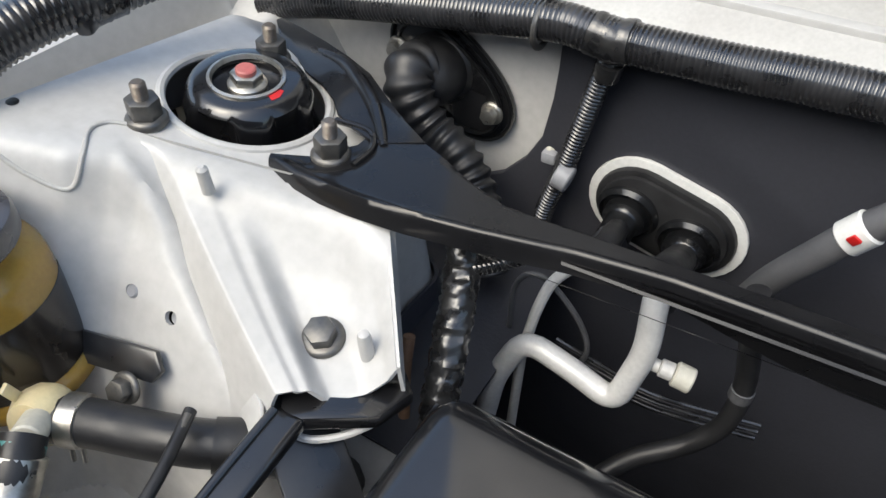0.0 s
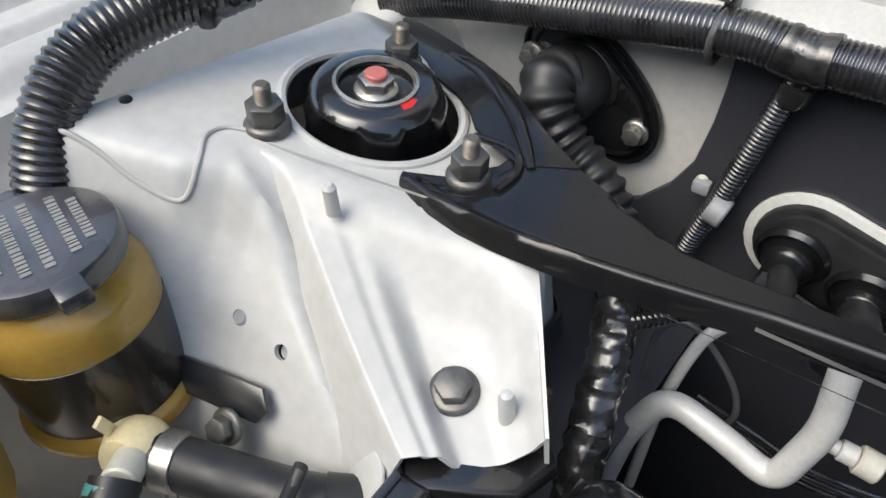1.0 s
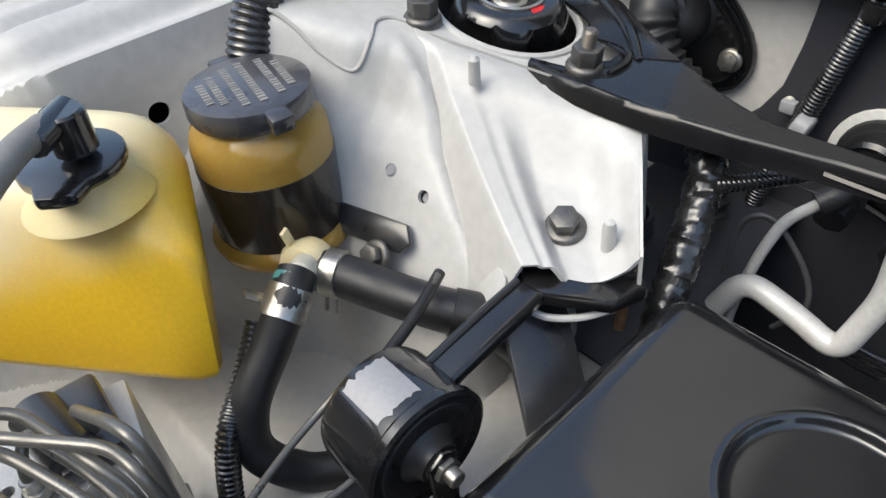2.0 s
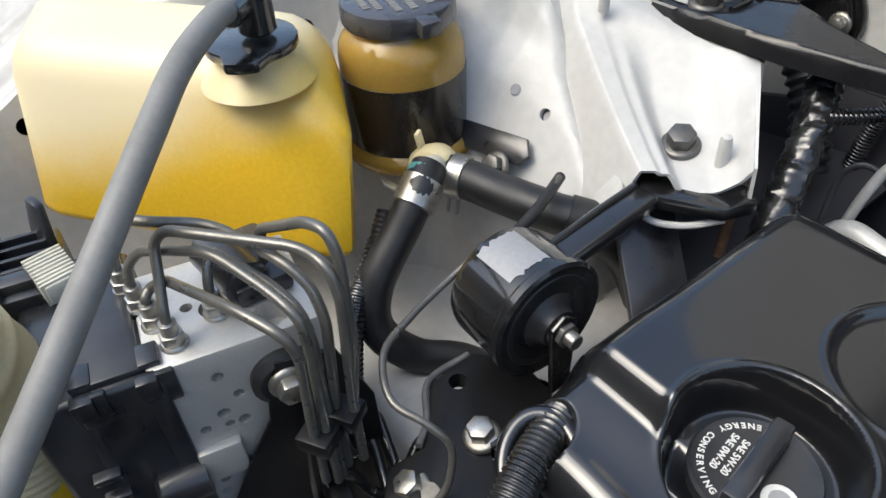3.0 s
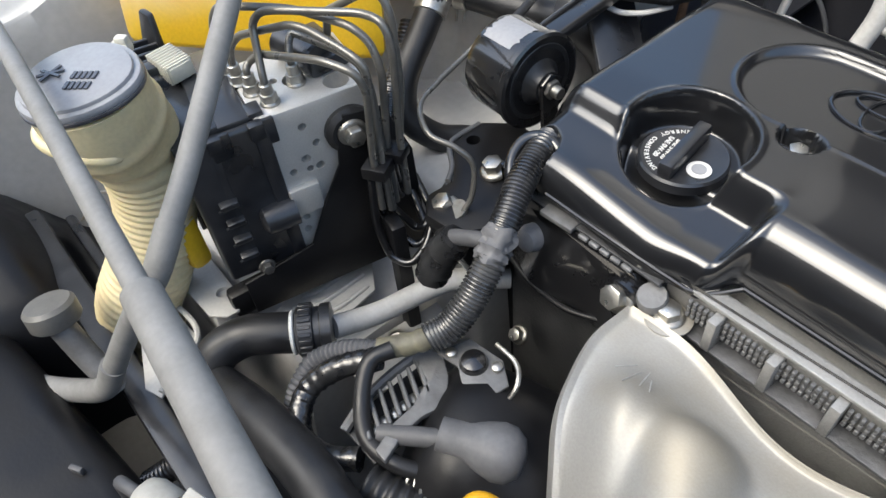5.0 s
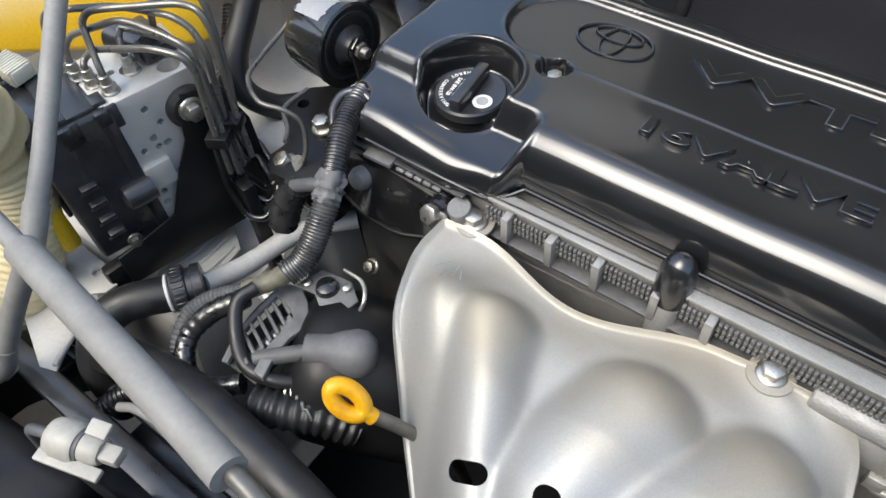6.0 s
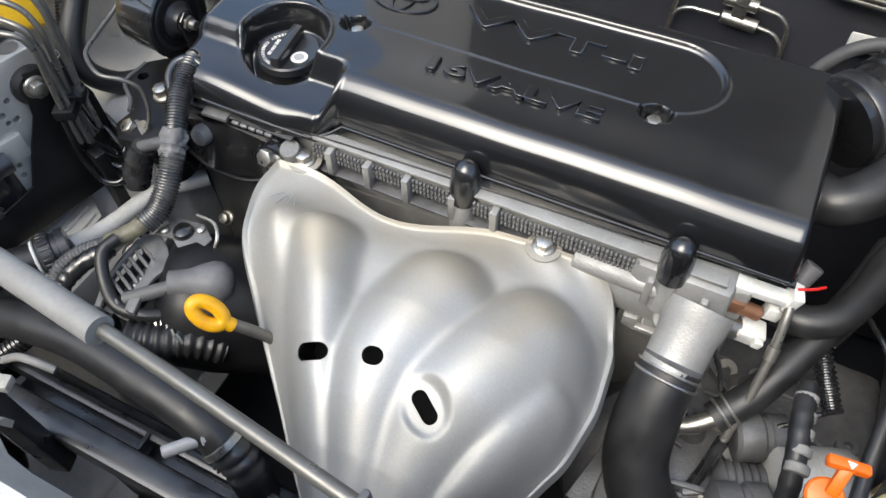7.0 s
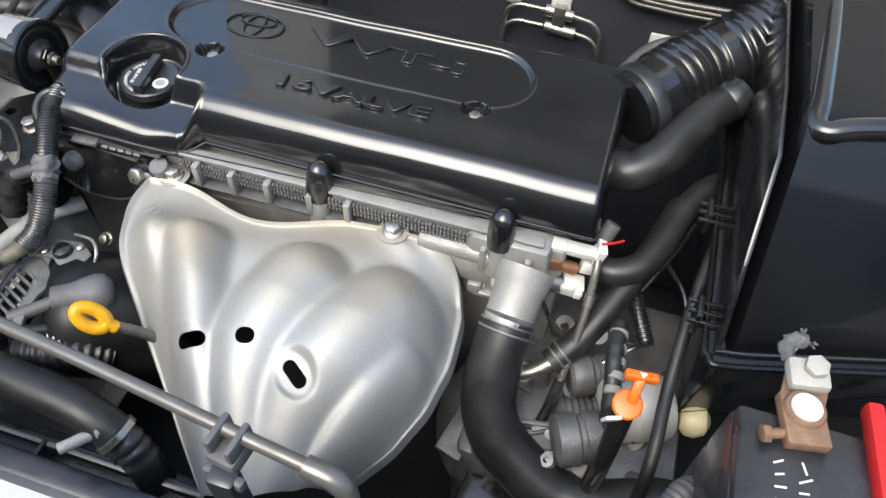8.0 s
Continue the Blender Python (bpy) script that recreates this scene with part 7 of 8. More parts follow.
def gearbox():
    t = thing("gearbox", (0.42, -0.15, 0.55), "grimy cast alloy gearbox with a number plate and cylinder", "gearbox")
    part("casing", block((0.20, 0.22, 0.18), pose(0.42, -0.12, 0.53, 0, 0, 0), 0.012), DULL, t)
    part("bell", lathe([(0.085, 0.0), (0.085, 0.06), (0.070, 0.075), (0.04, 0.08)], axis((0.36, -0.13, 0.60), (0.2, -0.5, 0.8)), 36), DULL, t)
    part("number_pad", block((0.026, 0.055, 0.006), pose(0.322, -0.204, 0.698, 8, 6, -14), 0.001), DULL, t)
    bars = [block((0.004, 0.0055, 0.001), pose(0.322, -0.204, 0.698, 8, 6, -14) @ pose(0.004, -0.020 + 0.008 * k, 0.0055), 0.0002, 1) for k in range(5)]
    part("stamped_bars", merged(*bars), DULL, t)
    part("cylinder", lathe([(0.022, 0), (0.030, 0.004), (0.030, 0.026), (0.0285, 0.027), (0.0285, 0.030), (0.030, 0.031), (0.030, 0.058), (0.026, 0.064), (0.012, 0.068)], axis((0.438, -0.163, 0.735), (0.93, 0.34, 0.02)), 32), MACHINED, t)
    part("ribbed_end", lathe([(0.016 + 0.003 * (k % 2), 0.003 * k) for k in range(12)] + [(0.014, 0.036), (0.004, 0.040)], axis((0.440, -0.162, 0.722), (-0.93, -0.34, -0.02)), 24), DULL, t)
    for k in range(4):
        part("rib", block((0.05, 0.006, 0.014), pose(0.385 + 0.02 * k, -0.190 + 0.012 * k, 0.702 + 0.004 * k, 10, 0, 28), 0.002), DULL, t)
    for z, r in ((0.735, 0.0235), (0.742, 0.019)):
        part("shift_drum", lathe([(r * 0.8, 0), (r, 0.003), (r, 0.020), (r * 0.9, 0.022), (r * 0.9, 0.026), (r, 0.027), (r, 0.040), (r * 0.7, 0.044)], axis((0.405, -0.205 + (z - 0.735) * 9, z), (0.9, 0.38, 0.05)), 30), DULL, t)
    rnd = random.Random(11)
    for k in range(34):
        x, y = rnd.uniform(0.345, 0.50), rnd.uniform(-0.235, -0.055)
        r, h = rnd.uniform(0.006, 0.012), rnd.uniform(0.008, 0.030)
        tilt = (rnd.uniform(-0.5, 0.5), rnd.uniform(-0.8, 0.1), 1)
        part("cast_boss", lathe([(r * 1.25, -0.02), (r * 1.1, h * 0.7), (r, h), (r * 0.45, h + 0.0005), (r * 0.45, h - 0.004)], axis((x, y, 0.700), tilt), 16), rnd.choice((DULL, CAST, MACHINED)), t)
    for k in range(9):
        x, y = rnd.uniform(0.35, 0.49), rnd.uniform(-0.22, -0.06)
        part("cast_rib", block((rnd.uniform(0.03, 0.06), 0.005, rnd.uniform(0.016, 0.034)), pose(x, y, 0.695, 0, 0, rnd.uniform(-50, 70)), 0.0015), DULL, t)
    for k in range(3):
        fasten(bolt_dark, (rnd.uniform(0.35, 0.49), rnd.uniform(-0.22, -0.07), 0.716), (rnd.uniform(-0.3, 0.3), rnd.uniform(-0.6, 0.1), 1), 0.8, 40 * k)
    part("rubber_ball", lathe([(0.010, 0), (0.016, 0.005), (0.018, 0.014), (0.014, 0.024), (0.005, 0.029)], axis((0.512, -0.140, 0.722), (0.9, 0.1, 0.1)) @ Matrix.Scale(0.95, 4), 40), CREAM, t, "yellowed rubber cap")
    part("mount_plate", block((0.07, 0.09, 0.012), pose(0.365, -0.265, 0.655, 12, 0, -12), 0.003), BLACK, t)
    part("lower_lug", merged(rod((0.40, -0.262, 0.69), (0.425, -0.262, 0.69), 0.012), block((0.03, 0.02, 0.02), pose(0.455, -0.255, 0.70), 0.003)), CAST, t)
    d = thing("gearbox_dipstick", (0.452, -0.195, 0.85), "bright orange dipstick handle on a black tube", "dipstick")
    part("handle_bar", block((0.026, 0.0075, 0.0075), pose(0.452, -0.190, 0.850, 0, 4, 8), 0.002), ORANGE, d)
    part("stem", block((0.008, 0.007, 0.024), axis((0.450, -0.205, 0.838), (0.1, 0.6, 0.6)), 0.002), ORANGE, d)
    part("disc", lathe([(0.0118, 0), (0.0118, 0.003), (0.0105, 0.0045), (0.004, 0.0055)], axis((0.448, -0.205, 0.833), (0, -0.35, 0.9)), 28), ORANGE, d)
    part("tube", hose([(0.449, -0.202, 0.832), (0.447, -0.214, 0.806), (0.445, -0.225, 0.77), (0.444, -0.23, 0.70)], 0.0085, 16), BLACK, d)
    part("white_tag", block((0.012, 0.003, 0.018), pose(0.438, -0.214, 0.818, 20, 0, 20), 0.0005), WHITE, d)
    part("arrow_mark", plate([(-0.003, 0.002), (0.003, 0.002), (0, -0.003)], 0.0004, pose(0.453, -0.191, 0.8578), 0), WHITE, d)
    b = thing("breather_tube", (0.43, -0.14, 0.78), "dull striped rubber breather tube by the dipstick", "hose")
    part("tube", sweep(glide([(0.436, -0.110, 0.80), (0.436, -0.140, 0.80), (0.440, -0.170, 0.79), (0.444, -0.19, 0.77)], 0.002), lambda f, s: 0.0078 * (1 + 0.03 * math.sin(2 * math.pi * s / 0.012)), 14), RUBBER, b)
    for k in range(5):
        part("grey_band", rod((0.4362 + 0.0012 * k, -0.118 - 0.013 * k, 0.8005 - 0.0016 * k), (0.4364 + 0.0012 * k, -0.125 - 0.013 * k, 0.7995 - 0.0018 * k), 0.0084, 16), SLEEVE, b)
    r = thing("black_rod", (0.48, -0.18, 0.77), "thin black steel rod standing beside the gearbox", "rod")
    part("bar", hose([(0.502, -0.02, 0.84), (0.492, -0.080, 0.82), (0.486, -0.150, 0.79), (0.484, -0.215, 0.765), (0.482, -0.25, 0.70)], 0.0058, 14), RUBBER, r)


gearbox()


def air_intake():
    t = thing("air_duct", (0.45, 0.13, 0.90), "black corrugated air intake duct", "duct")
    line = glide([(0.395, 0.075, 0.885), (0.418, 0.100, 0.890), (0.450, 0.135, 0.898), (0.490, 0.168, 0.908), (0.530, 0.205, 0.925), (0.575, 0.24, 0.95), (0.63, 0.27, 0.97)], 0.0012)

    def rad(f, s):
        r = 0.036 + 0.010 * f
        if 0.040 < s < 0.100 or s > 0.115:
            r *= 1 + 0.075 * math.sin(2 * math.pi * s / (0.0100 if s < 0.105 else 0.0165))
        return r
    part("duct_wall", sweep(line, rad, 36), BLACK, t)
    part("end_collar", lathe([(0.0385, 0), (0.0395, 0.002), (0.0395, 0.012), (0.0385, 0.014)], axis((0.400, 0.080, 0.886), (0.66, 0.72, 0.14)), 36), PLASTIC, t)
    a = thing("air_box", (0.62, 0.0, 0.84), "large glossy black air filter box", "air box")
    X0, X1 = 0.503, 0.86
    prof = [(-0.153, 0.852), (-0.150, 0.868), (-0.052, 0.990), (-0.036, 1.000), (0.02, 1.004), (0.13, 1.012), (0.24, 1.010)]
    U, W = grid(np.linspace(0, 1, 30), np.linspace(0, 1, 60))
    py = np.interp(np.linspace(0, 1, 60), np.linspace(0, 1, len(prof)), [p[0] for p in prof])
    pz = np.interp(np.linspace(0, 1, 60), np.linspace(0, 1, len(prof)), [p[1] for p in prof])
    X = X0 + (X1 - X0) * U
    Y = np.repeat(py[None], 30, 0) + 0.28 * (X - X0)
    Z = np.repeat(pz[None], 30, 0) - 0.10 * smooth(0.03, 0.0, U) ** 1.5
    part("upper_shell", shell(np.stack([X, Y, Z], -1), 0.004), GLOSSBOX, a, sharp=50)
    part("side_wall", plate([(-0.150, 0.852), (-0.145, 0.868), (-0.052, 0.975), (0.02, 0.985), (0.24, 0.99), (0.24, 0.852)], 0.004, Matrix(((0, 0, 1, 0.503), (1, 0, 0, 0), (0, 1, 0, 0), (0, 0, 0, 1))), 0.001), BLACK, a)
    part("flange", merged(plate([(0.494, -0.150), (0.505, -0.160), (0.86, -0.060), (0.86, 0.24), (0.494, 0.24)], 0.005, pose(0, 0, 0.846), 0.002), hose([(0.497, 0.2, 0.852), (0.496, 0.0, 0.852), (0.496, -0.135, 0.852), (0.500, -0.154, 0.852), (0.512, -0.160, 0.852), (0.60, -0.136, 0.852), (0.85, -0.066, 0.852)], 0.003, 10)), GLOSSBOX, a)
    part("inner_bead", hose([(0.507, 0.2, 0.856), (0.506, 0.0, 0.856), (0.506, -0.135, 0.856), (0.512, -0.149, 0.856), (0.60, -0.126, 0.856), (0.85, -0.056, 0.856)], 0.0018, 8), BLACK, a)
    part("lower_shell", plate([(0.508, -0.138), (0.85, -0.044), (0.85, 0.22), (0.508, 0.22)], 0.12, pose(0, 0, 0.728), 0.004), PLASTIC, a)
    part("rim", hose([(0.536, 0.14, 1.004), (0.530, 0.06, 1.001), (0.524, -0.010, 0.998), (0.522, -0.032, 0.994), (0.530, -0.040, 0.994), (0.56, -0.030, 0.998), (0.70, 0.010, 0.999), (0.85, 0.052, 0.999)], 0.0085, 14), COVER, a)
    for y in (-0.005, -0.117):
        lug = part("latch", block((0.005, 0.022, 0.026), pose(0.488, y, 0.838), 0.0012), BLACK, a)
        for dy in (-0.010, 0.000, 0.010):
            part("latch_bar", block((0.026, 0.0035, 0.004), pose(0.492, y + dy, 0.853), 0.001), BLACK, lug)
    for k in range(4):
        part("side_rib", block((0.004, 0.004, 0.050), pose(0.503, -0.090 + 0.022 * k, 0.800), 0.001), BLACK, a)


air_intake()


def battery():
    t = thing("battery", (0.62, -0.32, 0.75), "black car battery with a corroded copper terminal clamp", "battery")
    part("case", block((0.24, 0.17, 0.175), pose(0.622, -0.312, 0.735, 0, 0, 0), 0.006), PLASTIC, t)
    part("lid", block((0.236, 0.166, 0.010), pose(0.622, -0.312, 0.908), 0.003), PLASTIC, t)
    part("red_cover", merged(block((0.011, 0.12, 0.014), pose(0.588, -0.268, 0.916, 0, 0, 4), 0.003), block((0.05, 0.014, 0.014), pose(0.572, -0.338, 0.916, 0, 0, 10), 0.003)), RED, t, "bright red cover strip")
    rnd = random.Random(9)
    for k in range(2):
        for j in range(4):
            part("chalk_bar", block((0.0012, 0.005 + 0.004 * rnd.random(), 0.0005), pose(0.528 + 0.016 * k + 0.003 * rnd.random(), -0.262 - 0.008 * j, 0.9182, 0, 0, rnd.choice((-80, -60, -70, 20))), 0), WHITE, t)
    c = thing("battery_clamp", (0.54, -0.24, 0.92), "corroded copper battery clamp with a pale bolt block", "battery clamp")
    part("clamp_body", merged(block((0.027, 0.036, 0.010), pose(0.5415, -0.233, 0.918, 0, 0, 10), 0.002), lathe([(0.0135, 0), (0.0135, 0.008), (0.012, 0.010), (0.010, 0.010)], pose(0.541, -0.227, 0.920), 24)), CORRODED, c)
    part("post", lathe([(0.0095, 0), (0.0095, 0.012), (0.0085, 0.013)], pose(0.541, -0.227, 0.920), 24), WHITE, c)
    part("pinch_bolt", merged(rod((0.520, -0.248, 0.923), (0.532, -0.244, 0.923), 0.0035), plate(hex_outline(0.006), 0.005, axis((0.517, -0.249, 0.923), (1, 0.3, 0)), 0.0006)), CORRODED, c)
    part("nut_block", merged(block((0.026, 0.022, 0.012), pose(0.543, -0.201, 0.922, 4, -4, 8), 0.004), plate(hex_outline(0.008), 0.006, pose(0.545, -0.199, 0.934, 4, -4, 20), 0.001)), AGEDPLUG, c, "pale greyish bolt block")
    part("lower_washer", plate(hex_outline(0.016), 0.003, pose(0.544, -0.208, 0.918, 0, 0, 20), 0.0006), CORRODED, c)
    rnd = random.Random(4)
    curl = glide([(0.533, -0.190, 0.922), (0.530, -0.182, 0.926), (0.536, -0.175, 0.929), (0.545, -0.177, 0.928)], 0.002)
    part("cable_end", taped([tuple(p) for p in curl[::3]], 0.0050, 0.004, 12, 0.3, 0.5), GREYRUB, c, "frayed grey cable end")
    frays = []
    for p in curl[2::1]:
        for _ in range(3):
            e = Vector(p) + Vector((rnd.uniform(-0.006, 0.006), rnd.uniform(-0.004, 0.006), rnd.uniform(0.0, 0.006)))
            frays.append(rod(tuple(p), tuple(e), 0.0009, 5))
    part("frayed_end", merged(*frays), GREYRUB, c)["kind"] = "stuff"
    h = thing("hold_down_hose", (0.49, -0.26, 0.85), "grey ribbed tube in front of the battery", "hose")
    part("tube", conduit([(0.478, -0.31, 0.80), (0.484, -0.285, 0.82), (0.495, -0.262, 0.83), (0.505, -0.25, 0.82)], 0.010, 0.004, 0.10, 14), GREYRUB, h)


battery()


def bulkhead_fittings():
    t = thing("brake_junction", (0.285, 0.35, 0.79), "white and silver brake pipe junction on the black bulkhead", "pipe junction")
    part("bracket", block((0.026, 0.006, 0.050), pose(0.287, 0.352, 0.790), 0.003), WHITE, t)
    part("valve", merged(rod((0.268, 0.345, 0.800), (0.306, 0.345, 0.797), 0.0075, 16), rod((0.270, 0.343, 0.778), (0.312, 0.343, 0.774), 0.008, 16), block((0.016, 0.014, 0.04), pose(0.288, 0.345, 0.770), 0.002)), STEEL, t)
    for z in (0.800, 0.776):
        part("pipe_run", pipe([(0.268, 0.345, z), (0.232, 0.345, z + 0.001), (0.218, 0.345, z - 0.008), (0.214, 0.345, z - 0.04), (0.213, 0.345, 0.64)], 0.0028, 0.012, 10), STEEL, t)
        part("pipe_run", pipe([(0.306, 0.345, z - 0.002), (0.332, 0.345, z - 0.006), (0.344, 0.343, z - 0.018), (0.347, 0.343, z - 0.05), (0.348, 0.343, 0.64)], 0.0028, 0.012, 10), STEEL, t)
    b = thing("bulkhead_bush", (0.222, 0.355, 0.81), "white round bush with a brass centre on the bulkhead", "bush")
    part("disc", lathe([(0.017, 0), (0.017, 0.004), (0.014, 0.006)], axis((0.222, 0.356, 0.813), (0, -1, 0.1)), 28), WHITE, b)
    part("centre", lathe([(0.007, 0), (0.007, 0.010), (0.005, 0.012)], axis((0.222, 0.352, 0.813), (0, -1, 0.1)), 20), COPPER, b)
    for k in range(3):
        c = thing("bulkhead_pipe", (0.36, 0.34, 0.83), "thin grey pipe climbing the bulkhead", "pipe", "pipes on the bulkhead")
        part("pipe_run", pipe([(0.33 + 0.01 * k, 0.348, 0.87), (0.372 + 0.01 * k, 0.346, 0.832 + 0.006 * k), (0.43, 0.345, 0.830 + 0.007 * k), (0.60, 0.345, 0.832 + 0.008 * k)], 0.0030, 0.012, 10), PIPE, c)
    d = thing("servo_hose", (0.40, 0.33, 0.80), "grey rubber vacuum hose arching to the bulkhead", "hose")
    part("tube", hose([(0.376, 0.315, 0.730), (0.392, 0.318, 0.765), (0.412, 0.322, 0.790), (0.440, 0.328, 0.802), (0.475, 0.334, 0.803), (0.52, 0.34, 0.78)], 0.0080, 14), GREYRUB, d)
    e = thing("white_clip", (0.42, 0.34, 0.79), "small white clip on the bulkhead", "clip")
    part("tag", block((0.034, 0.004, 0.022), pose(0.424, 0.350, 0.772, 0, 0, 0), 0.002), WHITE, e)


bulkhead_fittings()


# ---- front panel ----
def front_panel():
    solo("wall_front", block((1.9, 0.05, 0.42), pose(0.2, -0.60, 0.28), 0.01), PLASTIC, "dark lower front panel", "wall", kind="structure")
    X, W = grid(np.linspace(0.02, 0.98, 60), np.linspace(0, 1, 30))
    Y = -0.70 + 0.280 * W + 0.02 * smooth(0.08, 0.02, X)
    Z = 0.955 + 0.045 * smooth(0.0, 0.75, W) - 0.030 * smooth(0.97, 1.0, W) - 0.05 * smooth(0.05, 0.02, X)
    solo("trim_bumper", shell(np.stack([X, Y, Z], -1), 0.004), LINER, "light grey painted front panel lip", "panel", kind="structure")
    solo("wall_grille", block((0.95, 0.03, 0.66), pose(0.50, -0.455, 0.29), 0.006), MATTE, "dark panel below the front lip", "wall", kind="structure")
    t = thing("front_beam", (0.1, -0.41, 0.72), "black plastic beam across the front with ribs", "beam")
    part("rail", block((1.2, 0.022, 0.030), pose(0.10, -0.369, 0.722), 0.005), PLASTIC, t)
    part("rear_rail", block((1.2, 0.010, 0.022), pose(0.10, -0.340, 0.706), 0.004), PLASTIC, t)
    for k in (1, 4, 7, 10):
        part("rib", block((0.004, 0.030, 0.018), pose(-0.32 + 0.075 * k, -0.355, 0.712), 0.001), PLASTIC, t)
    r = thing("radiator", (0.1, -0.44, 0.45), "black radiator core seen from above", "radiator")
    part("tank", block((0.62, 0.045, 0.05), pose(0.14, -0.345, 0.66), 0.010), PLASTIC, r)
    part("core", block((0.62, 0.02, 0.36), pose(0.14, -0.345, 0.30), 0.002), MATTE, r)
    h = thing("fan_hose", (0.02, -0.34, 0.85), "thick black rubber hose with a silver clamp at the front", "hose")
    part("tube", hose([(-0.200, -0.325, 0.760), (-0.150, -0.318, 0.778), (-0.090, -0.314, 0.786), (-0.030, -0.318, 0.788), (0.020, -0.322, 0.786), (0.046, -0.326, 0.780), (0.060, -0.329, 0.773)], 0.0165, 22), RUBBER, h)
    worm_clamp(h, (0.0575, -0.3285, 0.7745), (0.0625, -0.3295, 0.7700), 0.0172)
    part("outlet", sweep(glide([(0.060, -0.329, 0.773), (0.070, -0.331, 0.764), (0.080, -0.335, 0.745), (0.084, -0.338, 0.69)], 0.0015), lambda f, s: 0.0150 * (1 + 0.06 * math.sin(2 * math.pi * min(s, 0.03) / 0.009)), 22), PLASTIC, h)
    p = thing("bonnet_stay", (0.05, -0.35, 0.99), "grey bonnet stay rod with a thick foam sleeve", "stay rod")
    part("rod", hose([(-0.40, -0.315, 0.985), (-0.10, -0.338, 0.988), (0.10, -0.357, 0.993), (0.24, -0.374, 0.996), (0.285, -0.379, 0.996)], 0.0039, 14, 0.02), PIPE, p)
    part("sleeve", hose([(-0.086, -0.340, 0.988), (0.0, -0.348, 0.991), (0.079, -0.356, 0.993)], 0.0080, 20, 0.02), SLEEVE, p, "thick grey foam sleeve")
    part("thin_sleeve", hose([(-0.40, -0.315, 0.985), (-0.25, -0.326, 0.987), (-0.086, -0.340, 0.988)], 0.0052, 16, 0.02), SLEEVE, p)
    part("hook", hose([(0.280, -0.3785, 0.996), (0.298, -0.380, 0.992), (0.302, -0.382, 0.975), (0.296, -0.384, 0.96)], 0.0060, 14), PIPE, p)
    c = thing("stay_clip", (0.25, -0.38, 0.97), "grey plastic clip that holds the bonnet stay", "clip")
    part("jaw", merged(block((0.018, 0.018, 0.012), pose(0.238, -0.380, 0.978, 0, 0, -8), 0.003), block((0.004, 0.019, 0.017), pose(0.232, -0.376, 0.984, 0, 0, -8), 0.0015), block((0.004, 0.019, 0.017), pose(0.244, -0.378, 0.984, 0, 0, -8), 0.0015), block((0.024, 0.006, 0.008), pose(0.240, -0.391, 0.976, 0, 0, -8), 0.002)), GREYRUB, c)
    part("stem", block((0.016, 0.012, 0.22), pose(0.24, -0.392, 0.765), 0.003), PLASTIC, c)
    g = thing("lamp_plug", (-0.126, -0.38, 0.78), "ivory plug with a grey cable at the front corner", "connector")
    d = Vector((0.94, 0.32, -0.06)).normalized()
    pm = axis((-0.104, -0.390, 0.850), d)
    part("housing", lathe([(0.006, -0.002), (0.0105, 0.001), (0.0125, 0.006), (0.0125, 0.018), (0.011, 0.021)], pm, 26), AGEDPLUG, g)
    part("barrel", lathe([(0.0090, 0.018), (0.0094, 0.022), (0.0090, 0.034), (0.0075, 0.036)], pm, 22), AGEDPLUG, g)
    part("nozzle", block((0.011, 0.009, 0.014), pm @ pose(0, 0, 0.034), 0.002), AGEDPLUG, g)
    part("lock_ring", lathe([(0.0100, 0.0205), (0.0103, 0.022), (0.0100, 0.0235)], pm, 22), GREYRUB, g)
    part("base_flange", block((0.044, 0.008, 0.004), pose(-0.082, -0.396, 0.845, 0, 4, 18), 0.001), AGEDPLUG, g)
    part("latch", block((0.014, 0.010, 0.004), pose(-0.078, -0.371, 0.855, 10, 4, 18), 0.001), AGEDPLUG, g)
    part("holder", block((0.020, 0.016, 0.14), pose(-0.082, -0.388, 0.704, 0, 0, 18), 0.003), PLASTIC, g)
    part("tail", hose([(-0.103, -0.390, 0.850), (-0.114, -0.394, 0.849), (-0.124, -0.397, 0.842), (-0.130, -0.40, 0.81)], 0.0036, 10), GREYRUB, g)
    part("cable", hose([(-0.150, -0.350, 0.765), (-0.130, -0.345, 0.778), (-0.112, -0.343, 0.782), (-0.095, -0.34, 0.776)], 0.0036, 10), SLEEVE, g)
    x = thing("pipe_stub", (0.045, -0.347, 0.80), "short pale pipe stub beside the front hose", "pipe")
    part("tube", rod((0.030, -0.357, 0.783), (0.052, -0.334, 0.784), 0.0050, 16), GREYCAP, x)
    part("collar", rod((0.050, -0.336, 0.784), (0.055, -0.331, 0.784), 0.0078, 16), GREYCAP, x)
    k = thing("coolant_filler", (-0.30, -0.385, 0.79), "grey ribbed cap on a short pipe at the front corner", "cap")
    part("knob", lathe([(0.017, 0), (0.0185, 0.002), (0.0185, 0.014), (0.016, 0.017), (0.004, 0.018)], axis((-0.304, -0.388, 0.796), (-0.3, 0.1, 1)), 28), KNOB, k)
    part("pipe_run", hose([(-0.302, -0.388, 0.797), (-0.285, -0.385, 0.77), (-0.262, -0.38, 0.745)], 0.0095, 14), VENT, k)
    w = thing("corner_plate", (-0.27, -0.28, 0.73), "light painted corner plate with a round hole", "bracket")
    pl = part("sheet", plate([(-0.350, -0.302), (-0.302, -0.302), (-0.264, -0.300), (-0.253, -0.290), (-0.252, -0.280), (-0.262, -0.272), (-0.350, -0.270)], 0.003, pose(0, 0, 0.757), 0.001), LINER, w)
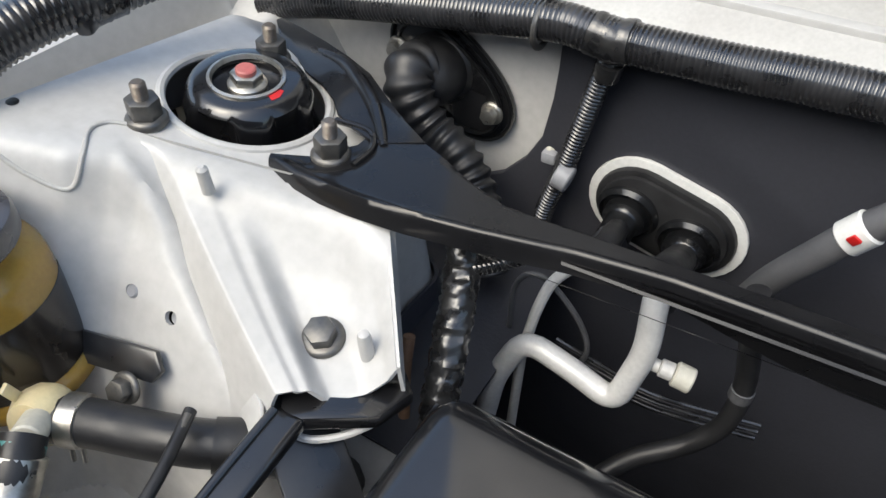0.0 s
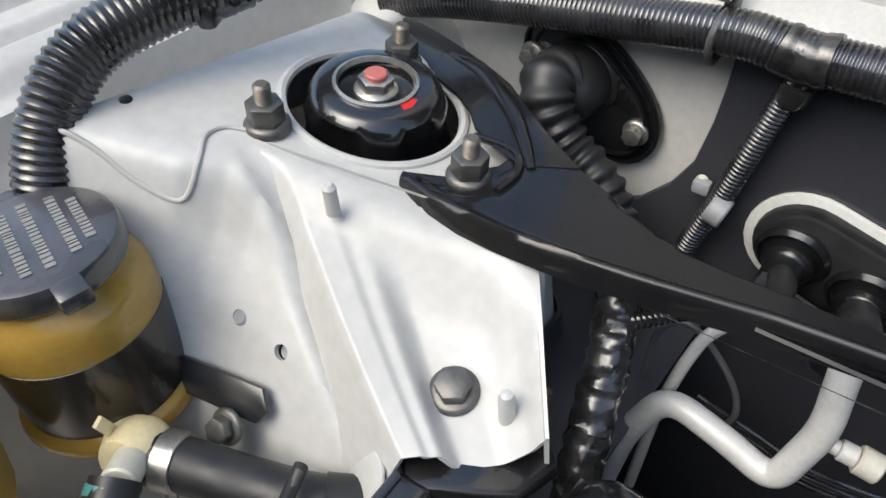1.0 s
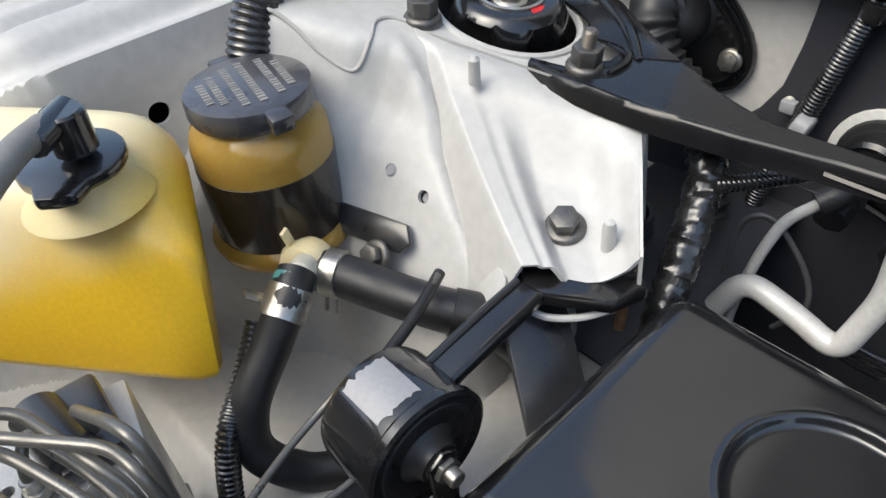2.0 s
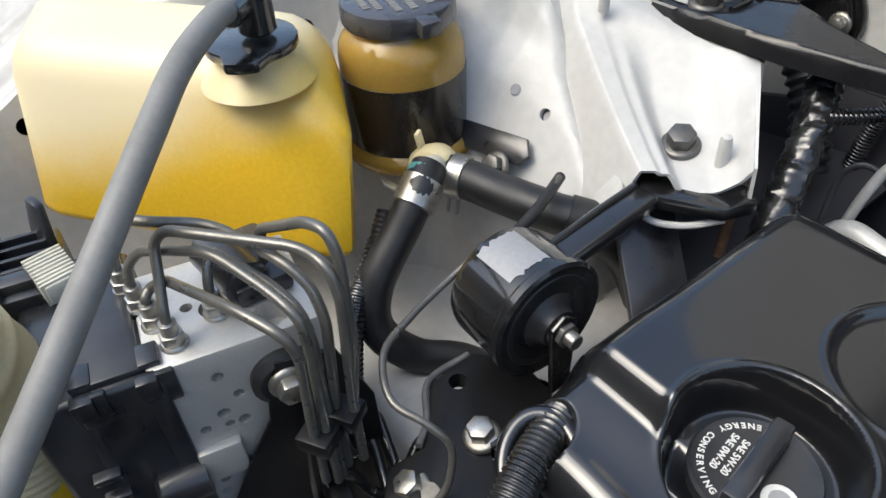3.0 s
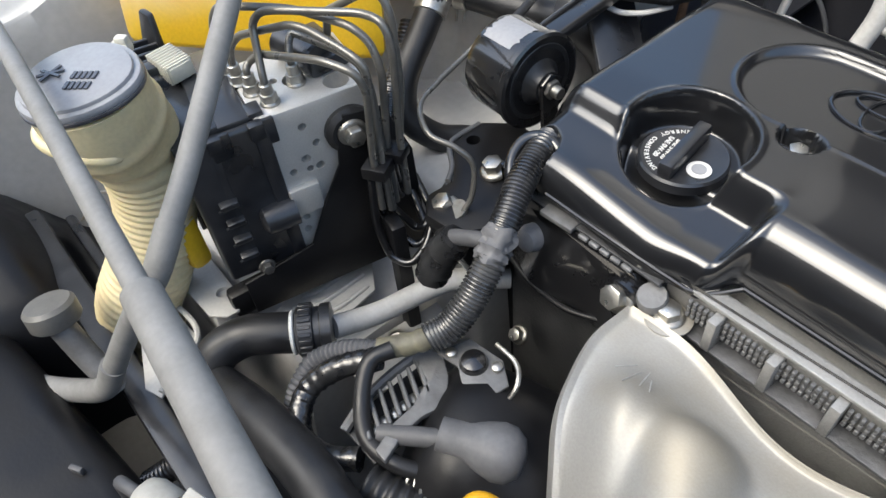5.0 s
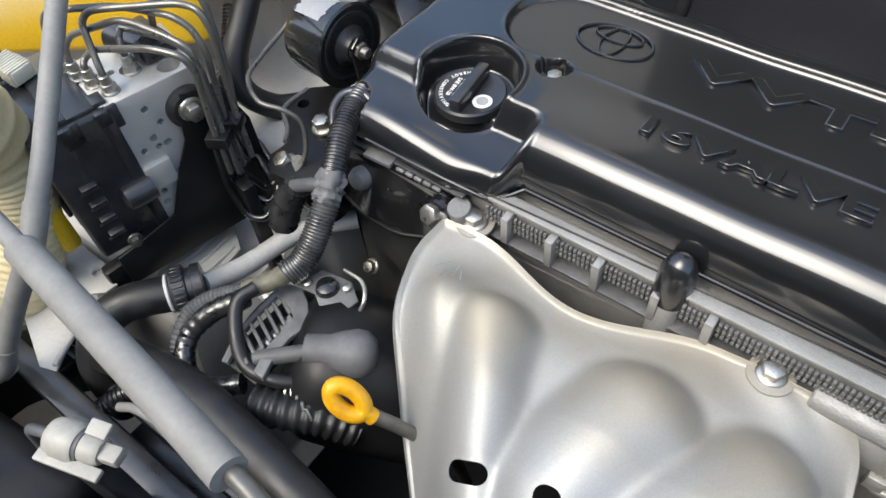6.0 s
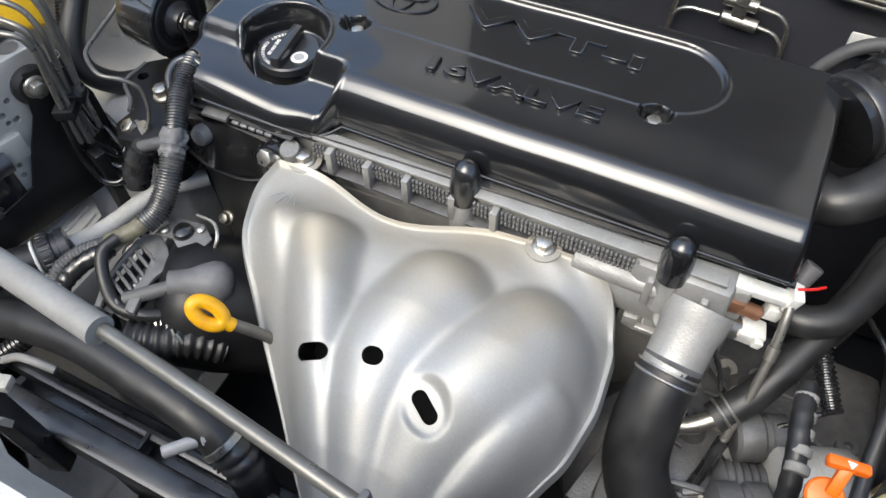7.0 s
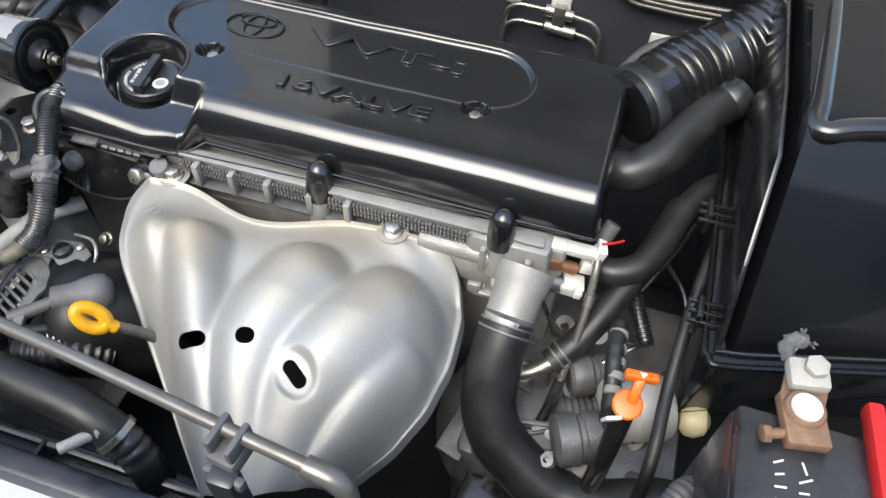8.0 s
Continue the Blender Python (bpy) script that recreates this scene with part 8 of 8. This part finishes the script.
    pierced(pl, [lathe([(0.0052, -0.02), (0.0052, 0.02)], axis((-0.277, -0.281, 0.757)), 20)])
    part("leg", block((0.09, 0.026, 0.05), pose(-0.305, -0.285, 0.706), 0.004), LINER, w)
    j = thing("rail_plate", (-0.24, -0.205, 0.72), "light painted rail plate with pressed lines beside the brake unit", "bracket")
    part("sheet", plate([(-0.255, -0.256), (-0.268, -0.222), (-0.262, -0.165), (-0.252, -0.159), (-0.217, -0.180), (-0.212, -0.213), (-0.223, -0.247)], 0.003, pose(0, 0, 0.727), 0.001), LINER, j)
    for k in range(3):
        part("pressed_line", hose([(-0.226 - 0.013 * k, -0.238 + 0.004 * k, 0.7305), (-0.222 - 0.013 * k, -0.21, 0.7305), (-0.224 - 0.013 * k, -0.182 + 0.004 * k, 0.7305)], 0.0022, 8), LINER, j)
    part("lower_sheet", plate([(-0.189, -0.235), (-0.197, -0.202), (-0.191, -0.138), (-0.167, -0.143), (-0.148, -0.204), (-0.155, -0.235)], 0.003, pose(0, 0, 0.697), 0.001), LINER, j)
    part("drain_plug", lathe([(0.0105, 0), (0.0105, 0.004), (0.008, 0.005), (0.0075, 0.003), (0.003, 0.003)], axis((-0.181, -0.189, 0.700), (0.2, -0.3, 1)), 20), STEEL, j)
    y = thing("corner_bracket", (-0.26, -0.34, 0.74), "light grey corner bracket with a turned-up edge", "bracket")
    part("sheet", plate([(-0.327, -0.320), (-0.257, -0.315), (-0.228, -0.360), (-0.243, -0.366), (-0.30, -0.345)], 0.003, pose(0, 0, 0.750), 0.001), LINER, y)
    part("turned_edge", hose([(-0.327, -0.319, 0.754), (-0.258, -0.314, 0.757), (-0.229, -0.358, 0.757)], 0.0024, 8, 0.004), LINER, y)
    part("small_bolt", merged(rod((-0.272, -0.322, 0.752), (-0.272, -0.322, 0.762), 0.004), rod((-0.282, -0.322, 0.757), (-0.262, -0.322, 0.757), 0.0022)), STEEL, y)
    f = thing("front_loom_branch", (-0.18, -0.33, 0.74), "black corrugated loom low at the front corner", "wiring loom")
    part("conduit", conduit([(-0.21, -0.40, 0.70), (-0.195, -0.37, 0.72), (-0.18, -0.345, 0.735), (-0.165, -0.32, 0.745)], 0.0095, 0.004, 0.12, 14), LOOM, f)

    # made-up black housing, added so that the front corner stays dark
    hl = thing("headlamp", (-0.40, -0.42, 0.70), "black forms added to fill the dark front corner, built like a headlamp back", "headlamp")
    U, W = grid(np.linspace(0, 1, 30), np.linspace(0, 1, 30))
    part("housing", shell(np.stack([-0.60 + 0.27 * U, -0.62 + 0.31 * W, 0.66 + 0.13 * np.sin(np.pi * np.clip(U * 0.62 + 0.2, 0, 1)) * smooth(1.0, 0.7, W) - 0.10 * smooth(0.82, 1.0, U)], -1), 0.004), FLATBLACK, hl)
    part("spring_wire", hose([(-0.400, -0.335, 0.790), (-0.388, -0.318, 0.815), (-0.366, -0.305, 0.825), (-0.352, -0.302, 0.82)], 0.0012, 6), STEEL, hl)
    part("lower_housing", block((0.26, 0.16, 0.10), pose(-0.24, -0.488, 0.665, 0, 0, 8), 0.02, 3), FLATBLACK, hl)
    part("vent_slot", merged(*[block((0.010, 0.004, 0.006), pose(-0.205 + 0.022 * k, -0.425 - 0.012 * k, 0.765, 0, 0, 30), 0.001) for k in range(3)]), GREYRUB, hl)


front_panel()
